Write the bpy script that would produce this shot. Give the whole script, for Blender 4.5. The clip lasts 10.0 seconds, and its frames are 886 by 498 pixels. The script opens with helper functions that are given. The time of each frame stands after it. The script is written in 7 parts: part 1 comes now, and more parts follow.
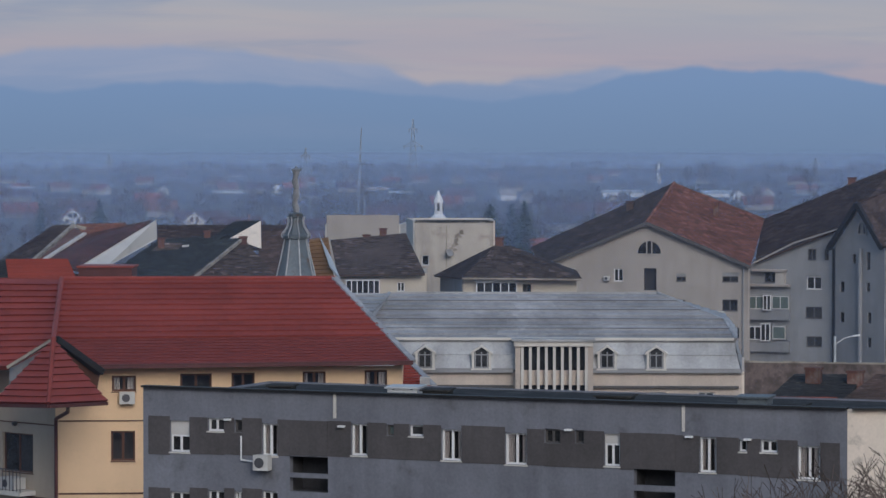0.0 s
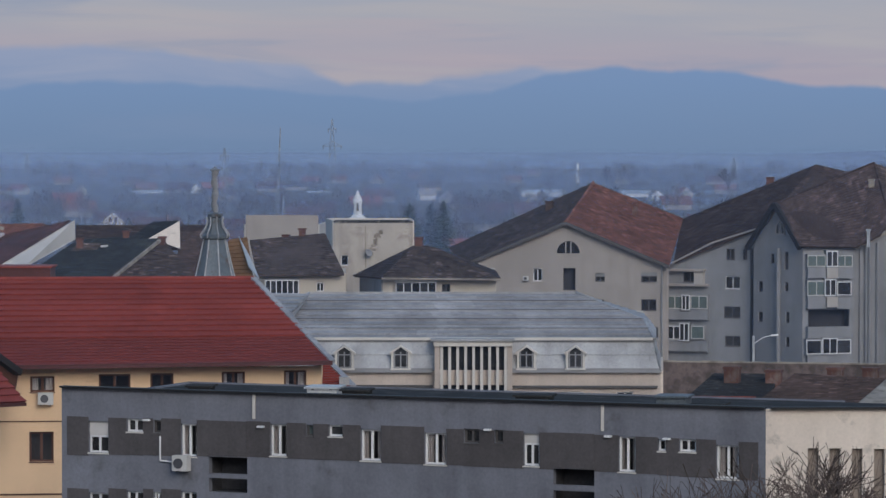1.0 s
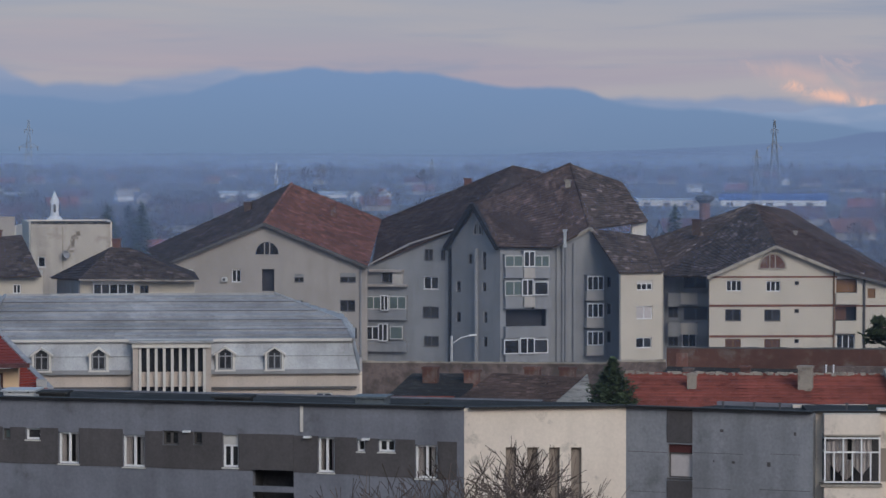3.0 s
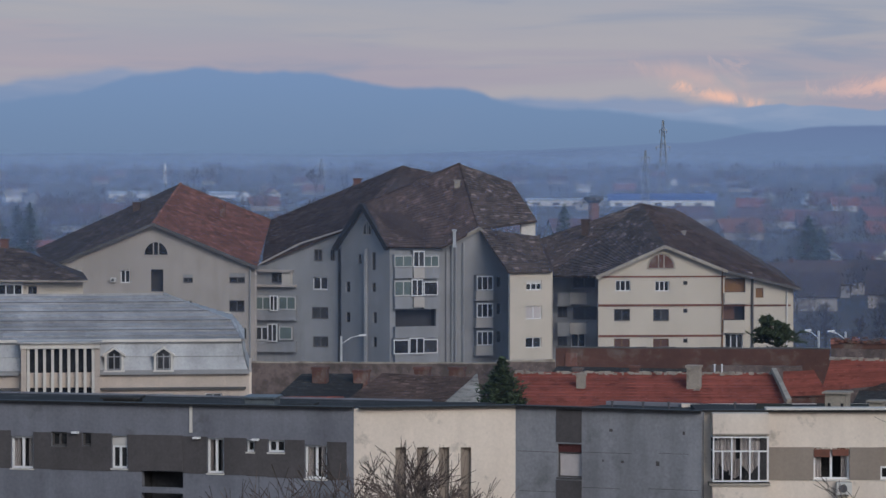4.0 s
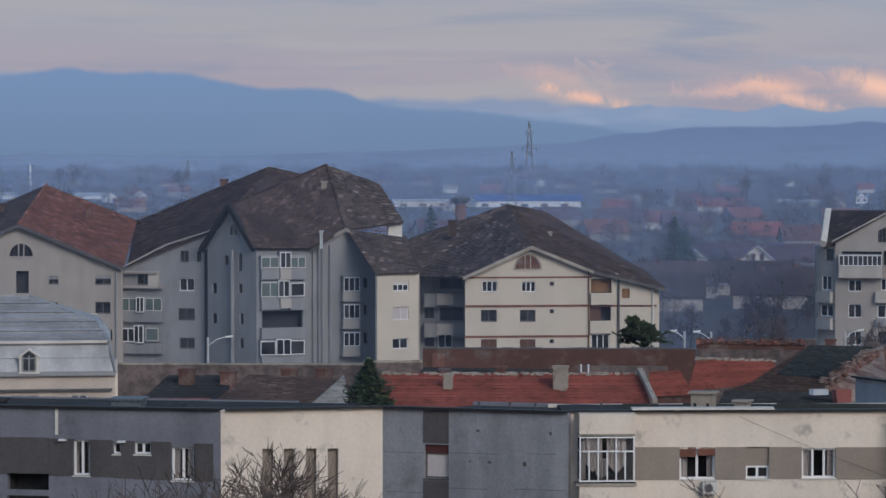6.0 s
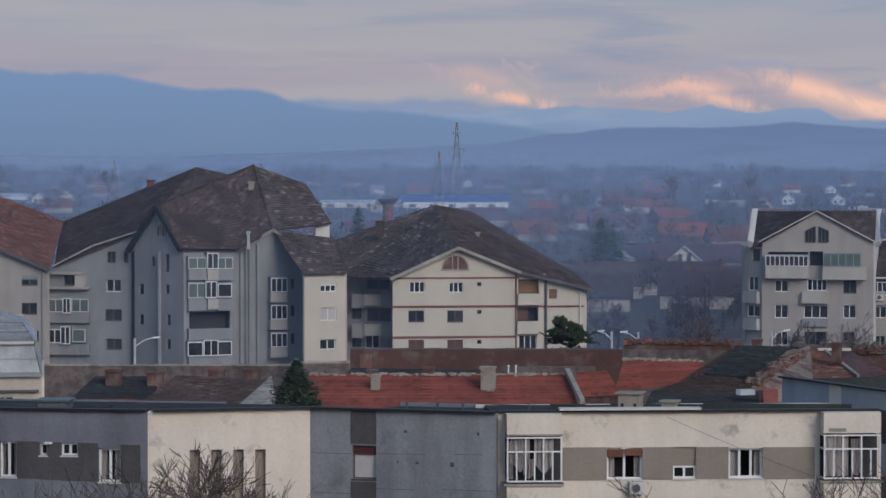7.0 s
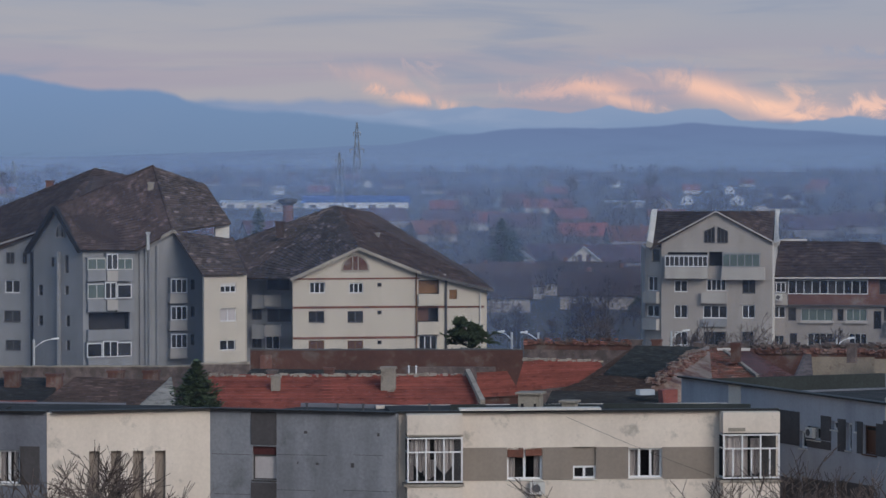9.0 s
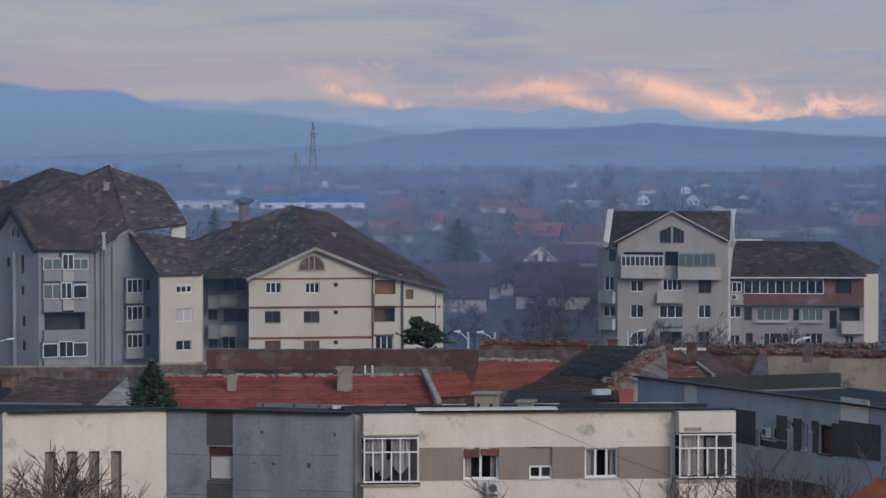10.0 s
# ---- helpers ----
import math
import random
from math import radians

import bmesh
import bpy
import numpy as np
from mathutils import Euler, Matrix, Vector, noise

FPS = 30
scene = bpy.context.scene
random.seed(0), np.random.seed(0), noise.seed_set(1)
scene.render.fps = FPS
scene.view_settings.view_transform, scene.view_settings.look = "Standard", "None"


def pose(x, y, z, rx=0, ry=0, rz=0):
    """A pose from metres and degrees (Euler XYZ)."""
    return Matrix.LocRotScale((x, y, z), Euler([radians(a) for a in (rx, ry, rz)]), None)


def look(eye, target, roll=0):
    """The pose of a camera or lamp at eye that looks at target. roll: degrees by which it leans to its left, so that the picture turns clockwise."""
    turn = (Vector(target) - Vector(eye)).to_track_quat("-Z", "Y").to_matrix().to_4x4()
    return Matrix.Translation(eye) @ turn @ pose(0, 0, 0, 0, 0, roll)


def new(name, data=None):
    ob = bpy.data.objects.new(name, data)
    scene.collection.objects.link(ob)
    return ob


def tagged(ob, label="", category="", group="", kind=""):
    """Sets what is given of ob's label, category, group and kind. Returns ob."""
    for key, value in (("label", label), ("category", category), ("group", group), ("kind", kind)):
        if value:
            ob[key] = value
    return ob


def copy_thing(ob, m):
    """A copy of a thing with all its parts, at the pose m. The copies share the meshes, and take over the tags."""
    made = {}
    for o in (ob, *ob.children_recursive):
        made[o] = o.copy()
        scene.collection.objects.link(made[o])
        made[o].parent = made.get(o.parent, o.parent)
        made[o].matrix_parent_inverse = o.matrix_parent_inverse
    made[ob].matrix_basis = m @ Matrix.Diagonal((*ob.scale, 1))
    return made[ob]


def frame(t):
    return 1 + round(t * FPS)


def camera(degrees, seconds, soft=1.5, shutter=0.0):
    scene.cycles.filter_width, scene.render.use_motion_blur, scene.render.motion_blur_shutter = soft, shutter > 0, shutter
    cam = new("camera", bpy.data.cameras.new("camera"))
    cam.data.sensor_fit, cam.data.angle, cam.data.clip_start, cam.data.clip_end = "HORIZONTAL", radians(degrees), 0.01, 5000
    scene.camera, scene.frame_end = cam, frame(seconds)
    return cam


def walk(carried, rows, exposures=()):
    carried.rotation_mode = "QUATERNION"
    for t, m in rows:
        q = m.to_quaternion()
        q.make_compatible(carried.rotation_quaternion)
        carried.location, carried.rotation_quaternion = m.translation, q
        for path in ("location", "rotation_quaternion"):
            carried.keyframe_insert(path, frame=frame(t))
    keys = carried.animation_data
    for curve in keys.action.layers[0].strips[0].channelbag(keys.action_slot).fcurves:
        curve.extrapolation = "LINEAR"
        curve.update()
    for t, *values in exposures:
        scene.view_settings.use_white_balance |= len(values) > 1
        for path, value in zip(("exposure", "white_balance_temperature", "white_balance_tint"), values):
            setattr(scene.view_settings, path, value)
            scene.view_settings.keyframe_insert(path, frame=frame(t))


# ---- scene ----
cam = camera(15.58, 10.0, soft=1.5)
EYE = 24.0
# seconds, heading (degrees right of straight ahead), tilt above the level
ROWS = [
    (0.0, 0.0, 0.0), (0.5, 0.816, 0.0), (1.0, 1.429, 0.0), (1.5, 1.915, -0.012), (2.0, 3.289, 0.011),
    (2.5, 5.113, 0.014), (3.0, 6.758, 0.016), (3.2, 7.38, 0.017), (4.3, 9.14, 0.018), (4.5, 9.504, 0.019),
    (5.0, 10.208, 0.036), (5.2, 10.44, 0.036), (6.3, 11.335, 0.035), (6.5, 11.569, 0.035), (7.0, 12.355, 0.047), (7.5, 13.149, 0.049),
    (8.0, 13.556, 0.055), (8.5, 13.801, 0.053), (9.0, 14.122, 0.057), (9.5, 14.498, 0.056), (10.0, 14.896, 0.056),
]
walk(cam, [(t, pose(0, 0, EYE, 90 - 1.71 + tilt, 0, -turn)) for t, turn, tilt in ROWS])

# ---- world and light ----
world = bpy.data.worlds.new("sky")
scene.world = world
world.use_nodes = True
wn = world.node_tree.nodes
sky = wn.new("ShaderNodeTexSky")
sky.sky_type, sky.sun_disc = "NISHITA", False
sky.sun_elevation, sky.sun_rotation = radians(23), radians(162)
sky.air_density, sky.dust_density, sky.ozone_density = 1.4, 1.2, 4.0
wn["Background"].inputs[1].default_value = 0.15
world.node_tree.links.new(sky.outputs[0], wn["Background"].inputs[0])
sun = new("sun", bpy.data.lights.new("sun", "SUN"))
sun.data.energy, sun.data.angle, sun.data.color = 1.5, radians(34), (1.0, 0.93, 0.865)
sun.matrix_world = look((29, -90, 40), (0, 0, 0))
scene.view_settings.exposure = 0.0


# ---- materials ----
def surface(name, col, rough=0.85, var=0.25, grain=9.0, stain=0.35, bump=0.15, metal=0.0, streak=0.0, tint=None, tint_amount=0.0, shuffle=0.0, spec=0.3, patch=1.3, speck=0.0):
    """A procedural surface: broad stains, fine grain, rain streaks, patches of a second colour, fine relief."""
    m = bpy.data.materials.new(name)
    m.use_nodes = True
    nt = m.node_tree
    b = nt.nodes["Principled BSDF"]
    b.inputs["Roughness"].default_value = rough
    b.inputs["Metallic"].default_value = metal
    b.inputs["Specular IOR Level"].default_value = spec
    co = nt.nodes.new("ShaderNodeTexCoord")

    def noise_at(scale, detail=4.0, squash=None):
        n = nt.nodes.new("ShaderNodeTexNoise")
        n.inputs["Scale"].default_value, n.inputs["Detail"].default_value = scale, detail
        n.inputs["Roughness"].default_value = 0.62
        if squash:
            mp = nt.nodes.new("ShaderNodeMapping")
            mp.inputs["Scale"].default_value = squash
            nt.links.new(co.outputs["Object"], mp.inputs[0])
            nt.links.new(mp.outputs[0], n.inputs["Vector"])
        else:
            nt.links.new(co.outputs["Object"], n.inputs["Vector"])
        return n.outputs[0]

    def ramp(src, lo, hi, a, c):
        r = nt.nodes.new("ShaderNodeMapRange")
        r.inputs[1].default_value, r.inputs[2].default_value, r.inputs[3].default_value, r.inputs[4].default_value = lo, hi, a, c
        nt.links.new(src, r.inputs[0])
        return r.outputs[0]

    def times(a, c):
        x = nt.nodes.new("ShaderNodeMath")
        x.operation = "MULTIPLY"
        nt.links.new(a, x.inputs[0])
        nt.links.new(c, x.inputs[1])
        return x.outputs[0]

    val = times(ramp(noise_at(stain), 0.3, 0.7, 1 - var, 1 + var * 0.6), ramp(noise_at(grain, 6.0), 0.25, 0.75, 1 - var * 0.7, 1 + var * 0.6))
    if streak:
        val = times(val, ramp(noise_at(0.8, 6.0, (1.0, 1.0, 0.12)), 0.42, 0.8, 1.0, 1 - streak))
    if shuffle:
        inf = nt.nodes.new("ShaderNodeObjectInfo")
        val = times(val, ramp(inf.outputs["Random"], 0, 1, 1 - shuffle, 1 + shuffle))
        geo = nt.nodes.new("ShaderNodeNewGeometry")
        val = times(val, ramp(geo.outputs["Random Per Island"], 0, 1, 1 - shuffle, 1 + shuffle))
        if speck:
            val = times(val, ramp(geo.outputs["Random Per Island"], 0.86, 0.98, 1.0, 1 + speck))
    mix = nt.nodes.new("ShaderNodeMix")
    mix.data_type = "RGBA"
    mix.inputs[6].default_value = (*col, 1)
    mix.inputs[7].default_value = (*(tint or col), 1)
    if tint:
        nt.links.new(ramp(noise_at(patch, 7.0), 0.62 - 0.25 * tint_amount, 0.74 - 0.2 * tint_amount, 0.0, 1.0), mix.inputs[0])
    else:
        mix.inputs[0].default_value = 0
    sc = nt.nodes.new("ShaderNodeVectorMath")
    sc.operation = "SCALE"
    nt.links.new(mix.outputs[2], sc.inputs[0])
    nt.links.new(val, sc.inputs["Scale"])
    nt.links.new(sc.outputs[0], b.inputs["Base Color"])
    if bump:
        bp = nt.nodes.new("ShaderNodeBump")
        bp.inputs["Strength"].default_value, bp.inputs["Distance"].default_value = bump, 0.05
        nt.links.new(noise_at(grain * 2.5, 6.0), bp.inputs["Height"])
        nt.links.new(bp.outputs[0], b.inputs["Normal"])
    return m


M = dict(
    grey_render=surface("grey_render", (0.18, 0.187, 0.218), streak=0.32, var=0.2, tint=(0.13, 0.135, 0.15), tint_amount=0.12, patch=0.8),
    dark_band=surface("dark_band", (0.088, 0.081, 0.084), streak=0.3, var=0.25),
    taupe_band=surface("taupe_band", (0.27, 0.225, 0.19), var=0.12, streak=0.15),
    cream_render=surface("cream_render", (0.70, 0.61, 0.525), var=0.1, streak=0.14, tint=(0.42, 0.37, 0.32), tint_amount=0.15),
    yellow_render=surface("yellow_render", (0.74, 0.52, 0.33), var=0.07, streak=0.08),
    ochre_render=surface("ochre_render", (0.55, 0.49, 0.41), var=0.08, streak=0.12),
    white_band=surface("white_band", (0.6, 0.57, 0.53), var=0.08, streak=0.18),
    flat_grey=surface("flat_grey", (0.28, 0.28, 0.29), var=0.12, streak=0.2),
    warm_grey=surface("warm_grey", (0.37, 0.335, 0.31), var=0.12, streak=0.2),
    blue_grey=surface("blue_grey", (0.27, 0.275, 0.29), var=0.12, streak=0.25),
    red_tile=surface("red_tile", (0.255, 0.052, 0.041), rough=0.6, var=0.14, shuffle=0.08, grain=5),
    red_tile_flat=surface("red_tile_flat", (0.20, 0.046, 0.040), rough=0.65, var=0.12, shuffle=0.04, grain=5),
    red_tile_old=surface("red_tile_old", (0.27, 0.083, 0.064), rough=0.8, var=0.22, shuffle=0.16, tint=(0.17, 0.05, 0.04), tint_amount=0.4),
    brown_tile=surface("brown_tile", (0.072, 0.048, 0.041), rough=0.9, var=0.34, shuffle=0.3, tint=(0.12, 0.088, 0.07), tint_amount=0.25, patch=4.0, speck=0.5),
    rust_tile=surface("rust_tile", (0.20, 0.085, 0.062), rough=0.9, var=0.26, shuffle=0.22, tint=(0.14, 0.075, 0.06), tint_amount=0.4, speck=0.35),
    maroon_tile=surface("maroon_tile", (0.105, 0.05, 0.05), rough=0.85, var=0.35, shuffle=0.2, tint=(0.075, 0.05, 0.048), tint_amount=0.5),
    mossy_tile=surface("mossy_tile", (0.08, 0.058, 0.049), rough=0.9, var=0.36, shuffle=0.35, tint=(0.19, 0.155, 0.125), tint_amount=0.22, patch=4.5, speck=0.9),
    zinc=surface("zinc", (0.37, 0.372, 0.385), rough=0.55, var=0.28, metal=0.1, streak=0.25, shuffle=0.14, spec=0.5, grain=4.0),
    zinc_light=surface("zinc_light", (0.40, 0.405, 0.415), rough=0.5, var=0.25, metal=0.2, streak=0.4, spec=0.5),
    verdigris=surface("verdigris", (0.15, 0.175, 0.195), rough=0.5, var=0.35, metal=0.3, streak=0.4, tint=(0.13, 0.10, 0.085), tint_amount=0.25),
    bitumen=surface("bitumen", (0.042, 0.043, 0.045), rough=0.9, var=0.35, tint=(0.085, 0.082, 0.08), tint_amount=0.3, spec=0.12),
    black_trim=surface("black_trim", (0.02, 0.02, 0.022), rough=0.6, bump=0),
    gutter=surface("gutter", (0.09, 0.03, 0.03), rough=0.5, bump=0),
    red_tile_worn=surface("red_tile_worn", (0.17, 0.075, 0.058), rough=0.9, var=0.35, shuffle=0.35, tint=(0.12, 0.085, 0.07), tint_amount=0.6, patch=0.9, speck=0.7),
    brick=surface("brick", (0.155, 0.075, 0.06), var=0.3, shuffle=0.25, tint=(0.19, 0.145, 0.125), tint_amount=0.4, patch=0.7),
    brick_grey=surface("brick_grey", (0.17, 0.13, 0.12), var=0.3, tint=(0.10, 0.08, 0.075), tint_amount=0.8, grain=14),
    stone=surface("stone", (0.35, 0.31, 0.26), var=0.3, tint=(0.2, 0.17, 0.14), tint_amount=0.5),
    patched=surface("patched", (0.25, 0.195, 0.165), var=0.3, tint=(0.13, 0.065, 0.052), tint_amount=0.7, patch=0.5),
    white_paint=surface("white_paint", (0.72, 0.72, 0.725), rough=0.45, var=0.05, bump=0),
    brown_frame=surface("brown_frame", (0.10, 0.045, 0.03), rough=0.5, var=0.15, bump=0),
    dark_frame=surface("dark_frame", (0.09, 0.085, 0.085), rough=0.6, bump=0),
    shutter=surface("shutter", (0.55, 0.53, 0.51), rough=0.6, var=0.08),
    curtain=surface("curtain", (0.48, 0.44, 0.435), rough=0.95, var=0.1),
    glass=surface("glass", (0.045, 0.046, 0.05), rough=0.08, var=0.5, stain=0.8, bump=0, spec=0.7, shuffle=0.55),
    glass_green=surface("glass_green", (0.12, 0.155, 0.15), rough=0.12, var=0.25, bump=0, spec=0.5),
    # near-black that stands in for shade inside rooms and loggias
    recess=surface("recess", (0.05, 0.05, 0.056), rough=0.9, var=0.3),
    galvanised=surface("galvanised", (0.25, 0.27, 0.30), rough=0.6, metal=0.2, bump=0),
    metal_pale=surface("metal_pale", (0.55, 0.56, 0.57), rough=0.4, metal=0.3, bump=0),
    steel_dark=surface("steel_dark", (0.10, 0.10, 0.11), rough=0.6, metal=0.4, bump=0),
    dusky_render=surface("dusky_render", (0.30, 0.272, 0.255), var=0.12, streak=0.2),
    pale_blue=surface("pale_blue", (0.38, 0.387, 0.425), var=0.12, streak=0.25),
    unit_white=surface("unit_white", (0.52, 0.51, 0.49), rough=0.5, var=0.08, bump=0),
    rust=surface("rust", (0.22, 0.12, 0.06), rough=0.9, var=0.35),
    bark=surface("bark", (0.075, 0.06, 0.052), rough=0.95, var=0.25),
    conifer=surface("conifer", (0.06, 0.085, 0.042), rough=0.9, var=0.4, shuffle=0.35),
    twig=surface("twig", (0.11, 0.085, 0.075), rough=0.95, var=0.3, shuffle=0.3),
    balcony_pale=surface("balcony_pale", (0.44, 0.41, 0.38), var=0.1, streak=0.25),
    felt_green=surface("felt_green", (0.048, 0.055, 0.055), rough=0.95, var=0.3, spec=0.05),
    concrete=surface("concrete", (0.255, 0.26, 0.285), streak=0.4, var=0.22, tint=(0.17, 0.175, 0.19), tint_amount=0.2, patch=0.7),
    stained_plaster=surface("stained_plaster", (0.50, 0.45, 0.395), var=0.2, streak=0.35, tint=(0.27, 0.225, 0.19), tint_amount=0.3, patch=0.35),
    shaded_tan=surface("shaded_tan", (0.40, 0.335, 0.27), var=0.1, streak=0.15),
    mansard_stone=surface("mansard_stone", (0.52, 0.445, 0.39), var=0.14, streak=0.25),
    slate=surface("slate", (0.032, 0.036, 0.037), rough=0.95, var=0.3, shuffle=0.25, tint=(0.06, 0.06, 0.055), tint_amount=0.3, spec=0.2),
    plaster_old=surface("plaster_old", (0.30, 0.255, 0.205), var=0.25, streak=0.3, tint=(0.17, 0.12, 0.10), tint_amount=0.35, patch=0.9),
    ground=surface("ground", (0.10, 0.078, 0.066), var=0.4, grain=0.05, stain=0.006, bump=0, tint=(0.06, 0.065, 0.04), tint_amount=0.5),
)


CLEAR = bpy.data.materials.new("clear_glass")
CLEAR.use_nodes = True
nt = CLEAR.node_tree
tr = nt.nodes.new("ShaderNodeBsdfTransparent")
gl = nt.nodes.new("ShaderNodeBsdfGlossy")
gl.inputs["Roughness"].default_value = 0.03
fre = nt.nodes.new("ShaderNodeFresnel")
mx = nt.nodes.new("ShaderNodeMixShader")
nt.links.new(fre.outputs[0], mx.inputs[0])
nt.links.new(tr.outputs[0], mx.inputs[1])
nt.links.new(gl.outputs[0], mx.inputs[2])
nt.links.new(mx.outputs[0], nt.nodes["Material Output"].inputs["Surface"])
M["clear"] = CLEAR


# ---- builders ----
def bearing(u):
    return radians((u - 784) / 100)


def spot(u, d, z=0.0):
    """A place d metres off at bearing u (hundredths of a degree, 784 straight ahead)."""
    a = bearing(u)
    return Vector((d * math.sin(a), d * math.cos(a), z))


def level(y, d):
    """The height at which something d metres off shows with dip y (hundredths of a degree, 270 level)."""
    return EYE - d * math.tan(radians((y - 270) / 100))


def at(u, y, d):
    return spot(u, d, level(y, d))


def thing(name, where, label, category, group="", kind=""):
    ob = new(name)
    ob.empty_display_size = 0.5
    ob.location = where
    return tagged(ob, label, category, group, kind)


def base_of(ob):
    while ob.parent:
        ob = ob.parent
    return Vector(ob.location)


def part(name, bm, material, parent=None, label=""):
    """Links a bmesh, drawn in the world, as one mesh under parent."""
    me = bpy.data.meshes.new(name)
    if parent:
        bmesh.ops.translate(bm, verts=bm.verts, vec=-base_of(parent))
    bm.to_mesh(me)
    bm.free()
    me.materials.append(material)
    ob = new(name, me)
    ob.parent = parent
    return tagged(ob, label)


def box(bm, o, ex, ey, ez, x0, x1, y0, y1, z0, z1):
    """A box in the frame o, ex, ey, ez."""
    v = [bm.verts.new(o + ex * x + ey * y + ez * z) for z in (z0, z1) for y in (y0, y1) for x in (x0, x1)]
    for q in ((0, 2, 3, 1), (4, 5, 7, 6), (0, 1, 5, 4), (2, 6, 7, 3), (0, 4, 6, 2), (1, 3, 7, 5)):
        bm.faces.new([v[i] for i in q])


def slab(bm, pts, down):
    """A polygon with the thickness down (a vector)."""
    a = [bm.verts.new(p) for p in pts]
    b = [bm.verts.new(p + down) for p in pts]
    bm.faces.new(a)
    bm.faces.new(b[::-1])
    for i in range(len(a)):
        j = (i + 1) % len(a)
        bm.faces.new((a[j], a[i], b[i], b[j]))


def tube(bm, a, b, r0, r1, n=6):
    d = (b - a).normalized()
    s = d.orthogonal().normalized()
    t = d.cross(s)
    ra = [bm.verts.new(a + (s * math.cos(k * 6.2832 / n) + t * math.sin(k * 6.2832 / n)) * r0) for k in range(n)]
    rb = [bm.verts.new(b + (s * math.cos(k * 6.2832 / n) + t * math.sin(k * 6.2832 / n)) * r1) for k in range(n)]
    for k in range(n):
        bm.faces.new((ra[k], ra[(k + 1) % n], rb[(k + 1) % n], rb[k]))
    bm.faces.new(ra[::-1])
    bm.faces.new(rb)


def spun(bm, c, rings, n=12):
    """Rings of (radius, height) about the upright through c."""
    prev = None
    for r, z in rings:
        ring = [bm.verts.new(c + Vector((r * math.cos(k * 6.2832 / n), r * math.sin(k * 6.2832 / n), z))) for k in range(n)]
        if prev:
            for k in range(n):
                bm.faces.new((prev[k], prev[(k + 1) % n], ring[(k + 1) % n], ring[k]))
        prev = ring
    bm.faces.new(prev)


UP = Vector((0, 0, 1))
SHIFT = [0.0, 0.0]


def heading(turn, tilt=0.0):
    """The bearings and dips given from here on are taken with the eye turned so far."""
    SHIFT[0], SHIFT[1] = turn * 100, tilt * 100


def seen(x, y):
    u = 784 + math.degrees(math.atan((x - 784) / 5730)) * 100 + SHIFT[0]
    return u, y - SHIFT[1]


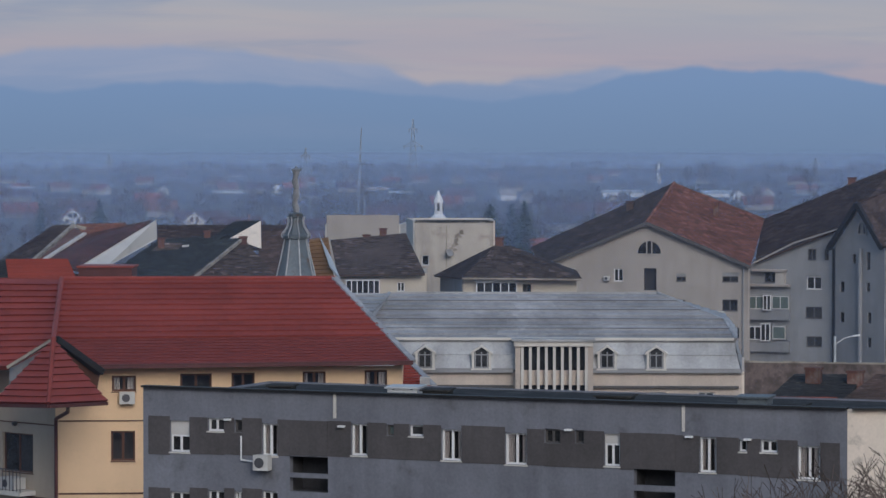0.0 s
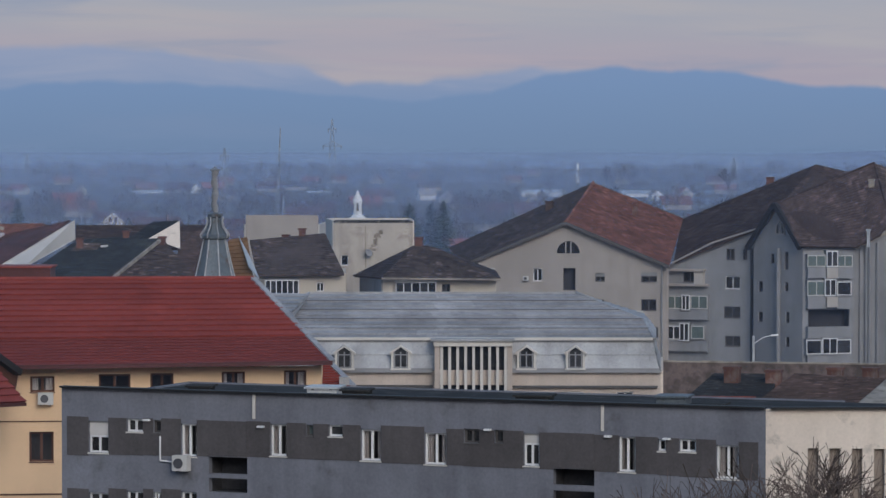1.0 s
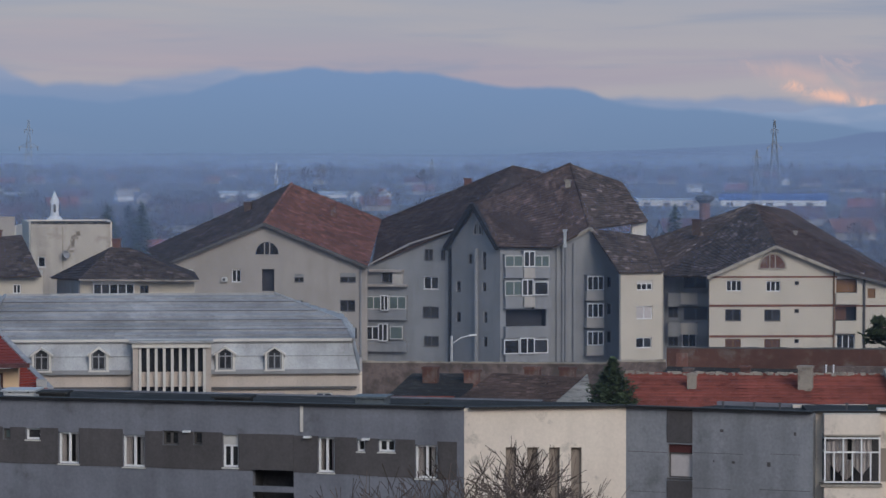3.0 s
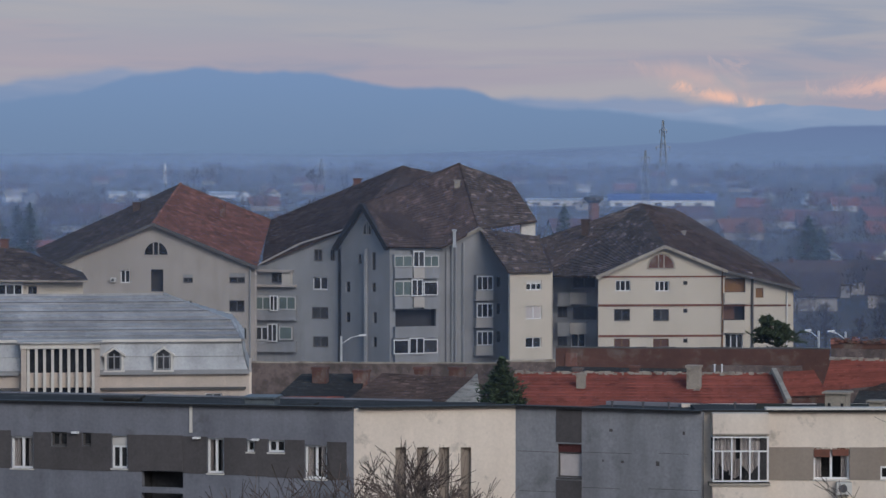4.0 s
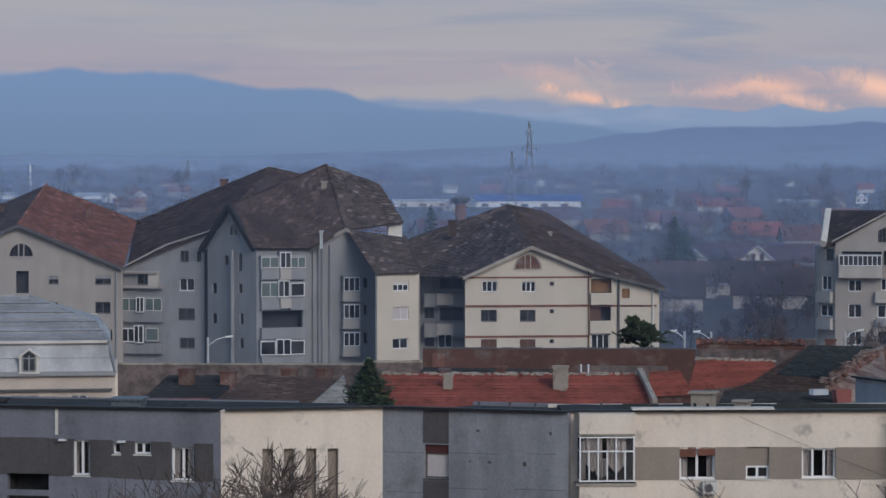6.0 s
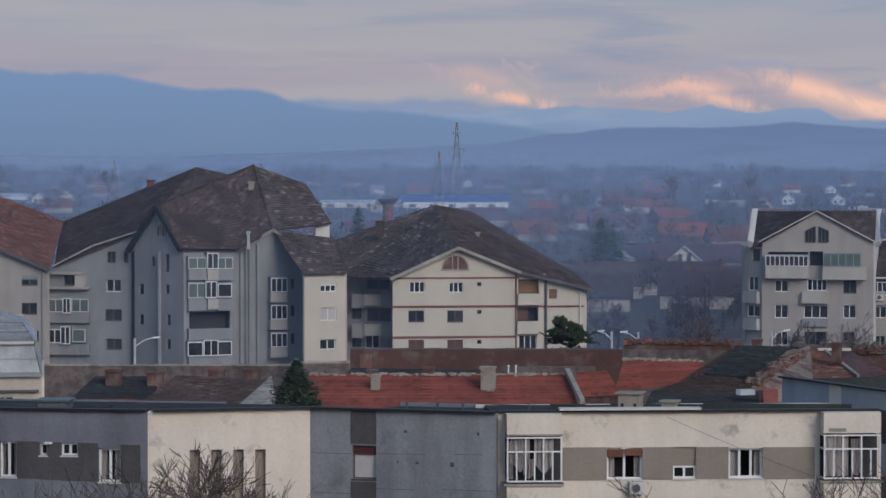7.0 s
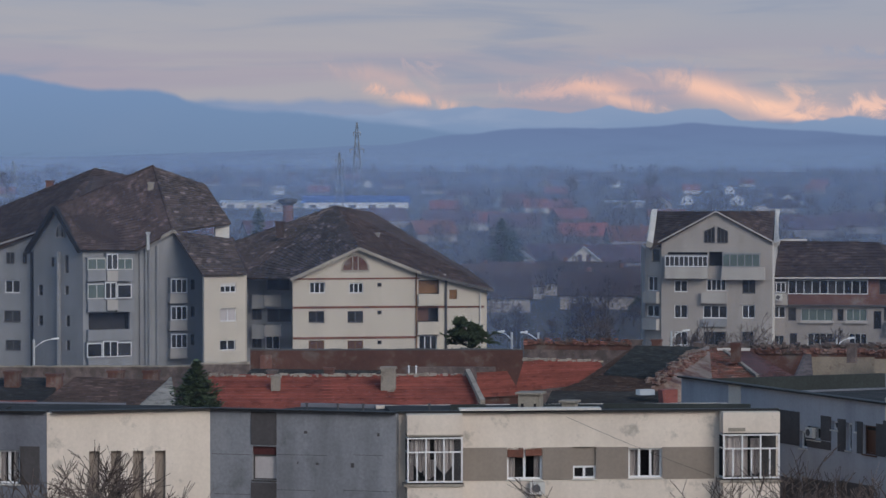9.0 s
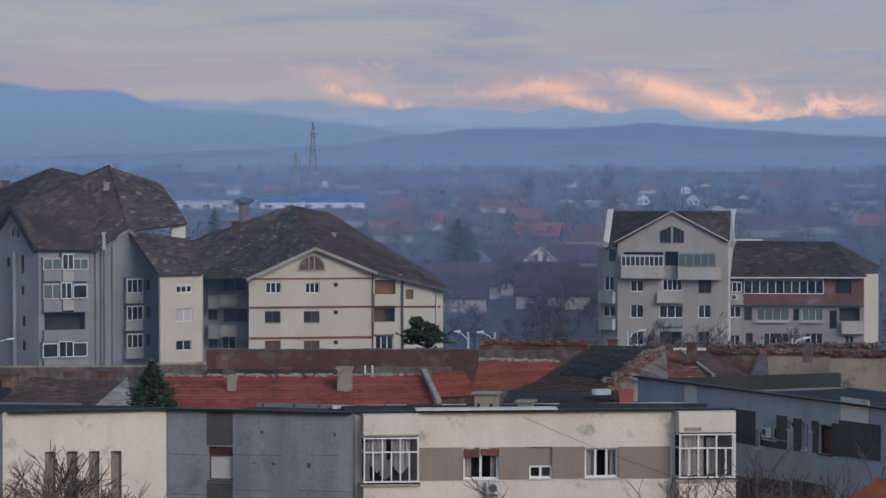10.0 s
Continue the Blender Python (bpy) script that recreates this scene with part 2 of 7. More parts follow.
class Facade:
    """An upright wall from a to b (left to right from the eye), with openings that go through it."""

    def __init__(self, root, a, b, material, thick=0.3):
        self.root, self.mat, self.thick = root, material, thick
        self.a = Vector((a.x, a.y, 0))
        e = Vector((b.x - a.x, b.y - a.y, 0))
        self.len = e.length
        self.e = e.normalized()
        self.n = Vector((self.e.y, -self.e.x, 0))
        if self.n.dot(-self.a) < 0:
            self.n = -self.n
        self.holes = []

    def on(self, x, y):
        """Length along the wall and height of the place on it that shows at x, y."""
        u, dip = seen(x, y)
        w = spot(u, 1)
        t = self.a.dot(self.n) / w.dot(self.n)
        p = w * t
        return (p - self.a).dot(self.e), level(dip, t)

    def point(self, s, z, out=0.0):
        return self.a + self.e * s + self.n * out + UP * z

    def rect(self, x0, y0, x1, y1):
        s0, z1 = self.on(x0, (y0 + y0) / 2)
        s1, _ = self.on(x1, y0)
        sm, z0 = self.on((x0 + x1) / 2, y1)
        z1 = self.on((x0 + x1) / 2, y0)[1]
        return s0, s1, z0, z1

    def bm_box(self, bm, s0, s1, o0, o1, z0, z1):
        box(bm, self.a, self.e, self.n, UP, s0, s1, o0, o1, z0, z1)

    def bm_ring(self, bm, s0, s1, o0, o1, z0, z1, bar):
        """A closed rectangular frame of one piece."""
        v = [[bm.verts.new(self.point(s, z, o)) for s, z in ((s0 + q, z0 + q), (s1 - q, z0 + q), (s1 - q, z1 - q), (s0 + q, z1 - q))] for q in (0, bar) for o in (o0, o1)]
        for k in range(4):
            j = (k + 1) % 4
            for a, b in ((v[1], v[3]), (v[2], v[0]), (v[0], v[1]), (v[3], v[2])):
                bm.faces.new((a[k], a[j], b[j], b[k]))

    def slabs(self, name, rects, material, out=0.03, label="", inn=0.0):
        """Proud panels, each a part."""
        for r in rects:
            s0, s1, z0, z1 = self.rect(*r)
            bm = bmesh.new()
            self.bm_box(bm, s0, s1, -inn, out, z0, z1)
            part(name, bm, material, self.root, label)

    def window(self, x0, y0, x1, y1, cols=2, frame_mat="white_paint", glass="glass", bar=0.07, sill=True, deep=0.16, shut=0.0, curtain=False, trim=None, surround=None):
        s0, s1, z0, z1 = self.rect(x0, y0, x1, y1)
        self.holes.append((s0, s1, z0, z1))
        bm = bmesh.new()
        o0, o1 = -deep - 0.05, -deep + 0.03
        zt = z1 - shut * (z1 - z0)
        self.bm_ring(bm, s0, s1, o0, o1, z0, zt, bar)
        w = part("window", bm, M[frame_mat], self.root)
        for k in range(1, cols):
            c = s0 + (s1 - s0) * k / cols
            bm = bmesh.new()
            self.bm_box(bm, c - bar * 0.6, c + bar * 0.6, o0, o1 + 0.005, z0 + bar, zt - bar)
            part("mullion", bm, M[frame_mat], w)
        for k in range(cols):
            bm = bmesh.new()
            a, b = s0 + (s1 - s0) * k / cols, s0 + (s1 - s0) * (k + 1) / cols
            self.bm_box(bm, a + 0.01, b - 0.01, -deep - 0.03, -deep - 0.015, z0 + 0.02, zt - 0.02)
            ob = part("pane", bm, M[glass], w)
            if glass == "clear":
                ob.visible_shadow = False
        if curtain:
            rnd = random.Random(int(x0))
            for q0, q1 in ((0.03, rnd.uniform(0.2, 0.42)), (rnd.uniform(0.6, 0.8), 0.97)):
                bm = bmesh.new()
                prev = None
                for k in range(9):
                    s = s0 + (s1 - s0) * (q0 + (q1 - q0) * k / 8)
                    col = [bm.verts.new(self.point(s, z, -deep - 0.16 + 0.03 * math.sin(k * 2.1))) for z in (z0 + 0.05, zt - 0.05)]
                    if prev:
                        bm.faces.new((prev[0], col[0], col[1], prev[1]))
                    prev = col
                part("curtain", bm, M["curtain"], w)
        # near-black sheet behind the glass paints the unlit room
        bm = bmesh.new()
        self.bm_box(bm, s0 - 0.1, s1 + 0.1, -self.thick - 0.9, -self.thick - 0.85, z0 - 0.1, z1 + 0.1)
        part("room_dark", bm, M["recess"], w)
        if shut:
            bm = bmesh.new()
            n = max(3, int((z1 - zt) / 0.12))
            for k in range(n):
                c = zt + (z1 - zt) * k / n
                self.bm_box(bm, s0, s1, -deep - 0.02, -deep + 0.05 + 0.01 * (k % 2), c, zt + (z1 - zt) * (k + 1) / n)
            part("roller_shutter", bm, M[trim or "shutter"], w)
        if sill:
            bm = bmesh.new()
            self.bm_box(bm, s0 - 0.03, s1 + 0.03, -deep, 0.05, z0 - 0.05, z0 - 0.002)
            part("sill", bm, M["white_band" if frame_mat == "white_paint" else frame_mat], w)
        if surround:
            bm = bmesh.new()
            g = 0.13
            for a, b, c, d in ((s0 - g, s0, z0 - g, z1 + g), (s1, s1 + g, z0 - g, z1 + g), (s0, s1, z1, z1 + g), (s0, s1, z0 - g, z0 - 0.07)):
                self.bm_box(bm, a, b, 0.0, 0.035, c, d)
            part("surround", bm, M[surround], w)
        return w

    def hole(self, x0, y0, x1, y1, deep=1.2):
        """An open loggia; its shade is painted as near-black back, sides and floor."""
        s0, s1, z0, z1 = self.rect(x0, y0, x1, y1)
        self.holes.append((s0, s1, z0, z1))
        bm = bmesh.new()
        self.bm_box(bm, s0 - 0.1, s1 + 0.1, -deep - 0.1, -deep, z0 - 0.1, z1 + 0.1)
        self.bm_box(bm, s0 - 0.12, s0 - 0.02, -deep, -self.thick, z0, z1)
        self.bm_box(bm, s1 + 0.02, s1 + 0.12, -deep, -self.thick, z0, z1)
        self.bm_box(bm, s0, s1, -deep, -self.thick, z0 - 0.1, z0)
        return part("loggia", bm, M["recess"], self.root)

    def build(self, z0, z1, top=()):
        """The wall itself; top: places (length, height) of a gable above z1."""
        ss = sorted({0.0, self.len, *(c for h in self.holes for c in h[:2])})
        zs = sorted({z0, z1, *(c for h in self.holes for c in h[2:] if z0 < c < z1)})
        ss = [s for s in ss if 0 <= s <= self.len]
        bm = bmesh.new()
        t = self.thick
        for s0, s1 in zip(ss, ss[1:]):
            for q0, q1 in zip(zs, zs[1:]):
                c, z = (s0 + s1) / 2, (q0 + q1) / 2
                if not any(h[0] < c < h[1] and h[2] < z < h[3] for h in self.holes):
                    self.bm_box(bm, s0, s1, -t, 0, q0, q1)
        if top:
            slab(bm, [self.point(s, z) for s, z in top], -self.n * t)
        bmesh.ops.remove_doubles(bm, verts=bm.verts, dist=0.0005)
        return part("wall", bm, self.mat, self.root)


def roof_plane(root, e0, e1, r1, r0, material, course=0.34, pieces=False, name="roof", thick=0.16, rough=0.012, label=""):
    """One roof slope from the eave e0-e1 up to the ridge r0-r1, laid in overlapping courses."""
    nrm = (e1 - e0).cross(r0 - e0)
    if nrm.length < 1e-6:
        nrm = (e1 - e0).cross(r1 - e0)
    nrm.normalize()
    if nrm.z < 0:
        nrm = -nrm
    bm = bmesh.new()
    pts = [e0, e1, r1, r0] if (r1 - r0).length > 0.05 else [e0, e1, r1]
    slab(bm, pts, -nrm * thick)
    roof = part(name, bm, material, root, label)
    n = max(2, round(((r0 - e0).length + (r1 - e1).length) / 2 / course))
    rnd = random.Random(int(abs(e0.x * 37 + r0.z * 11)))
    whole = bmesh.new()
    for i in range(n):
        f0, f1 = i / n, min(1.0, (i + 1.25) / n)
        a, b = e0.lerp(r0, f0), e1.lerp(r1, f0)
        c, d = e1.lerp(r1, f1), e0.lerp(r0, f1)
        m = max(1, int((b - a).length / (1.2 if pieces else 0.5)))
        bm = bmesh.new() if pieces else whole
        h = 0.13 if pieces else 0.075
        slip = 0.5 * (i % 2) / m
        for k in range(m):
            q0, q1 = max(0.0, k / m - slip), (k + 1) / m - (slip if k < m - 1 else 0)
            j0 = nrm * rnd.uniform(-rough, rough)
            j1 = nrm * rnd.uniform(-rough, rough)
            v = [bm.verts.new(a.lerp(b, q0) + nrm * h + j0), bm.verts.new(a.lerp(b, q1) + nrm * h + j1), bm.verts.new(d.lerp(c, q1) + nrm * 0.012), bm.verts.new(d.lerp(c, q0) + nrm * 0.012),
                 bm.verts.new(a.lerp(b, q1) + nrm * 0.005), bm.verts.new(a.lerp(b, q0) + nrm * 0.005)]
            bm.faces.new((v[0], v[1], v[2], v[3]))
            bm.faces.new((v[5], v[4], v[1], v[0]))
        if pieces:
            part("tile_course", bm, material, roof)
    if pieces:
        whole.free()
    else:
        tagged(part("tiles", whole, material, roof), kind="stuff")
    return roof


def ridge_caps(root, a, b, material, r=0.11, step=0.4):
    bm = bmesh.new()
    n = max(1, int((b - a).length / step))
    for i in range(n):
        p, q = a.lerp(b, i / n), a.lerp(b, (i + 1.08) / n)
        tube(bm, p + UP * 0.03, q + UP * 0.05, r, r * 0.85, 6)
    return part("ridge_cap", bm, material, root)


def beam(root, a, b, material, w=0.15, h=0.2, name="fascia", label=""):
    d = b - a
    e = d.normalized()
    side = e.cross(UP).normalized()
    bm = bmesh.new()
    box(bm, a, e, side, side.cross(e), 0, d.length, -w / 2, w / 2, -h / 2, h / 2)
    return part(name, bm, material, root, label)


def chimney(u, y, d, w=0.7, h=1.3, mat="brick", pots=0, label="weathered brick chimney on a tiled roof"):
    p = at(u, y, d)
    c = thing("chimney", p - UP * h, label, "chimney", "roof chimneys")
    a = bearing(u) + 0.2
    ex, ey = Vector((math.cos(a), -math.sin(a), 0)), Vector((math.sin(a), math.cos(a), 0))
    bm = bmesh.new()
    box(bm, p - UP * h, ex, ey, UP, -w / 2, w / 2, -w / 2.4, w / 2.4, -0.8, h - 0.16)
    part("shaft", bm, M[mat], c)
    bm = bmesh.new()
    box(bm, p - UP * h, ex, ey, UP, -w / 2 - 0.07, w / 2 + 0.07, -w / 2.4 - 0.07, w / 2.4 + 0.07, h - 0.16, h)
    part("cap", bm, M[mat], c)
    for k in range(pots):
        bm = bmesh.new()
        q = p + ex * (w * (-0.3 + 0.6 * k / max(1, pots - 1)))
        tube(bm, q, q + UP * 0.3, 0.1, 0.09, 8)
        part("pot", bm, M[mat], c)
    return c


# ---- distance: sky, mountains, ground ----
def glow(name, low, high, z0, z1, strength=1.0, cloud=None, fade=None, spots=(), crest=False):
    """A distant backdrop that gives off its own light: a climb of colour from z0 to z1 with soft clouds."""
    m = bpy.data.materials.new(name)
    m.use_nodes = True
    nt = m.node_tree
    nt.nodes.remove(nt.nodes["Principled BSDF"])
    out = nt.nodes["Material Output"]
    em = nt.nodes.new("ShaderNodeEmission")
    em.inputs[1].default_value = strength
    geo = nt.nodes.new("ShaderNodeNewGeometry")
    sep = nt.nodes.new("ShaderNodeSeparateXYZ")
    nt.links.new(geo.outputs["Position"], sep.inputs[0])
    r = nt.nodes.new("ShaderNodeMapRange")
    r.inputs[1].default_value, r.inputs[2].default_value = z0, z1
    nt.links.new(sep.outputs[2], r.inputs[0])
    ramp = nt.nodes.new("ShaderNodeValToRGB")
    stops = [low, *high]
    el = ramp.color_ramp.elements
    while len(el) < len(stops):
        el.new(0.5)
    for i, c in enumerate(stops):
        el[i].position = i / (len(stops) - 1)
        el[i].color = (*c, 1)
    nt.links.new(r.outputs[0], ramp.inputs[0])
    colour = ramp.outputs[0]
    for k, (tone, amount, sc, lo, hi) in enumerate(cloud or ()):
        mp = nt.nodes.new("ShaderNodeMapping")
        mp.inputs["Scale"].default_value = sc
        mp.inputs["Location"].default_value = (k * 3.7, k * 1.3, k * 2.1)
        nt.links.new(geo.outputs["Position"], mp.inputs[0])
        n = nt.nodes.new("ShaderNodeTexNoise")
        n.inputs["Scale"].default_value, n.inputs["Detail"].default_value = 1.0, 6.0
        n.inputs["Distortion"].default_value = 0.6
        nt.links.new(mp.outputs[0], n.inputs["Vector"])
        rr = nt.nodes.new("ShaderNodeMapRange")
        rr.interpolation_type = "SMOOTHSTEP"
        rr.inputs[1].default_value, rr.inputs[2].default_value, rr.inputs[4].default_value = lo, hi, amount
        nt.links.new(n.outputs[0], rr.inputs[0])
        mix = nt.nodes.new("ShaderNodeMix")
        mix.data_type = "RGBA"
        mix.inputs[7].default_value = (*tone, 1)
        nt.links.new(rr.outputs[0], mix.inputs[0])
        nt.links.new(colour, mix.inputs[6])
        colour = mix.outputs[2]
    if spots:
        def calc(op, a, c=None):
            x = nt.nodes.new("ShaderNodeMath")
            x.operation = op
            for i, v in enumerate((a, c)):
                if isinstance(v, (int, float)):
                    x.inputs[i].default_value = v
                elif v is not None:
                    nt.links.new(v, x.inputs[i])
            return x.outputs[0]
        n = nt.nodes.new("ShaderNodeTexNoise")
        n.inputs["Scale"].default_value, n.inputs["Detail"].default_value, n.inputs["Distortion"].default_value = 0.013, 9.0, 1.2
        n.inputs["Roughness"].default_value = 0.68
        nt.links.new(geo.outputs["Position"], n.inputs["Vector"])
        wob = calc("SUBTRACT", n.outputs[0], 0.5)
        az = calc("ADD", calc("MULTIPLY", calc("ARCTAN2", sep.outputs[0], sep.outputs[1]), 5729.6), calc("MULTIPLY", wob, 300))
        dip = calc("ADD", calc("MULTIPLY", calc("SUBTRACT", EYE, sep.outputs[2]), 5729.6 / D_SKY), calc("MULTIPLY", wob, 85))
        for uc, uw, yc, yw, tilt, tone, amount in spots:
            du = calc("SUBTRACT", az, uc - 784)
            p = calc("DIVIDE", du, uw)
            q = calc("DIVIDE", calc("SUBTRACT", dip, calc("ADD", calc("MULTIPLY", du, tilt), yc - 270)), yw)
            g = calc("EXPONENT", calc("MULTIPLY", calc("ADD", calc("MULTIPLY", p, p), calc("MULTIPLY", q, q)), -1.0))
            mix = nt.nodes.new("ShaderNodeMix")
            mix.data_type = "RGBA"
            mix.inputs[7].default_value = (*tone, 1)
            nt.links.new(calc("MULTIPLY", g, amount), mix.inputs[0])
            nt.links.new(colour, mix.inputs[6])
            colour = mix.outputs[2]
    nt.links.new(colour, em.inputs[0])
    last = em.outputs[0]
    if crest:
        uvn = nt.nodes.new("ShaderNodeUVMap")
        uvn.uv_map = "crest"
        us = nt.nodes.new("ShaderNodeSeparateXYZ")
        nt.links.new(uvn.outputs[0], us.inputs[0])
        cr = nt.nodes.new("ShaderNodeMapRange")
        cr.interpolation_type = "SMOOTHSTEP"
        nt.links.new(us.outputs[1], cr.inputs[0])
        clear = nt.nodes.new("ShaderNodeBsdfTransparent")
        cm = nt.nodes.new("ShaderNodeMixShader")
        nt.links.new(cr.outputs[0], cm.inputs[0])
        nt.links.new(last, cm.inputs[1])
        nt.links.new(clear.outputs[0], cm.inputs[2])
        last = cm.outputs[0]
    if fade:
        tr = nt.nodes.new("ShaderNodeBsdfTransparent")
        fr = nt.nodes.new("ShaderNodeMapRange")
        fr.inputs[1].default_value, fr.inputs[2].default_value = fade
        nt.links.new(sep.outputs[2], fr.inputs[0])
        ms = nt.nodes.new("ShaderNodeMixShader")
        nt.links.new(fr.outputs[0], ms.inputs[0])
        nt.links.new(last, ms.inputs[1])
        nt.links.new(tr.outputs[0], ms.inputs[2])
        last = ms.outputs[0]
    nt.links.new(last, out.inputs["Surface"])
    return m


def rgb(r, g, b):
    """Linear colour of a tone given in 0 to 255."""
    return tuple((c / 255 / 12.92) if c < 10 else ((c / 255 + 0.055) / 1.055) ** 2.4 for c in (r, g, b))


def ring(name, d, z_of, z_low, material, u0, u1, step, label, soft=10.0):
    """A strip of far terrain along the bearings, with its skyline from z_of."""
    bm = bmesh.new()
    uv = bm.loops.layers.uv.new("crest")
    prev = None
    u = u0
    while u <= u1 + 0.1:
        z = z_of(u) + soft * 0.5
        col = [bm.verts.new(spot(u, d, h)) for h in (z_low, z - 60, z - soft, z)]
        if prev:
            for k in range(3):
                fc_ = bm.faces.new((prev[k], col[k], col[k + 1], prev[k + 1]))
                for lp, h in zip(fc_.loops, (k, k, k + 1, k + 1)):
                    lp[uv].uv = (0.0, 1.0 if h == 3 else 0.0)
        prev = col
        u += step
    return tagged(part(name, bm, material), label, "backdrop", kind="structure")


def skyline(knots, d, rough, seed):
    """Height of a crest through (bearing, dip) knots, with small unevenness."""
    def z_of(u):
        for (a, ya), (b, yb) in zip(knots, knots[1:]):
            if a <= u <= b:
                f = (u - a) / (b - a)
                f = f * f * (3 - 2 * f) * 0.6 + f * 0.4
                y = ya + (yb - ya) * f
                break
        else:
            y = knots[0][1] if u < knots[0][0] else knots[-1][1]
        y += rough * (noise.noise(Vector((u / 60, seed, 0))) * 1.5 + noise.noise(Vector((u / 17, seed, 5))) * 0.5)
        return level(y, d)
    return z_of


D_SKY = 4950.0
zs = lambda y: level(y, D_SKY)
sky_glow = glow("sky_glow", rgb(160, 156, 172), [rgb(165, 159, 173), rgb(162, 164, 176), rgb(152, 163, 181)], zs(200), zs(-40),
                cloud=[(rgb(172, 170, 176), 0.75, (0.0016, 0.0016, 0.012), 0.42, 0.66), (rgb(137, 150, 174), 0.7, (0.0022, 0.0022, 0.02), 0.5, 0.72),
                       (rgb(180, 166, 173), 0.4, (0.0011, 0.0011, 0.016), 0.5, 0.75)], fade=(zs(-500), zs(-1500)),
                spots=[(2140, 50, 168, 11, 0.16, rgb(240, 192, 172), 0.85), (2085, 70, 132, 16, 0.14, rgb(198, 174, 174), 0.7), (2160, 14, 112, 14, 0.0, rgb(190, 172, 176), 0.5),
                       (2460, 75, 150, 14, 0.06, rgb(238, 192, 174), 0.8), (2380, 60, 156, 12, -0.1, rgb(222, 184, 176), 0.6), (2520, 50, 176, 12, 0.2, rgb(242, 196, 176), 0.7),
                       (2680, 80, 158, 20, 0.22, rgb(244, 198, 178), 0.95), (2790, 55, 190, 18, 0.14, rgb(248, 202, 180), 0.95), (2830, 22, 176, 22, 0.0, rgb(244, 198, 178), 0.7),
                       (2950, 85, 186, 13, -0.06, rgb(244, 200, 182), 0.9), (3200, 120, 190, 16, 0.0, rgb(238, 196, 182), 0.7),
                       (2560, 120, 112, 9, 0.0, rgb(150, 160, 182), 0.6), (3000, 130, 92, 8, 0.0, rgb(146, 158, 182), 0.6)])
bm = bmesh.new()
prev = None
for k in range(0, 361, 4):
    a = radians(k)
    col = [bm.verts.new((D_SKY * math.sin(a), D_SKY * math.cos(a), z)) for z in (zs(330), zs(100), zs(-500), zs(-1500))]
    if prev:
        for q in range(3):
            bm.faces.new((prev[q], col[q], col[q + 1], prev[q + 1]))
    prev = col
tagged(part("backdrop", bm, sky_glow), "pale pink and grey cloudy evening sky", "sky", kind="structure")

# distance haze is painted into the ranges' glow, paler farther off
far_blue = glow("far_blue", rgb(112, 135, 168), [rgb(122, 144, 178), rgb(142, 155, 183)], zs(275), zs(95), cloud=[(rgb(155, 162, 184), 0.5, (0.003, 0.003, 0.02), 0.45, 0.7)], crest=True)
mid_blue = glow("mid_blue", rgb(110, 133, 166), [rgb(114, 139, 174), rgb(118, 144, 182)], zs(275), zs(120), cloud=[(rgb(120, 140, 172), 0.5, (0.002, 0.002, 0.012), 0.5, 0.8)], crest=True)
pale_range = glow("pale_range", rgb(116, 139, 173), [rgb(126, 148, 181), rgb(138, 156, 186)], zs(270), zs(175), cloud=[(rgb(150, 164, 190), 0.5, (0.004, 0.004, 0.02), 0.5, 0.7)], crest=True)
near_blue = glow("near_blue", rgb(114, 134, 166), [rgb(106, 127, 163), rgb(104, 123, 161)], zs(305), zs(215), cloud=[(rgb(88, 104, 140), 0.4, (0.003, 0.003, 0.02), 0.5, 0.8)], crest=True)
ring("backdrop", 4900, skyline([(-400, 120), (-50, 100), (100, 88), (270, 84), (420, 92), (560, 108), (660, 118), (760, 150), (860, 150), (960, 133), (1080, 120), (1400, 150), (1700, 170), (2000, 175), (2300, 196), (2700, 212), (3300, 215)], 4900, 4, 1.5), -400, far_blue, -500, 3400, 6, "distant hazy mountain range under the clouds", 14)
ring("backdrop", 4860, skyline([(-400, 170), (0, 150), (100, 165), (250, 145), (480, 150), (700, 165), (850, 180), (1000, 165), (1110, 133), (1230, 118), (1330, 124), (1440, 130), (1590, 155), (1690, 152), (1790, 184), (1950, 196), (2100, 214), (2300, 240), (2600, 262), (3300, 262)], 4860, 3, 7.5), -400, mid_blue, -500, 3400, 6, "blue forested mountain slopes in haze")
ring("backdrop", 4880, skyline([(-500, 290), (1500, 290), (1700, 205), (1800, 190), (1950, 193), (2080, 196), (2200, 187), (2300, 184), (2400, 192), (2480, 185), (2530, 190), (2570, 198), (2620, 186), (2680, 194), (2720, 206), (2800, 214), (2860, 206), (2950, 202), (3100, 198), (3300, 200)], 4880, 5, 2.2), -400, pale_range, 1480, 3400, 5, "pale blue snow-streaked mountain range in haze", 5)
ring("backdrop", 4800, skyline([(-400, 271), (1200, 272), (1500, 274), (1800, 265), (2100, 252), (2230, 232), (2350, 222), (2520, 222), (2640, 212), (2760, 222), (3000, 236), (3400, 245)], 4800, 1.2, 3.3), -400, near_blue, -500, 3400, 6, "wooded foothill ridge, dark blue with painted haze", 5)

bm = bmesh.new()
rr = [0, 60, 140, 300, 600, 1200, 2400, 4950]
prev = None
for r in rr:
    ringv = [bm.verts.new((r * math.sin(radians(k)), r * math.cos(radians(k)), 0)) for k in range(0, 360, 6)] if r else [bm.verts.new((0, 0, 0))]
    if prev:
        n = len(ringv)
        for k in range(n):
            if len(prev) == 1:
                bm.faces.new((prev[0], ringv[(k + 1) % n], ringv[k]))
            else:
                bm.faces.new((prev[k], prev[(k + 1) % n], ringv[(k + 1) % n], ringv[k]))
    prev = ringv
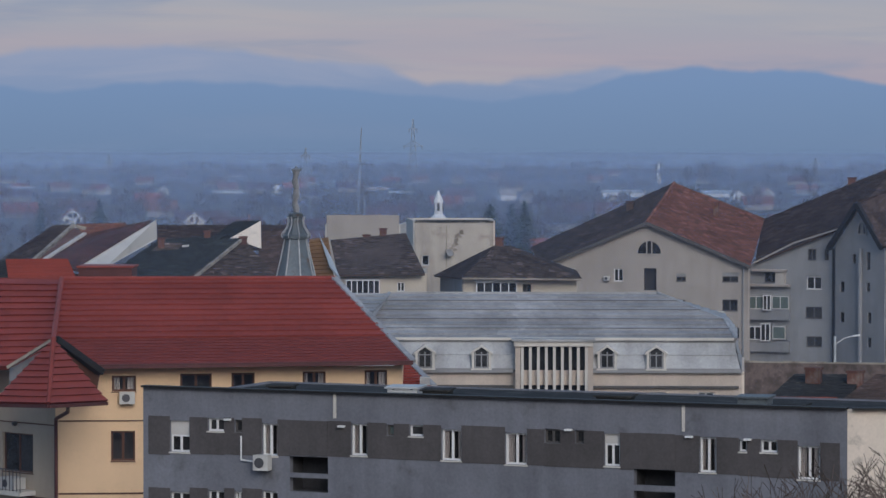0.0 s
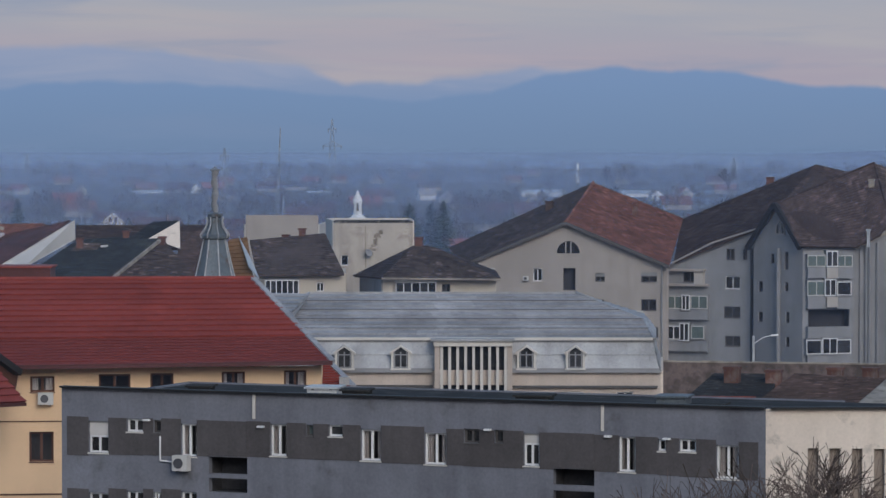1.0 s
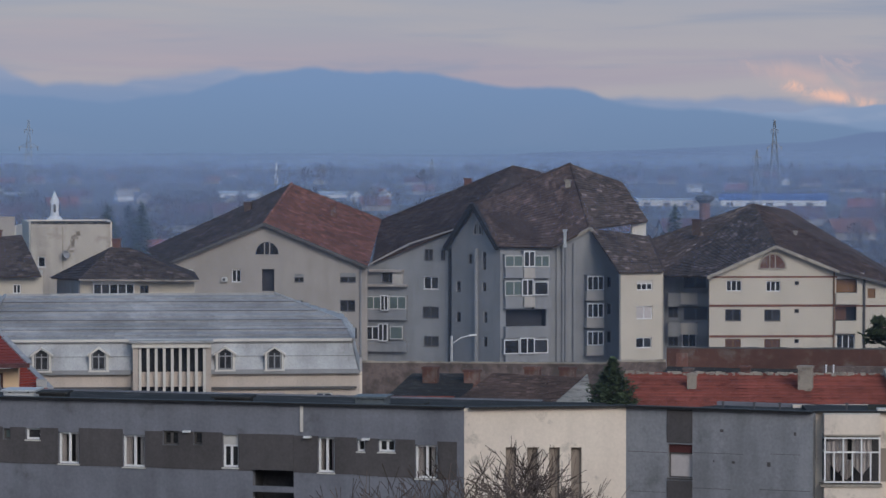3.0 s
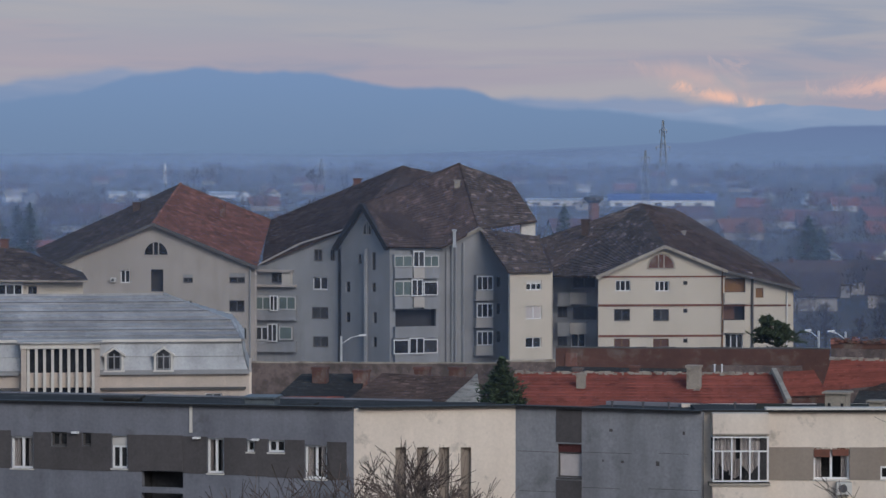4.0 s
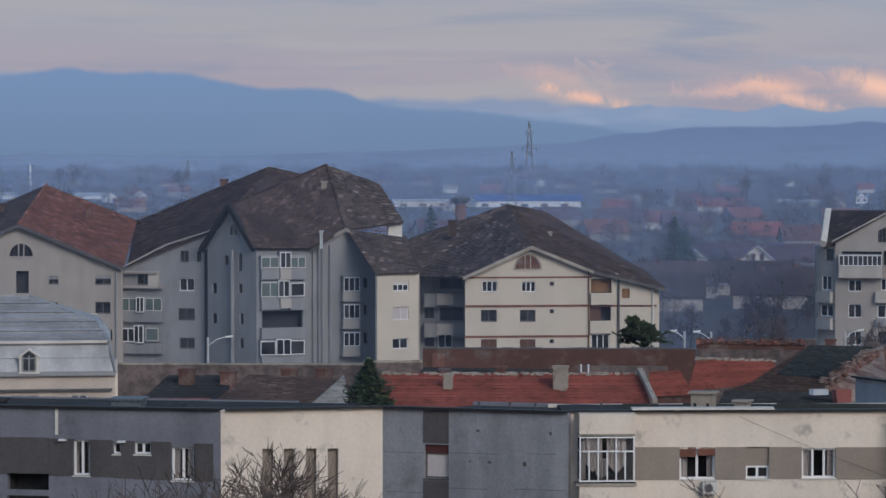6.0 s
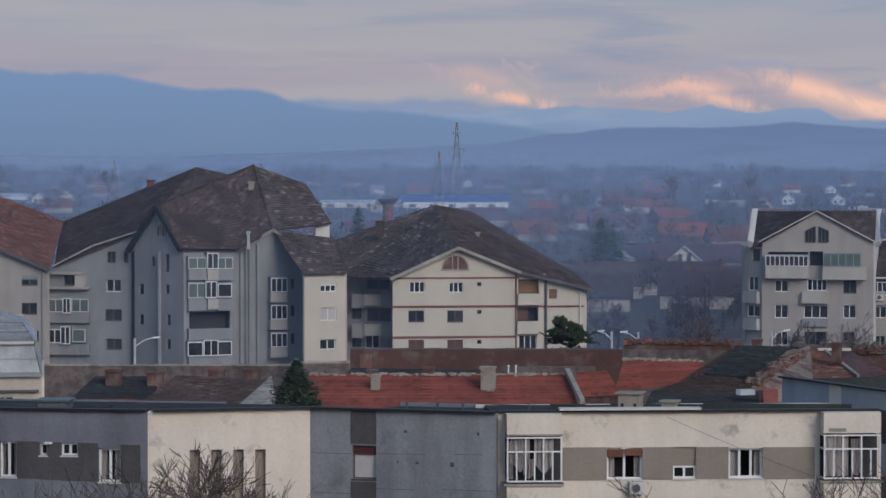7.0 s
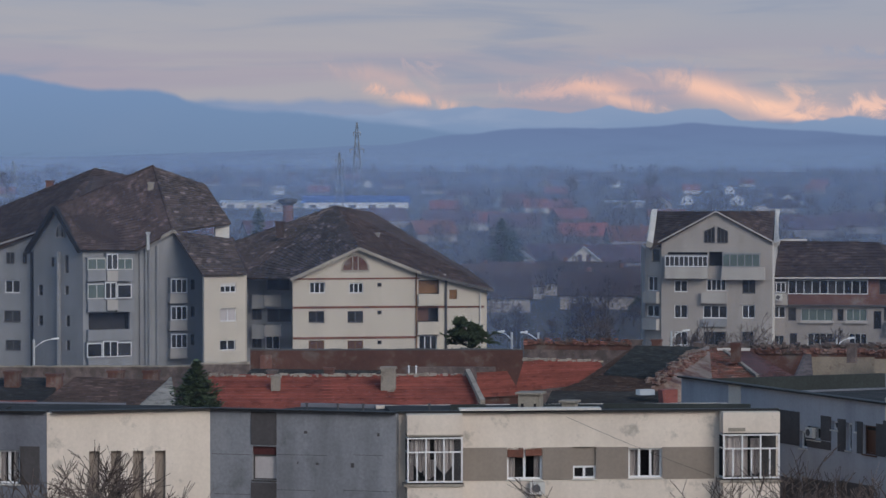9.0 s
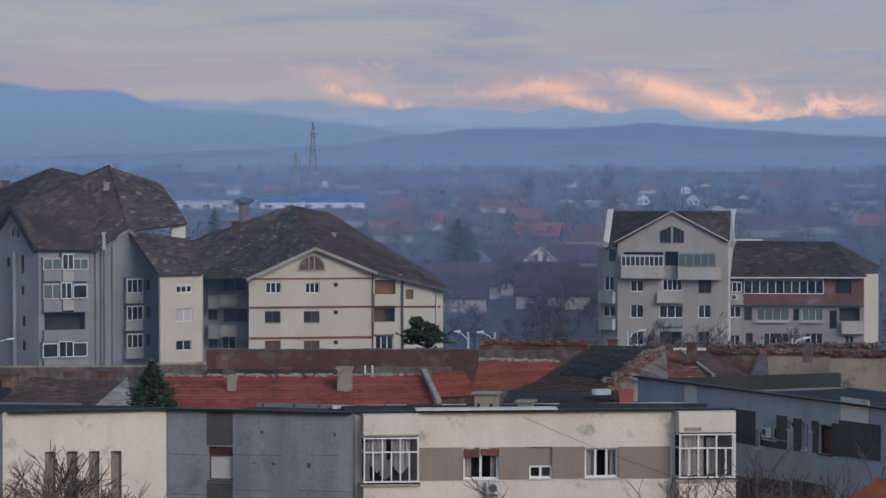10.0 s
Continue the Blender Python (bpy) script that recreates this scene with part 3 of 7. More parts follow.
tagged(part("ground", bm, M["ground"]), "flat brown winter ground of the town and plain", "ground", kind="structure")


# ---- the front flat-roofed blocks ----
ROOF = level(683, 126.0)


def block_root(u, d, label):
    return thing("apartment_block", spot(u, d), label, "apartment block", "flat-roofed blocks")


def flat_roof(root, pts, edges, drop=0.55):
    """Roof sheet a little below the wall tops, with a dark edging."""
    bm = bmesh.new()
    mid = sum(pts, Vector()) / len(pts)
    inner = [p + (mid - p).normalized() * 0.4 for p in pts]
    slab(bm, [Vector((p.x, p.y, ROOF - drop)) for p in inner], -UP * 0.3)
    part("roof", bm, M["bitumen"], root)
    for i in range(edges):
        a, b = pts[i], pts[(i + 1) % len(pts)]
        beam(root, Vector((a.x, a.y, ROOF + 0.035)), Vector((b.x, b.y, ROOF + 0.035)), M["black_trim"], 0.42, 0.07, "roof_edging")


def plain_wall(root, a, b, z0, z1, mat, thick=0.3, name="wall"):
    e = Vector((b.x - a.x, b.y - a.y, 0))
    l = e.length
    e.normalize()
    n = Vector((-e.y, e.x, 0))
    bm = bmesh.new()
    box(bm, Vector((a.x, a.y, 0)), e, n, UP, 0, l, -thick / 2, thick / 2, z0, z1)
    return part(name, bm, mat, root)


heading(0)
p0, p1 = spot(254, 126.0), spot(1497, 115.3)
grey = block_root(875, 121, "long grey rendered apartment block with dark window bands and flat roof")
f = f_grey = Facade(grey, p0, p1, M["grey_render"])
back0, back1 = p0 - f.n * 11, p1 - f.n * 11
f.window(300, 743, 335, 798, 2, shut=0.45)
f.window(367, 739, 396, 762, 2)
f.window(414, 742, 428, 764, 1, "dark_frame")
f.window(463, 749, 491, 806, 2, glass="clear", curtain=True)
f.window(621, 750, 650, 806, 2, glass="clear", curtain=True)
f.window(684, 752, 697, 771, 1, "dark_frame", "glass_green")
f.window(724, 752, 749, 772, 1)
f.window(781, 760, 817, 815, 2, glass="clear", curtain=True)
f.window(894, 766, 933, 822, 2, glass="clear", curtain=True)
f.window(964, 759, 992, 784, 2, "dark_frame")
f.window(1018, 761, 1034, 784, 1, "dark_frame")
f.window(1070, 767, 1098, 824, 2, shut=0.3)
f.window(1239, 772, 1269, 834, 2, glass="clear", curtain=True)
f.window(1309, 776, 1323, 797, 1)
f.window(1347, 776, 1377, 798, 2)
f.window(1413, 786, 1453, 845, 2, glass="clear", curtain=True)
for a in ((300, 868, 335, 925), (367, 866, 396, 888), (414, 868, 428, 888), (463, 868, 491, 925)):
    f.window(*a, 2)
f.hole(512, 808, 580, 870)
f.hole(1123, 830, 1196, 900)
for bx in ((512, 837, 580, 845), (1123, 858, 1196, 868)):
    f.slabs("loggia_rail", [bx], M["grey_render"], 0.02, inn=0.15)
W = f.build(0, ROOF)
cuts = [(262, 734, 300, 802), (335, 737, 367, 802), (396, 738, 414, 803), (428, 739, 463, 805), (491, 742, 512, 806), (580, 745, 621, 808), (650, 748, 684, 811), (697, 750, 724, 813), (749, 752, 781, 815),
        (817, 754, 894, 820), (933, 759, 964, 823), (992, 761, 1018, 826), (1034, 762, 1070, 828), (1098, 765, 1123, 830), (1196, 769, 1239, 834), (1269, 772, 1309, 837), (1323, 774, 1347, 840), (1377, 776, 1413, 843), (1453, 780, 1488, 847)]
f.slabs("dark_panel", cuts, M["dark_band"], 0.025)
f.slabs("dark_panel", [(512, 744, 580, 806), (1123, 766, 1196, 829)], M["dark_band"], 0.05)
f.slabs("dark_panel", [(367, 764, 396, 803), (414, 766, 428, 804), (684, 773, 697, 812), (724, 774, 749, 814), (964, 786, 992, 825), (1018, 786, 1034, 827), (1309, 799, 1323, 839), (1347, 800, 1377, 842)], M["dark_band"], 0.025)
f.slabs("dark_panel", [(262, 860, 300, 930), (335, 861, 367, 930), (396, 862, 414, 930), (428, 863, 463, 930)], M["dark_band"], 0.025)
q1 = spot(1784, 116.2)
plain_wall(grey, p0 + f.e * 0.15 - f.n * 0.3, back0 + f.e * 0.15, 0, ROOF - 0.5, M["grey_render"])
plain_wall(grey, back0, back1, 0, ROOF - 0.5, M["grey_render"])

heading(5.113, 0.014)
stair = block_root(1800, 116, "apartment block with a cream end wall and grey stairwell wall")
g = Facade(stair, spot(1497.5, 115.3), q1, M["cream_render"])
for x in (1060, 1098, 1137, 1176):
    g.window(x, 791, x + 19, 960, 1, "taupe_band", "taupe_band", bar=0.02, sill=False, deep=0.22)
g.build(0, ROOF)
q2 = spot(2113, 113.9)
heading(14.896, 0.056)
h = Facade(stair, q1, q2, M["concrete"])
h.window(368, 789, 411, 848, 1, "dark_frame", "curtain", bar=0.05, shut=0.25, trim="gutter")
h.build(0, ROOF)
h.slabs("dark_panel", [(366, 728, 411, 786), (366, 853, 411, 1000)], M["dark_band"], 0.03)
flat_roof(grey, [p0, p1, back1 + f.e * 3, back0], 1)
bk = [p1 + f.e * 0.2, q1, q2, q2 - h.n * 10, q1 - h.n * 10]
flat_roof(stair, bk, 2, 0.62)
plain_wall(stair, bk[3], bk[4], 0, ROOF - 0.5, M["grey_render"])

cream = block_root(2450, 115, "cream rendered apartment block with taupe window bands and glazed loggias")
heading(14.896, 0.056)
r1, r2 = spot(2114.5, 114.3), spot(2788, 116.2)
c = c_fac = Facade(cream, r1, r2, M["cream_render"])
c.window(820, 795, 883, 848, 2, glass="clear", curtain=True)
c.window(937, 790, 978, 846, 2, shut=0.6, trim="taupe_band")
c.window(1035, 792, 1095, 844, 3, glass="clear", curtain=True)
c.build(0, ROOF)
c.slabs("taupe_panel", [(740, 792, 820, 850), (883, 791, 937, 848), (978, 790, 1035, 846), (1095, 789, 1187, 845)], M["taupe_band"], 0.025)
back = [r1, r2, r2 - c.n * 10, r1 - c.n * 10]
flat_roof(cream, back, 1, 0.5)
plain_wall(cream, r2 - c.n * 0.3 - c.e * 0.15, back[2] - c.e * 0.15, 0, ROOF - 0.5, M["cream_render"])
plain_wall(cream, back[2], back[3], 0, ROOF - 0.5, M["cream_render"])

side = block_root(2900, 120, "blue-grey rendered apartment block with dark window bands")
s0, s1 = spot(2618, 133.0), spot(3200, 112.5)
s = side_fac = Facade(side, s0, s1, M["pale_blue"])
s.window(1352, 752, 1376, 775, 2)
for r in ((1338, 760, 1352, 790), (1394, 742, 1406, 757), (1420, 745, 1430, 793), (1436, 742, 1440, 760)):
    s.window(*r, 1)
s.window(1450, 749, 1474, 800, 1, "brown_frame", "brown_frame")
s.build(0, ROOF)
sb = [s0, s1, s1 - s.n * 10, s0 - s.n * 10]
flat_roof(side, sb, 1, 0.75)
plain_wall(side, sb[0] + s.e * 0.15 - s.n * 0.3, sb[3] + s.e * 0.15, 0, ROOF - 0.7, M["grey_render"])
plain_wall(side, sb[3], sb[2], 0, ROOF - 0.7, M["grey_render"])

# ---- the red-roofed house ----
heading(0)
red = thing("house", spot(350, 155), "yellow rendered house with a dark red tiled hipped roof", "house")
a0, a1 = spot(100, 155), spot(706, 155)
w = Facade(red, a0, a1, M["yellow_render"])
for x0, x1, y0, y1 in ((197, 240, 663, 691), (318, 374, 660, 690), (409, 450, 659, 690), (535, 576, 657, 690), (645, 685, 655, 690), (195, 238, 760, 813)):
    w.window(x0, y0, x1, y1, 2, "brown_frame", "clear", surround="yellow_render", sill=True, curtain=x0 in (197, 535, 645), bar=0.1)
w.build(0, level(648, 155))
b0, b1 = spot(-260, 168), spot(100, 155)
# left wall turned from the light: its shade is mixed into the tan
w_left = Facade(red, b0, b1, M["shaded_tan"])
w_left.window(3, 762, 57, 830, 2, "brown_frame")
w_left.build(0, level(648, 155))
plain_wall(red, a1, a1 + Vector((0, 10, 0)), 0, level(648, 155), M["yellow_render"])
ez, rz, rd = level(645, 154), level(494, 160.5), 160.5
lo0, lo1, up0, up1 = at(100, 645, 154), at(730, 640, 154.2), spot(112, rd, rz), spot(591, rd, rz)
roof_plane(red, lo0, lo1, lo1.lerp(up1, 0.3), lo0.lerp(up0, 0.3), M["red_tile_flat"], 0.25, label="smooth dark red flat tiles", rough=0.004)
roof_plane(red, lo0.lerp(up0, 0.3), lo1.lerp(up1, 0.3), up1, up0, M["red_tile"], 0.52, True, label="dark red ribbed tiles")
roof_plane(red, at(-260, 655, 160), at(100, 645, 154), spot(112, rd, rz), spot(-260, rd + 5, rz), M["red_tile"], 0.52, True)
roof_plane(red, at(730, 640, 154.2), spot(698, 167, ez), spot(591, rd, rz), spot(591, rd, rz), M["red_tile"], 0.42, True)
roof_plane(red, spot(698, 167, ez), spot(-260, 172, ez), spot(-260, rd + 5, rz), spot(591, rd, rz), M["red_tile"], 0.6)

# ---- the grey mansard building ----
man = thing("town_building", spot(980, 190), "cream town building with a grey sheet metal mansard roof", "building")
D = 190.0
m0, m1 = spot(640, D), spot(1312, D)
wall_m = Facade(man, m0, m1, M["mansard_stone"])
for x0, x1 in ((1070, 1100), (1148, 1178), (1235, 1265), (780, 810), (850, 880)):
    wall_m.window(x0, 693, x1, 740, 2)
wall_m.build(0, level(656, D))
zb, zr = level(601, D + 0.6), level(520, D + 6.5)
roof_plane(man, spot(640, D - 0.1, level(655, D)), spot(1310, D - 0.1, level(655, D)), spot(1297, D + 0.6, zb), spot(640, D + 0.6, zb), M["zinc_light"], 1.0, rough=0.0)
zk, dk_ = zb + (zr - zb) * 0.4, D + 0.45 + 6.05 * 0.4
roof_plane(man, spot(640, D + 0.45, zb), spot(1301, D + 0.45, zb), spot(1283, dk_, zk), spot(660, dk_, zk), M["zinc"], 0.75, True, rough=0.004)
roof_plane(man, spot(660, dk_, zk), spot(1283, dk_, zk), spot(1162, D + 6.5, zr), spot(690, D + 6.5, zr), M["zinc"], 0.75, True, rough=0.004)
plain_wall(man, m1, spot(1312, D + 13), 0, level(656, D), M["cream_render"])

# ---- apartment houses behind ----
def sp(x, y, d):
    return at(*seen(x, y), d)


def foot(x, d):
    return spot(seen(x, 300)[0], d)


def roof_q(root, pts, mat, course=0.4, **k):
    """A roof slope from its four corners (x, y, d): eave left, eave right, ridge right, ridge left."""
    return roof_plane(root, *[sp(*p) if isinstance(p, tuple) else p for p in pts], M[mat], course, **k)


def verge(root, pts, mat="stone", w=0.25, h=0.28, name="verge_board"):
    q = [sp(*p) if isinstance(p, tuple) else p for p in pts]
    for a, b in zip(q, q[1:]):
        beam(root, a, b, M[mat], w, h, name)


def half_round(fc, x0, y0, x1, y1, mat="glass", frame_mat="warm_grey"):
    """A half-round attic window: moulded arch, glass and mullions."""
    s0, s1, z0, z1 = fc.rect(x0, y0, x1, y1)
    c, r, h = (s0 + s1) / 2, (s1 - s0) / 2, z1 - z0
    arc = [(math.cos(math.pi * k / 14), math.sin(math.pi * k / 14)) for k in range(15)]
    bm = bmesh.new()
    for (ca, sa), (cb, sb) in zip(arc, arc[1:]):
        slab(bm, [fc.point(c + ca * r, z0 + sa * h, 0.1), fc.point(c + ca * r * 1.13, z0 + sa * h * 1.15, 0.1), fc.point(c + cb * r * 1.13, z0 + sb * h * 1.15, 0.1), fc.point(c + cb * r, z0 + sb * h, 0.1)], -fc.n * 0.12)
    fc.bm_box(bm, c - r * 1.15, c + r * 1.15, -0.02, 0.1, z0 - 0.12, z0)
    w = part("attic_window", bm, M[frame_mat], fc.root, "half-round attic window")
    bm = bmesh.new()
    slab(bm, [fc.point(c + ca * r, z0 + sa * h, 0.035) for ca, sa in arc], -fc.n * 0.03)
    part("pane", bm, M[mat], w)
    bm = bmesh.new()
    for q in (-0.22, 0.22):
        fc.bm_box(bm, c + q * r - 0.05, c + q * r + 0.05, 0.03, 0.08, z0, z0 + h * 0.95)
    part("mullion", bm, M[frame_mat], w)


def pipe(fc, x, y0, y1, r=0.09, mat="flat_grey", out=0.12):
    s, z1 = fc.on(x, y0)
    z0 = fc.on(x, y1)[1]
    bm = bmesh.new()
    tube(bm, fc.point(s, z0, out), fc.point(s, z1, out), r, r, 8)
    return part("drainpipe", bm, M[mat], fc.root)


def balcony(fc, x0, y0, x1, y1, out=1.0, mat="balcony_pale", name="balcony"):
    """A solid balcony front with its slab."""
    s0, s1, z0, z1 = fc.rect(x0, y0, x1, y1)
    bm = bmesh.new()
    fc.bm_box(bm, s0, s1, out - 0.12, out, z0 + 0.12, z1)
    fc.bm_box(bm, s0, s0 + 0.12, 0.0, out - 0.12, z0 + 0.12, z1)
    fc.bm_box(bm, s1 - 0.12, s1, 0.0, out - 0.12, z0 + 0.12, z1)
    fc.bm_box(bm, s0 - 0.05, s1 + 0.05, 0.0, out + 0.05, z0, z0 + 0.12)
    return part(name, bm, M[mat], fc.root)


def glazed_bay(fc, x0, y0, x1, y1, cols=4, out=0.7, glass="glass", base=None, frame="white_paint", bar=0.08):
    """A balcony closed in with framed glass."""
    s0, s1, z0, z1 = fc.rect(x0, y0, x1, y1)
    if glass == "glass_green" and frame == "white_paint":
        frame = "unit_white"
    bm = bmesh.new()
    fc.bm_ring(bm, s0, s1, out - bar, out, z0, z1, bar)
    w = part("glazed_balcony", bm, M[frame], fc.root)
    for k in range(1, cols):
        c = s0 + (s1 - s0) * k / cols
        bm = bmesh.new()
        fc.bm_box(bm, c - bar / 2, c + bar / 2, out - bar, out - 0.004, z0 + bar, z1 - bar)
        part("mullion", bm, M[frame], w)
    for k in range(cols):
        a, b = s0 + (s1 - s0) * k / cols + bar / 2, s0 + (s1 - s0) * (k + 1) / cols - bar / 2
        bm = bmesh.new()
        fc.bm_box(bm, a, b, out - 0.05, out - 0.035, z0 + 0.02, z1 - 0.02)
        part("pane", bm, M[glass if isinstance(glass, str) else glass[k % len(glass)]], w)
    bm = bmesh.new()
    fc.bm_box(bm, s0 - 0.04, s1 + 0.04, 0.0, out, z1, z1 + 0.1)
    fc.bm_box(bm, s0, s1, 0.002, out - 0.1, z0 - 0.1, z0)
    for c in (s0, s1 - 0.06):
        fc.bm_box(bm, c, c + 0.06, 0, out - 0.1, z0, z1)
    part("hood", bm, M[base or "flat_grey"], w)
    return w


def cooler(fc, x0, y0, x1, y1, out=0.35):
    """An outdoor air-conditioning unit on brackets, a thing of its own."""
    s0, s1, z0, z1 = fc.rect(x0, y0, x1, y1)
    ac = thing("air_conditioner", fc.point((s0 + s1) / 2, z0), "white outdoor air conditioning unit on a wall", "air conditioner", "outdoor cooling units")
    bm = bmesh.new()
    fc.bm_box(bm, s0, s1, 0.08, out, z0, z1)
    part("casing", bm, M["unit_white"], ac)
    c, r = s0 + (s1 - s0) * 0.42, (z1 - z0) * 0.34
    bm = bmesh.new()
    tube(bm, fc.point(c, (z0 + z1) / 2, out - 0.01), fc.point(c, (z0 + z1) / 2, out + 0.025), r, r, 14)
    part("fan_grille", bm, M["steel_dark"], ac)
    for q in (s0 + 0.12, s1 - 0.16):
        bm = bmesh.new()
        fc.bm_box(bm, q, q + 0.04, 0, out + 0.02, z0 - 0.05, z0)
        part("bracket", bm, M["steel_dark"], ac)
    return ac


heading(5.113, 0.014)
ha = thing("apartment_house", spot(1150, 315), "grey rendered apartment house with gable and brown and rust-red roof", "apartment house", "gabled apartment houses")
fa = Facade(ha, foot(452, 312), foot(812, 309), M["warm_grey"])
for r in ((575, 477, 591, 499), (489, 476, 506, 492)):
    fa.window(*r, 2)
for r in ((685, 485, 702, 499), (766, 483, 794, 500)):
    fa.window(*r, 2, "dark_frame", shut=0.4, trim="flat_grey")
for r in ((766, 531, 793, 551), (685, 531, 700, 551), (782, 580, 796, 598)):
    fa.window(*r, 2, "dark_frame")
fa.hole(628, 476, 650, 515, 0.8)
la, za = fa.on(464, 465)
lb, _ = fa.on(806, 465)
lc, zc = fa.on(634, 399)
fa.build(0, za, [(la, za), (lb, za), (lc, zc)])
half_round(fa, 617, 428, 658, 450)
cooler(fa, 558, 490, 568, 498)
cooler(fa, 759, 551, 770, 561)
pipe(fa, 803, 468, 640)
PA = sp(681, 325, 322)
GA = fa.point(lc, zc + 0.25, 0.6)
EL, ER = fa.point(la - 0.8, za - 0.25, 0.6), fa.point(lb + 0.6, za - 0.2, 0.6)
roof_q(ha, [(427, 440, 324), EL, GA, PA], "brown_tile", rough=0.03)
roof_q(ha, [GA, ER, (840, 388, 323), PA], "rust_tile", rough=0.02)
verge(ha, [EL - UP * 0.15, GA - UP * 0.1, ER - UP * 0.15], "dark_frame", 0.3, 0.3)
ridge_caps(ha, GA, PA, M["rust_tile"], 0.14)
plain_wall(ha, foot(812, 309.2), foot(812, 322), 0, za, M["warm_grey"])
plain_wall(ha, foot(452, 312.2), foot(440, 326), 0, za, M["warm_grey"])
roof_q(ha, [(840, 388, 326), (427, 440, 340), PA, PA], "brown_tile")

hb = thing("apartment_house", spot(1600, 312), "blue-grey apartment house with clustered gables and dark tiled roofs", "apartment house", "gabled apartment houses")
fb = Facade(hb, foot(812, 312), foot(972, 309), M["blue_grey"])
fb.window(914, 490, 940, 512, 2)
for r in ((917, 441, 931, 461), (946, 441, 953, 461)):
    fb.window(*r, 2, "dark_frame", deep=-0.08, sill=False)
for r in ((912, 543, 941, 563), (914, 595, 941, 613)):
    fb.window(*r, 2, "dark_frame")
fb.window(840, 483, 864, 500, 2, "dark_frame")
sb0, zb0 = fb.on(818, 468)
sb1, zb1 = fb.on(985, 400)
fb.build(0, zb0, [(sb0, zb0), (fb.len, zb0), (fb.len, fb.on(968, 407)[1]), (fb.on(870, 440)[0], fb.on(870, 440)[1])])
glazed_bay(fb, 815, 524, 842, 547, 2, 0.5, "glass_green")
glazed_bay(fb, 842, 522, 856, 549, 2, 0.75)
glazed_bay(fb, 856, 524, 886, 547, 2, 0.5, "glass_green")
glazed_bay(fb, 815, 577, 838, 601, 2, 0.5)
glazed_bay(fb, 838, 572, 855, 603, 2, 0.75)
glazed_bay(fb, 857, 577, 880, 600, 1, 0.5, "glass_green")
balcony(fb, 818, 548, 886, 566, 0.5, "blue_grey")
balcony(fb, 818, 603, 886, 622, 0.5, "blue_grey")
balcony(fb, 862, 481, 878, 505, 0.5, "balcony_pale")
fb.slabs("ledge", [(812, 503, 886, 507), (822, 477, 880, 481)], M["warm_grey"], 0.7)
roof_q(hb, [(824, 465, 311.2), (982, 401, 308.3), (1072, 293, 321), (838, 389, 324)], "brown_tile", rough=0.03)
roof_q(hb, [(988, 394, 308.6), (1060, 342, 313), (1134, 307, 320), (1072, 292.5, 321.3)], "brown_tile")
verge(hb, [(820, 467, 311), (890, 431, 309.8), (975, 404, 308.2)], "warm_grey", 0.14, 0.14)
pipe(fb, 961, 440, 640, 0.12, "dark_frame")

fc = Facade(hb, foot(964, 308), foot(1050, 303), M["flat_grey"])
for r in ((972, 498, 980, 517), (972, 552, 980, 570), (1018, 446, 1025, 478), (1018, 500, 1025, 516), (1020, 552, 1027, 572), (1020, 596, 1027, 614), (994, 450, 1000, 467)):
    fc.window(*r, 1, "dark_frame", sill=False)
zc0 = fc.on(1048, 436)[1]
l1, z1 = fc.on(1008, 368)
fc.build(0, zc0, [(0, zc0), (fc.len, zc0), (l1, z1)])
half_round(fc, 1004, 393, 1018, 414)
pipe(fc, 1010, 440, 640, 0.22, "blue_grey", 0.2)
GC = fc.point(l1, z1 + 0.3, 0.5)
CL, CR = fc.point(-0.4, zc0 - 0.4, 0.5), fc.point(fc.len + 0.2, zc0 - 0.2, 0.5)
verge(hb, [CL, GC, CR], "black_trim", 0.4, 0.45)
fd = Facade(hb, foot(1050, 303), foot(1141, 305), M["blue_grey"])
fd.hole(1060, 548, 1132, 578)
fd.build(0, fd.on(1095, 436)[1])
glazed_bay(fd, 1055, 452, 1087, 472, 2, 0.5, "glass_green")
glazed_bay(fd, 1087, 444, 1107, 472, 2, 0.7)
glazed_bay(fd, 1107, 452, 1134, 472, 2, 0.5, "glass_green")
glazed_bay(fd, 1055, 497, 1087, 523, 2, 0.5, "glass_green")
glazed_bay(fd, 1084, 494, 1104, 523, 2, 0.7)
glazed_bay(fd, 1107, 498, 1132, 522, 1, 0.5)
glazed_bay(fd, 1053, 600, 1131, 625, 3, 0.6)
glazed_bay(fd, 1080, 597, 1106, 625, 2, 0.75)
for r in ((1088, 474, 1107, 492), (1088, 525, 1107, 543)):
    balcony(fd, *r, 0.7, "balcony_pale")
for r in ((1056, 474, 1087, 492), (1107, 474, 1133, 492), (1056, 525, 1087, 546), (1107, 525, 1133, 546), (1056, 577, 1132, 597), (1056, 627, 1132, 645)):
    balcony(fd, *r, 0.5, "blue_grey")
fe = Facade(hb, foot(1141, 306), foot(1264, 308), M["flat_grey"])
for r in ((1240, 490, 1247, 508), (1240, 537, 1247, 556), (1240, 586, 1247, 606)):
    fe.window(*r, 1, "dark_frame", sill=False)
ze0 = fe.on(1200, 482)[1]
fe.build(0, ze0, [(0, ze0), (fe.len, ze0), (fe.on(1208, 407)[0], fe.on(1208, 407)[1]), (0, fe.on(1142, 441)[1])])
for y in (488, 536, 585):
    glazed_bay(fe, 1200, y, 1229, y + 25, 3, 0.9, "glass", base="blue_grey")
    balcony(fe, 1199, y + 26, 1229, y + 43, 0.9, "balcony_pale")
for x in (1160, 1166, 1180):
    pipe(fe, x, 430, 645, 0.14, "blue_grey", 0.15)
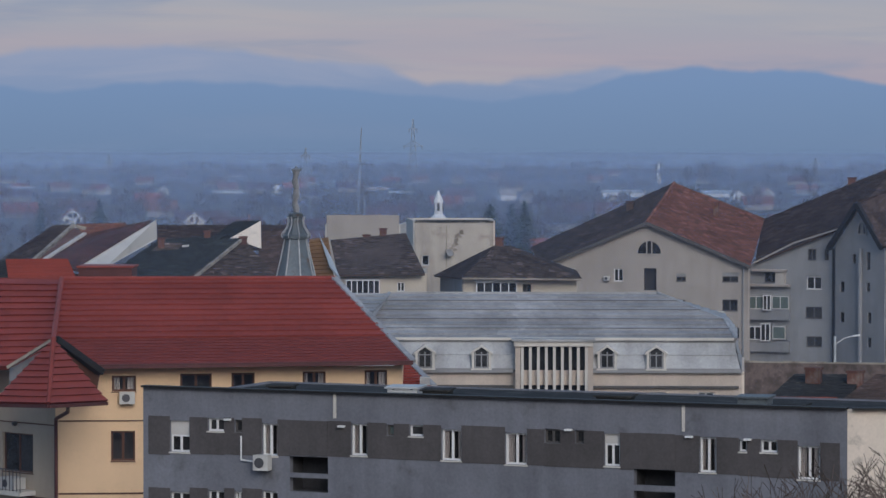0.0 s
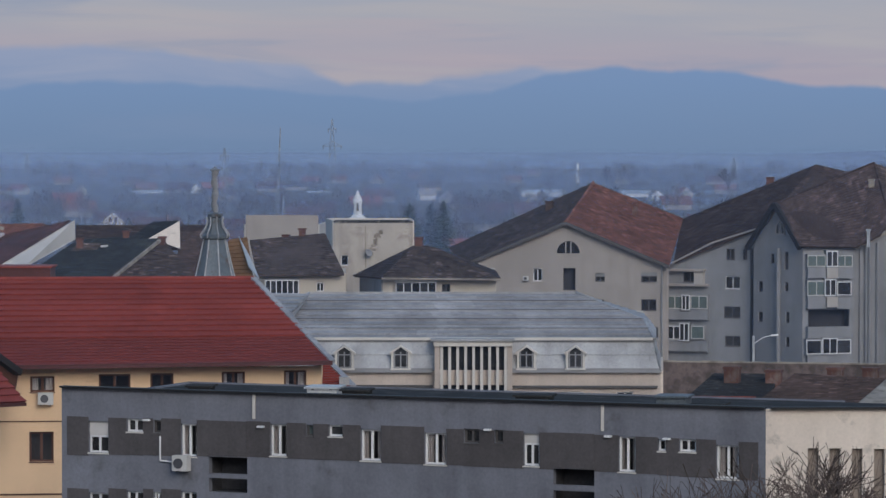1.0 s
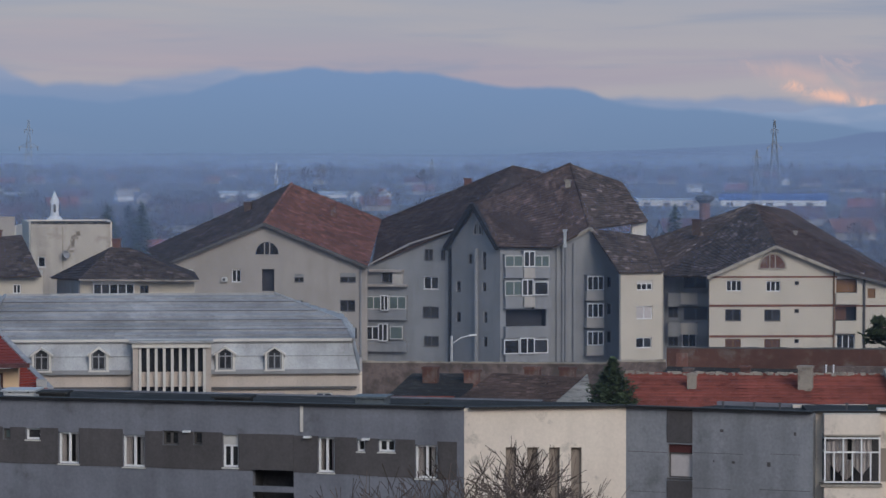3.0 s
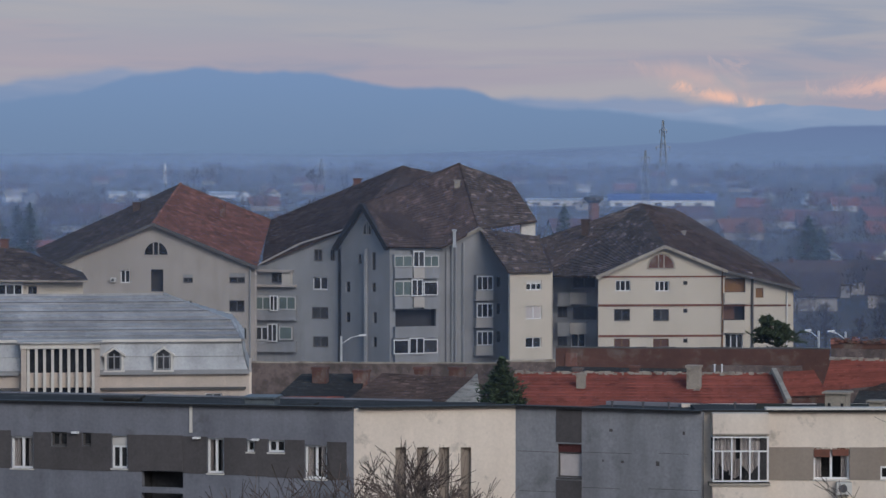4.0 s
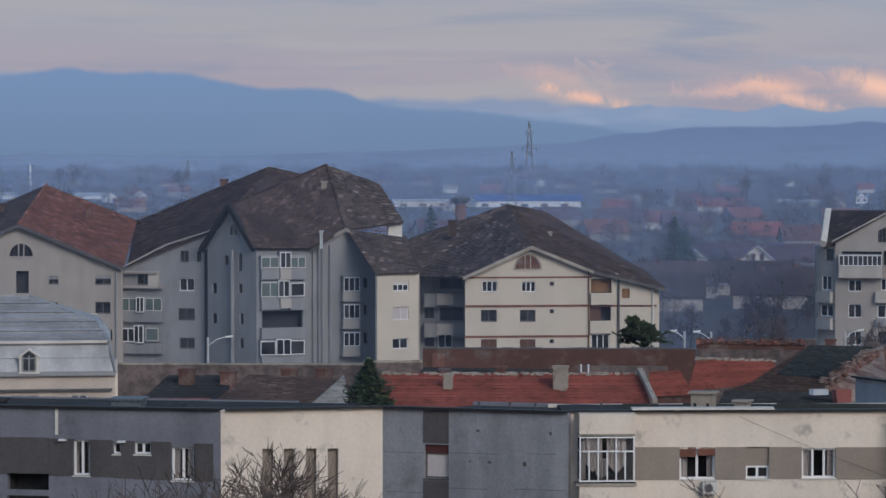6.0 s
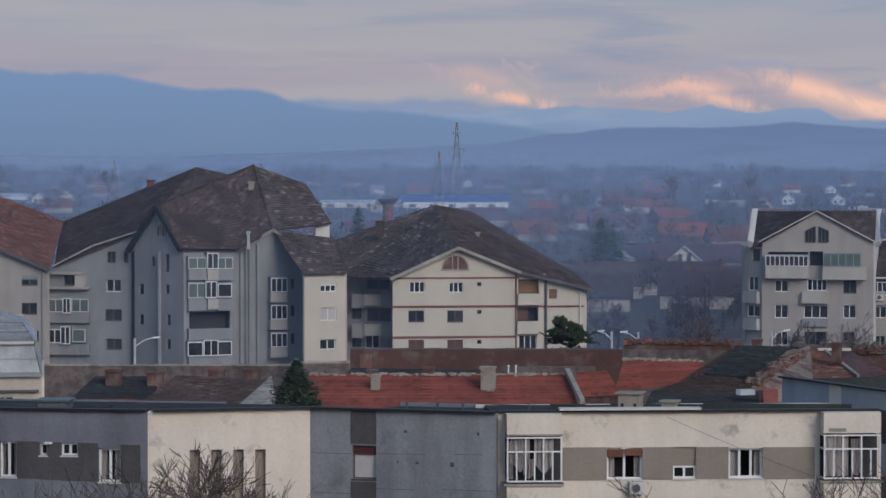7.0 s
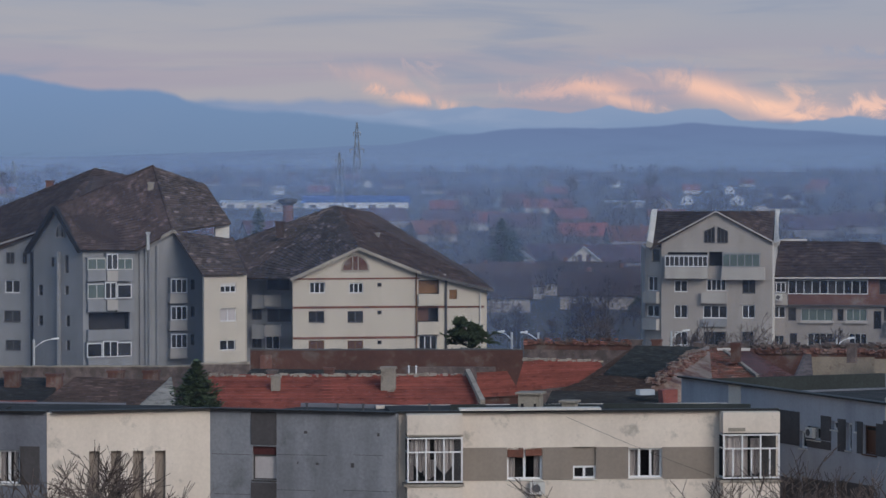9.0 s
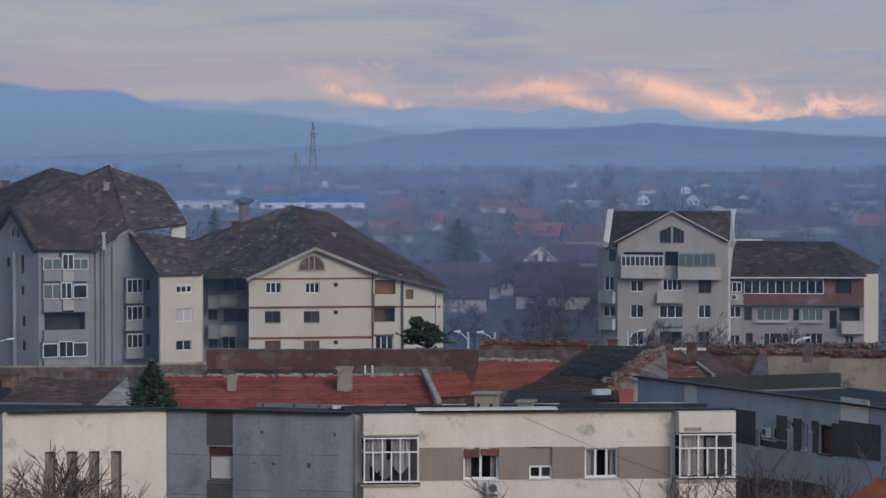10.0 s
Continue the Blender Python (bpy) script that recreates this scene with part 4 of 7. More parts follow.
pipe(fe, 1150, 442, 645, 0.1)
verge(hb, [fe.point(-0.1, fe.on(1142, 440)[1], 0.4), fe.point(fe.on(1208, 404)[0], fe.on(1208, 404)[1], 0.4), fe.point(fe.len, fe.on(1264, 482)[1], 0.4)], "stone", 0.3, 0.3)
ff = Facade(hb, foot(1264, 301.5), foot(1337, 304), M["ochre_render"])
ff.window(1293, 496, 1321, 513, 3, shut=0.3)
ff.window(1292, 541, 1321, 564, 2, glass="curtain")
ff.window(1292, 597, 1320, 615, 2)
ff.build(0, ff.on(1300, 482)[1])
plain_wall(hb, foot(1264, 301.7), foot(1264.5, 308), 0, ff.on(1300, 482)[1], M["blue_grey"])
PC = sp(1174, 290, 318)
roof_q(hb, [(1047, 437, 302.3), (1142, 438, 304.3), PC, GC], "brown_tile", rough=0.03)
roof_q(hb, [(1142, 438, 304.3), (1208, 405, 307), PC, PC], "brown_tile", rough=0.03)
roof_q(hb, [(1208, 405, 307), (1312, 391, 311), (1266, 322, 318), PC], "mossy_tile", rough=0.03)
roof_q(hb, [(1262, 482, 301), (1339, 480, 303.5), (1312, 418, 309), (1209, 404, 307)], "mossy_tile", rough=0.03)
roof_q(hb, [(1339, 480, 303.6), (1340, 470, 316), (1314, 415, 312), (1312, 418, 309)], "brown_tile", rough=0.03)
roof_q(hb, [(1312, 391, 311), (1250, 390, 345), (1174, 300, 330), (1266, 322, 318)], "brown_tile")
plain_wall(hb, foot(1283, 311), foot(1308, 311.5), 0, level(392, 311), M["white_band"])
plain_wall(hb, foot(1337, 304.2), foot(1337, 318), 0, ff.on(1300, 482)[1], M["ochre_render"])
ridge_caps(hb, PC, sp(1208, 405, 307), M["brown_tile"], 0.14)
ridge_caps(hb, GC, PC, M["brown_tile"], 0.12)

heading(9.504, 0.019)
hd = thing("apartment_house", spot(2100, 308), "cream apartment house with a broad gable and lichened brown tiled roof", "apartment house", "gabled apartment houses")
rec = Facade(hd, foot(897, 312), foot(984, 312), M["blue_grey"])
for r in ((935, 488, 975, 510), (935, 543, 977, 566), (908, 543, 925, 562), (908, 592, 925, 612)):
    rec.window(*r, 2, "dark_frame", "recess", sill=False)
rec.window(932, 588, 957, 614, 2)
rec.build(0, rec.on(940, 485)[1])
for y in (517, 570):
    balcony(rec, 908, y, 930, y + 24, 1.4, "blue_grey")
    balcony(rec, 930, y, 959, y + 20, 1.6, "balcony_pale")
    balcony(rec, 959, y, 980, y + 24, 1.4, "blue_grey")
fgz = foot(1322, 309)
fg = Facade(hd, foot(980, 306), foot(1322, 309), M["ochre_render"])
full_len = fg.len
fg.len = fg.on(1252, 500)[0]
for r in ((1010, 496, 1037, 515), (1080, 497, 1105, 515)):
    fg.window(*r, 3)
for r in ((1008, 547, 1036, 567), (1077, 547, 1105, 567)):
    fg.window(*r, 2, "dark_frame")
for r in ((1008, 599, 1036, 616), (1077, 599, 1105, 616)):
    fg.window(*r, 2, "rust", "brown_frame")
for r in ((1130, 497, 1138, 504), (1130, 546, 1138, 553), (1130, 599, 1138, 606)):
    fg.window(*r, 1, "dark_frame", sill=False)
fg.hole(1203, 492, 1240, 517)
fg.hole(1201, 540, 1239, 566)
fg.window(1204, 590, 1236, 616, 3)
fg.slabs("loggia_wall", [(1203, 494, 1240, 516)], M["rust"], -0.5, inn=0.6)
fg.slabs("loggia_wall", [(1201, 541, 1222, 565)], M["brown_frame"], -0.5, inn=0.6)
fg.build(0, fg.on(1050, 489)[1], [(0, fg.on(980, 489)[1]), (fg.on(1206, 489)[0], fg.on(1206, 489)[1]), (fg.on(1203, 479)[0], fg.on(1203, 479)[1]), (fg.on(1096, 439)[0], fg.on(1096, 439)[1])])
half_round(fg, 1069, 450, 1113, 474, "brick", "stone")
fg.slabs("cornice", [(980, 538, 1200, 542), (1200, 538, 1320, 541), (980, 592, 1200, 596)], M["rust_tile"], 0.06)
fg.slabs("string_course", [(980, 488, 1205, 491)], M["rust_tile"], 0.05)
balcony(fg, 1202, 517, 1241, 537, 0.4, "ochre_render")
balcony(fg, 1201, 566, 1240, 588, 0.4, "ochre_render")
pipe(fg, 1199, 480, 615, 0.07, "rust")
pipe(fg, 1252, 485, 615, 0.12, "dark_frame")
pipe(fg, 1313, 508, 615, 0.08, "white_band")
PD = sp(1057, 360, 320)
GD = fg.point(fg.on(1096, 437)[0], fg.on(1096, 436)[1] + 0.1, 0.5)
D1 = fg.point(-0.3, fg.on(980, 489)[1], 0.6)
D2 = fg.point(fg.on(1206, 478)[0], fg.on(1206, 478)[1], 0.6)
D3 = fg.point(full_len + 0.7, fg.on(1326, 509)[1], 0.7)
roof_q(hd, [(897, 488, 310), D1, GD, PD], "mossy_tile", rough=0.04)
roof_q(hd, [(897, 488, 310), (897, 487, 310.1), PD, (872, 425, 321)], "mossy_tile", rough=0.04)
roof_q(hd, [GD, D2, PD, PD], "brown_tile", rough=0.03)
roof_q(hd, [D2, D3, PD, PD], "brown_tile", rough=0.03)
roof_q(hd, [D3, (1300, 480, 325), (1120, 372, 322), PD], "brown_tile")
roof_q(hd, [(872, 425, 321), (900, 470, 336), PD, PD], "brown_tile")
verge(hd, [D1 - UP * 0.12, GD - UP * 0.1, D2 - UP * 0.12], "stone", 0.35, 0.3)
verge(hd, [D2 - UP * 0.12, D3 - UP * 0.1], "dark_frame", 0.3, 0.25, "gutter")
plain_wall(hd, foot(1322, 309.2), foot(1322, 324), 0, fg.on(1300, 509)[1], M["ochre_render"])
fg.slabs("upper_wall", [(1206, 482, 1252, 489)], M["ochre_render"], -0.02, inn=0.3)
fr = Facade(hd, fg.point(fg.len, 0), fgz, M["ochre_render"])
fr.window(1258, 509, 1272, 526, 1, "rust", "rust", sill=False)
fr.build(0, fr.on(1290, 508)[1], [(0, fr.on(1290, 508)[1]), (fr.len, fr.on(1290, 508)[1]), (0, fr.on(1252, 487)[1])])
fr.slabs("cornice", [(1253, 538, 1320, 541)], M["rust_tile"], 0.06)

heading(14.896, 0.056)
he = thing("apartment_house", spot(2680, 350), "cream grey apartment house with a gable and glazed balconies", "apartment house", "gabled apartment houses")
fh = Facade(he, foot(1093, 350), foot(1289, 349), M["warm_grey"])
for r in ((1116, 496, 1139, 516), (1116, 539, 1139, 562), (1236, 539, 1258, 562), (1117, 586, 1139, 610)):
    fh.window(*r, 2)
fh.window(1173, 494, 1207, 514, 4)
fh.window(1167, 540, 1209, 562, 3)
for r in ((1236, 495, 1259, 518), (1168, 586, 1207, 610), (1236, 586, 1256, 610)):
    fh.window(*r, 2, "dark_frame")
for x0, x1, k in ((1169, 1187, 1), (1192, 1210, -1)):
    s0_, s1_, z0_, z1_ = fh.rect(x0, 401, x1, 429)
    zl, zr_ = (z1_ - 0.5, z1_) if k > 0 else (z1_, z1_ - 0.5)
    bm = bmesh.new()
    ring_ = [(s0_, z0_), (s1_, z0_), (s1_, zr_), (s0_, zl)]
    for p, q in zip(ring_, ring_[1:] + ring_[:1]):
        tube(bm, fh.point(p[0], p[1], 0.05), fh.point(q[0], q[1], 0.05), 0.06, 0.06, 4)
    for f_ in (0.33, 0.67):
        tube(bm, fh.point(s0_ + (s1_ - s0_) * f_, z0_, 0.05), fh.point(s0_ + (s1_ - s0_) * f_, zl + (zr_ - zl) * f_, 0.05), 0.035, 0.035, 4)
    w_ = part("attic_window", bm, M["dark_frame"], he, "slant-topped attic window")
    bm = bmesh.new()
    slab(bm, [fh.point(p[0], p[1], 0.03) for p in ring_], -fh.n * 0.02)
    part("pane", bm, M["glass"], w_)
fh.hole(1104, 446, 1174, 470)
fh.hole(1177, 445, 1201, 470)
fh.hole(1204, 447, 1268, 470)
zh = fh.on(1190, 427)[1]
fh.build(0, zh, [(0, zh), (fh.len, zh), (fh.on(1190, 376)[0], fh.on(1190, 376)[1])])
balcony(fh, 1101, 472, 1176, 492, 1.1, "balcony_pale")
balcony(fh, 1201, 472, 1276, 494, 1.1, "balcony_pale")
balcony(fh, 1164, 516, 1209, 536, 0.6, "balcony_pale")
fh.slabs("apron_panel", [(1165, 563, 1209, 577)], M["blue_grey"], 0.4)
glazed_bay(fh, 1101, 452, 1176, 471, 9, 1.1, "recess")
glazed_bay(fh, 1202, 448, 1268, 471, 5, 1.0, "glass_green", frame="flat_grey")
fj = Facade(he, foot(1066, 352), foot(1093, 350.2), M["warm_grey"])
fj.window(1069, 489, 1086, 514, 2)
fj.window(1067, 540, 1089, 560, 2)
fj.window(1076, 441, 1090, 462, 1, "dark_frame")
fj.build(0, fj.on(1080, 437)[1])
balcony(fj, 1066, 516, 1090, 536, 0.5, "balcony_pale")
balcony(fj, 1066, 563, 1090, 583, 0.5, "balcony_pale")
GE = fh.point(fh.on(1190, 374)[0], fh.on(1190, 374)[1], 0.4)
ridgeL, ridgeR = sp(1082, 374, 357), sp(1294, 373, 357)
roof_q(he, [(1072, 441, 349.5), (1093, 428, 349.5), GE, ridgeL], "brown_tile")
roof_q(he, [GE, fh.point(fh.len, zh, 0.4), ridgeR, GE], "brown_tile")
roof_q(he, [(1290, 440, 366), (1070, 440, 366), ridgeL, ridgeR], "brown_tile")
verge(he, [fh.point(-0.3, zh - 0.1, 0.4), GE, fh.point(fh.len + 0.3, zh - 0.1, 0.4)], "balcony_pale", 0.2, 0.14)
for x, x2 in ((1076, 1086), (1294, 1303)):
    bm = bmesh.new()
    slab(bm, [sp(x - (8 if x < 1200 else -8), 426, 349), sp(x, 370, 357), sp(x2, 370, 357.2), sp(x2 - (8 if x < 1200 else 12), 430, 349.2)], Vector((0, 0.5, -0.6)))
    part("parapet", bm, M["white_band"], he, "pale sloping fire parapet")
plain_wall(he, foot(1289, 349.2), foot(1302, 366), 0, fh.on(1190, 430)[1], M["white_band"])
plain_wall(he, foot(1066, 352.2), foot(1060, 366), 0, fj.on(1080, 440)[1], M["warm_grey"])
hf = thing("apartment_house", spot(2900, 352), "grey apartment house with a dark roof and white glazed terrace", "apartment house", "gabled apartment houses")
fi = Facade(hf, foot(1287, 352), foot(1530, 352), M["dusky_render"])
fi.window(1290, 541, 1312, 561, 2)
for r, n_ in (((1340, 545, 1396, 566), 4), ((1420, 545, 1456, 566), 3)):
    fi.window(*r, n_, "unit_white", "glass_green", bar=0.05, sill=False)
for r, n_ in (((1352, 588, 1396, 613), 4), ((1425, 588, 1456, 613), 3), ((1496, 592, 1512, 613), 2), ((1292, 592, 1310, 612), 2)):
    fi.window(*r, n_, "unit_white", bar=0.06)
fi.hole(1486, 543, 1522, 566, 0.9)
for r in ((1317, 543, 1331, 566), (1404, 545, 1415, 566), (1320, 588, 1333, 615), (1468, 548, 1482, 580)):
    fi.window(*r, 1, "dark_frame", sill=False)
for r in ((1338, 567, 1398, 570), (1418, 567, 1458, 570)):
    fi.slabs("balcony_ledge", [r], M["balcony_pale"], 0.35)
fi.window(1478, 493, 1507, 519, 1, "dark_frame")
fi.build(0, fi.on(1400, 489)[1])
fi.slabs("brick_panel", [(1317, 519, 1529, 537), (1458, 490, 1478, 519), (1507, 490, 1529, 519)], M["brick"], 0.3)
glazed_bay(fi, 1317, 494, 1458, 519, 10, 0.35)
glazed_bay(fi, 1288, 498, 1313, 516, 3, 0.5)
balcony(fi, 1288, 518, 1316, 538, 0.5, "balcony_pale")
balcony(fi, 1490, 566, 1529, 588, 0.8, "balcony_pale")
fi.slabs("ledge", [(1316, 537, 1530, 540)], M["dark_frame"], 0.5)
cooler(fi, 1294, 519, 1307, 530, 0.9)
roof_q(hf, [(1289, 490, 351), (1532, 489, 351), (1474, 427, 359), (1304, 425, 359)], "brown_tile")
roof_q(hf, [(1532, 489, 351), (1558, 470, 366), (1474, 427, 359), (1474, 427, 359)], "brown_tile")
roof_q(hf, [(1558, 470, 366), (1290, 470, 368), (1304, 425, 359), (1474, 427, 359)], "brown_tile")
fk = Facade(hf, foot(1530, 352.3), foot(1555, 354), M["ochre_render"])
fk.build(0, level(474, 360))
verge(hf, [(1289, 491, 350.8), (1532, 490, 350.8)], "white_band", 0.15, 0.15, "gutter")
verge(hf, [(1305, 424, 359), (1350, 424, 359)], "white_band", 0.3, 0.2, "ridge_board")

heading(5.113, 0.014)
for x, y, d, w_, h_, m_ in ((993, 315, 322, 0.7, 1.0, "brick"), (1100, 350, 311, 0.4, 0.9, "stone"), (1170, 318, 314, 0.5, 0.9, "stone"), (755, 358, 318, 0.5, 0.7, "brick"), (604, 357, 319, 0.7, 0.9, "brown_tile"), (1165, 406, 305, 0.25, 0.9, "metal_pale")):
    u, v = seen(x, y)
    chimney(u, v, d, w_, h_, m_, label="small roof chimney on a tiled apartment roof")
heading(9.504, 0.019)
for x, y, d, w_, h_, m_ in ((1131, 408, 314, 0.3, 1.2, "stone"), (957, 388, 316, 0.7, 0.8, "brown_tile")):
    u, v = seen(x, y)
    chimney(u, v, d, w_, h_, m_, label="small roof chimney on a tiled apartment roof")

# ---- old town houses ----
heading(0)


def wall_q(root, pts, mat, back=Vector((0, 0.35, 0)), name="wall"):
    bm = bmesh.new()
    slab(bm, [sp(*p) if isinstance(p, tuple) else p for p in pts], back)
    return part(name, bm, M[mat], root)


def town_house(u, d, label):
    return thing("town_house", spot(seen(u, 400)[0], d), label, "house", "old town houses")


t1 = town_house(920, 285, "cream town house with a brown hipped roof and glazed porch")
w1 = Facade(t1, foot(820, 284), foot(1018, 284), M["ochre_render"])
w1.window(925, 503, 940, 518, 2, "dark_frame")
w1.build(0, w1.on(900, 488)[1])
glazed_bay(w1, 843, 499, 915, 520, 5, 0.5)
w1.slabs("porch_board", [(841, 493, 917, 498)], M["white_paint"], 0.7)
roof_q(t1, [(818, 492, 283), (1029, 494, 283), (905, 436, 289), (878, 434, 289)], "mossy_tile", rough=0.04)
roof_q(t1, [(768, 488, 296), (818, 492, 283), (878, 434, 289), (878, 434, 289)], "brown_tile", rough=0.03)
roof_q(t1, [(1029, 494, 283), (1020, 480, 296), (905, 436, 289), (905, 436, 289)], "brown_tile", rough=0.03)
plain_wall(t1, foot(820, 284.2), foot(782, 295), 0, w1.on(900, 490)[1], M["blue_grey"])
plain_wall(t1, foot(1018, 284.2), foot(1012, 294), 0, w1.on(900, 490)[1], M["ochre_render"])
verge(t1, [(818, 493, 282.8), (1029, 495, 282.8)], "stone", 0.15, 0.15, "gutter")
chimney(884, 420, 289, 0.65, 1.2)
t2 = town_house(670, 285, "cream town house with a brown tiled roof and glazed veranda")
w2 = Facade(t2, foot(596, 286), foot(752, 286), M["ochre_render"])
w2.window(703, 500, 716, 516, 2)
w2.build(0, w2.on(680, 484)[1])
glazed_bay(w2, 612, 495, 672, 520, 6, 0.6)
roof_q(t2, [(598, 487, 285), (752, 485, 285), (718, 413, 293), (585, 425, 293)], "mossy_tile", rough=0.04)
plain_wall(t2, foot(752, 286.2), foot(752, 299), 0, w2.on(680, 484)[1], M["ochre_render"])
for x in (649, 678):
    chimney(x, 415 if x < 660 else 404, 293, 0.55, 1.0)
t3 = town_house(800, 300, "plastered blind building with stained cream walls and a flat top")
w3 = Facade(t3, foot(734, 301), foot(873, 300), M["stained_plaster"])
w3.window(746, 452, 759, 470, 1)
w3.build(0, w3.on(800, 391)[1])
plain_wall(t3, foot(734, 301.2), foot(722, 312), 0, w3.on(800, 391)[1], M["white_band"])
plain_wall(t3, foot(722, 312), foot(868, 312), 0, w3.on(800, 391)[1], M["cream_render"])
plain_wall(t3, foot(873, 300.2), foot(868, 311.8), 0, w3.on(800, 391)[1], M["cream_render"])
wall_q(t3, [(734, 391, 301), (873, 391, 300), (868, 389, 312), (722, 389, 312)], "bitumen", -UP * 0.2, "roof")
# flat stone-coloured strip stands in for a drainpipe
w3.slabs("damp_stain", [(789, 400, 791, 472)], M["stone"], 0.04)
rnd = random.Random(5)
for k in range(16):
    x, y = 812 - k * 0.9 + rnd.uniform(-4, 4), 406 + k * 2.6 + rnd.uniform(-2, 2)
    w3.slabs("fallen_render", [(x, y, x + rnd.uniform(3, 8), y + rnd.uniform(3, 6))], M["stone"], 0.008 + 0.001 * k)
t4 = town_house(640, 340, "pale grey plastered fire wall of an old house")
w4 = Facade(t4, foot(578, 341), foot(706, 340), M["warm_grey"])
w4.build(0, w4.on(640, 381)[1])
plain_wall(t4, foot(706, 340.2), foot(720, 352), 0, level(396, 345), M["white_band"])
plain_wall(t4, foot(578, 341.2), foot(590, 352), 0, level(396, 345), M["white_band"])
t5 = town_house(520, 300, "old house with rusty sheet roof and metal flashing")
roof_q(t5, [(546, 492, 262), (590, 492, 260), (580, 420, 268), (548, 424, 268)], "rust", 0.8)
wall_q(t5, [(583, 470, 261), (602, 492, 259.5), (586, 455, 264), (566, 418, 268)], "metal_pale", -UP * 0.15, "flashing")
plain_wall(t5, foot(546, 262.3), foot(590, 260.3), 0, level(492, 261), M["ochre_render"])
plain_wall(t5, foot(590, 260.5), foot(588, 275), 0, level(492, 261), M["ochre_render"])

t6 = town_house(210, 330, "row house with a maroon tiled roof and white fire wall")
roof_q(t6, [(68, 466, 318), (146, 478, 316), (268, 389, 330), (150, 415, 328)], "maroon_tile", rough=0.03)
roof_q(t6, [(150, 424, 340), (240, 418, 340), (222, 394, 346), (136, 396, 346)], "rust_tile", rough=0.03)
wall_q(t6, [(140, 471, 315), (276, 389, 330), (277, 423, 330), (182, 476, 315)], "white_band", Vector((0, 0.5, 0)), "fire_wall")
roof_q(t6, [(0, 460, 330), (55, 470, 326), (132, 397, 340), (95, 398, 340)], "brown_tile")
wall_q(t6, [(50, 474, 324), (130, 402, 334), (152, 416, 329), (66, 474, 320)], "brick", Vector((0, 0.5, 0)), "brick_gable")
verge(t6, [(48, 470, 324.5), (130, 399, 338), (152, 404, 338)], "stone", 0.4, 0.35)
verge(t6, [(68, 466, 317.8), (150, 414, 327.8)], "white_band", 0.4, 0.35)
plain_wall(t6, foot(0, 330), foot(180, 322), 0, level(485, 322), M["brick"])
t7 = town_house(330, 320, "row of old houses with dark slate and tile roofs")
roof_q(t7, [(180, 492, 305), (290, 492, 303), (400, 415, 322), (282, 424, 322)], "slate", 0.5)
roof_q(t7, [(232, 480, 312), (300, 470, 312), (322, 430, 318), (283, 430, 318)], "mossy_tile", 0.4, rough=0.04)
roof_q(t7, [(278, 440, 340), (520, 440, 340), (510, 398, 346), (278, 398, 346)], "brown_tile", rough=0.03)
roof_q(t7, [(250, 492, 300), (342, 492, 298), (432, 421, 318), (370, 424, 318)], "slate", 0.5)
roof_q(t7, [(332, 492, 292), (490, 492, 292), (432, 424, 300), (428, 424, 300)], "mossy_tile", rough=0.05)
wall_q(t7, [(403, 424, 322), (461, 391, 324), (462, 440, 322), (440, 432, 322)], "cream_render", Vector((0, 0.5, 0)), "fire_wall")
roof_q(t7, [(370, 424, 324), (405, 424, 322), (460, 390, 330), (415, 392, 330)], "slate", 0.5)
verge(t7, [(345, 490, 291.5), (428, 424, 299)], "stone", 0.25, 0.25)
plain_wall(t7, foot(200, 306), foot(480, 294), 0, level(496, 296), M["ochre_render"])
wall_q(t7, [(322, 434, 317), (334, 433, 317), (334, 438, 317), (322, 439, 317)], "white_band", Vector((0, 0.6, 0)), "skylight")
chimney(431, 418, 299, 0.6, 1.2)
chimney(287, 420, 317, 0.6, 1.2)
chimney(368, 408, 321, 0.6, 1.0)
roof_q(t7, [(452, 492, 318), (530, 492, 318), (530, 408, 340), (462, 410, 340)], "brown_tile", rough=0.03)


# ---- copper turret with a spindle ----
turret = thing("turret", spot(517, 230), "weathered blue-grey metal turret roof with a tall twisted finial", "turret")
c = spot(524, 230)
zz = lambda y: level(y, 230)
rim = lambda r, z, k: c + Vector((r * math.cos((k + 0.35) * 0.7854), r * math.sin((k + 0.35) * 0.7854), z))
for k in range(8):
    bm = bmesh.new()
    rows_ = [(1.75, zz(540)), (1.62, zz(515)), (1.42, zz(490)), (1.08, zz(455)), (0.8, zz(422))]
    for (ra, za_), (rb_, zb_) in zip(rows_, rows_[1:]):
        slab(bm, [rim(ra, za_, k), rim(ra, za_, k + 1), rim(rb_, zb_, k + 1), rim(rb_, zb_, k)], (c + UP * za_ - rim(ra, za_, k + 0.5)) * 0.03)
    part("roof_panel", bm, M["verdigris"], turret)
    bm = bmesh.new()
    for (ra, za_), (rb_, zb_) in zip(rows_, rows_[1:]):
        tube(bm, rim(ra, za_, k), rim(rb_, zb_, k), 0.06, 0.06, 5)
    part("hip_roll", bm, M["zinc"], turret)
bm = bmesh.new()
spun(bm, c, [(0.6, zz(424)), (0.98, zz(422)), (1.0, zz(418)), (0.8, zz(414)), (0.58, zz(404)), (0.46, zz(394)), (0.4, zz(386)), (0.52, zz(384)), (0.54, zz(379)), (0.3, zz(376))], 10)
part("collar", bm, M["verdigris"], turret)
bm = bmesh.new()
prev = None
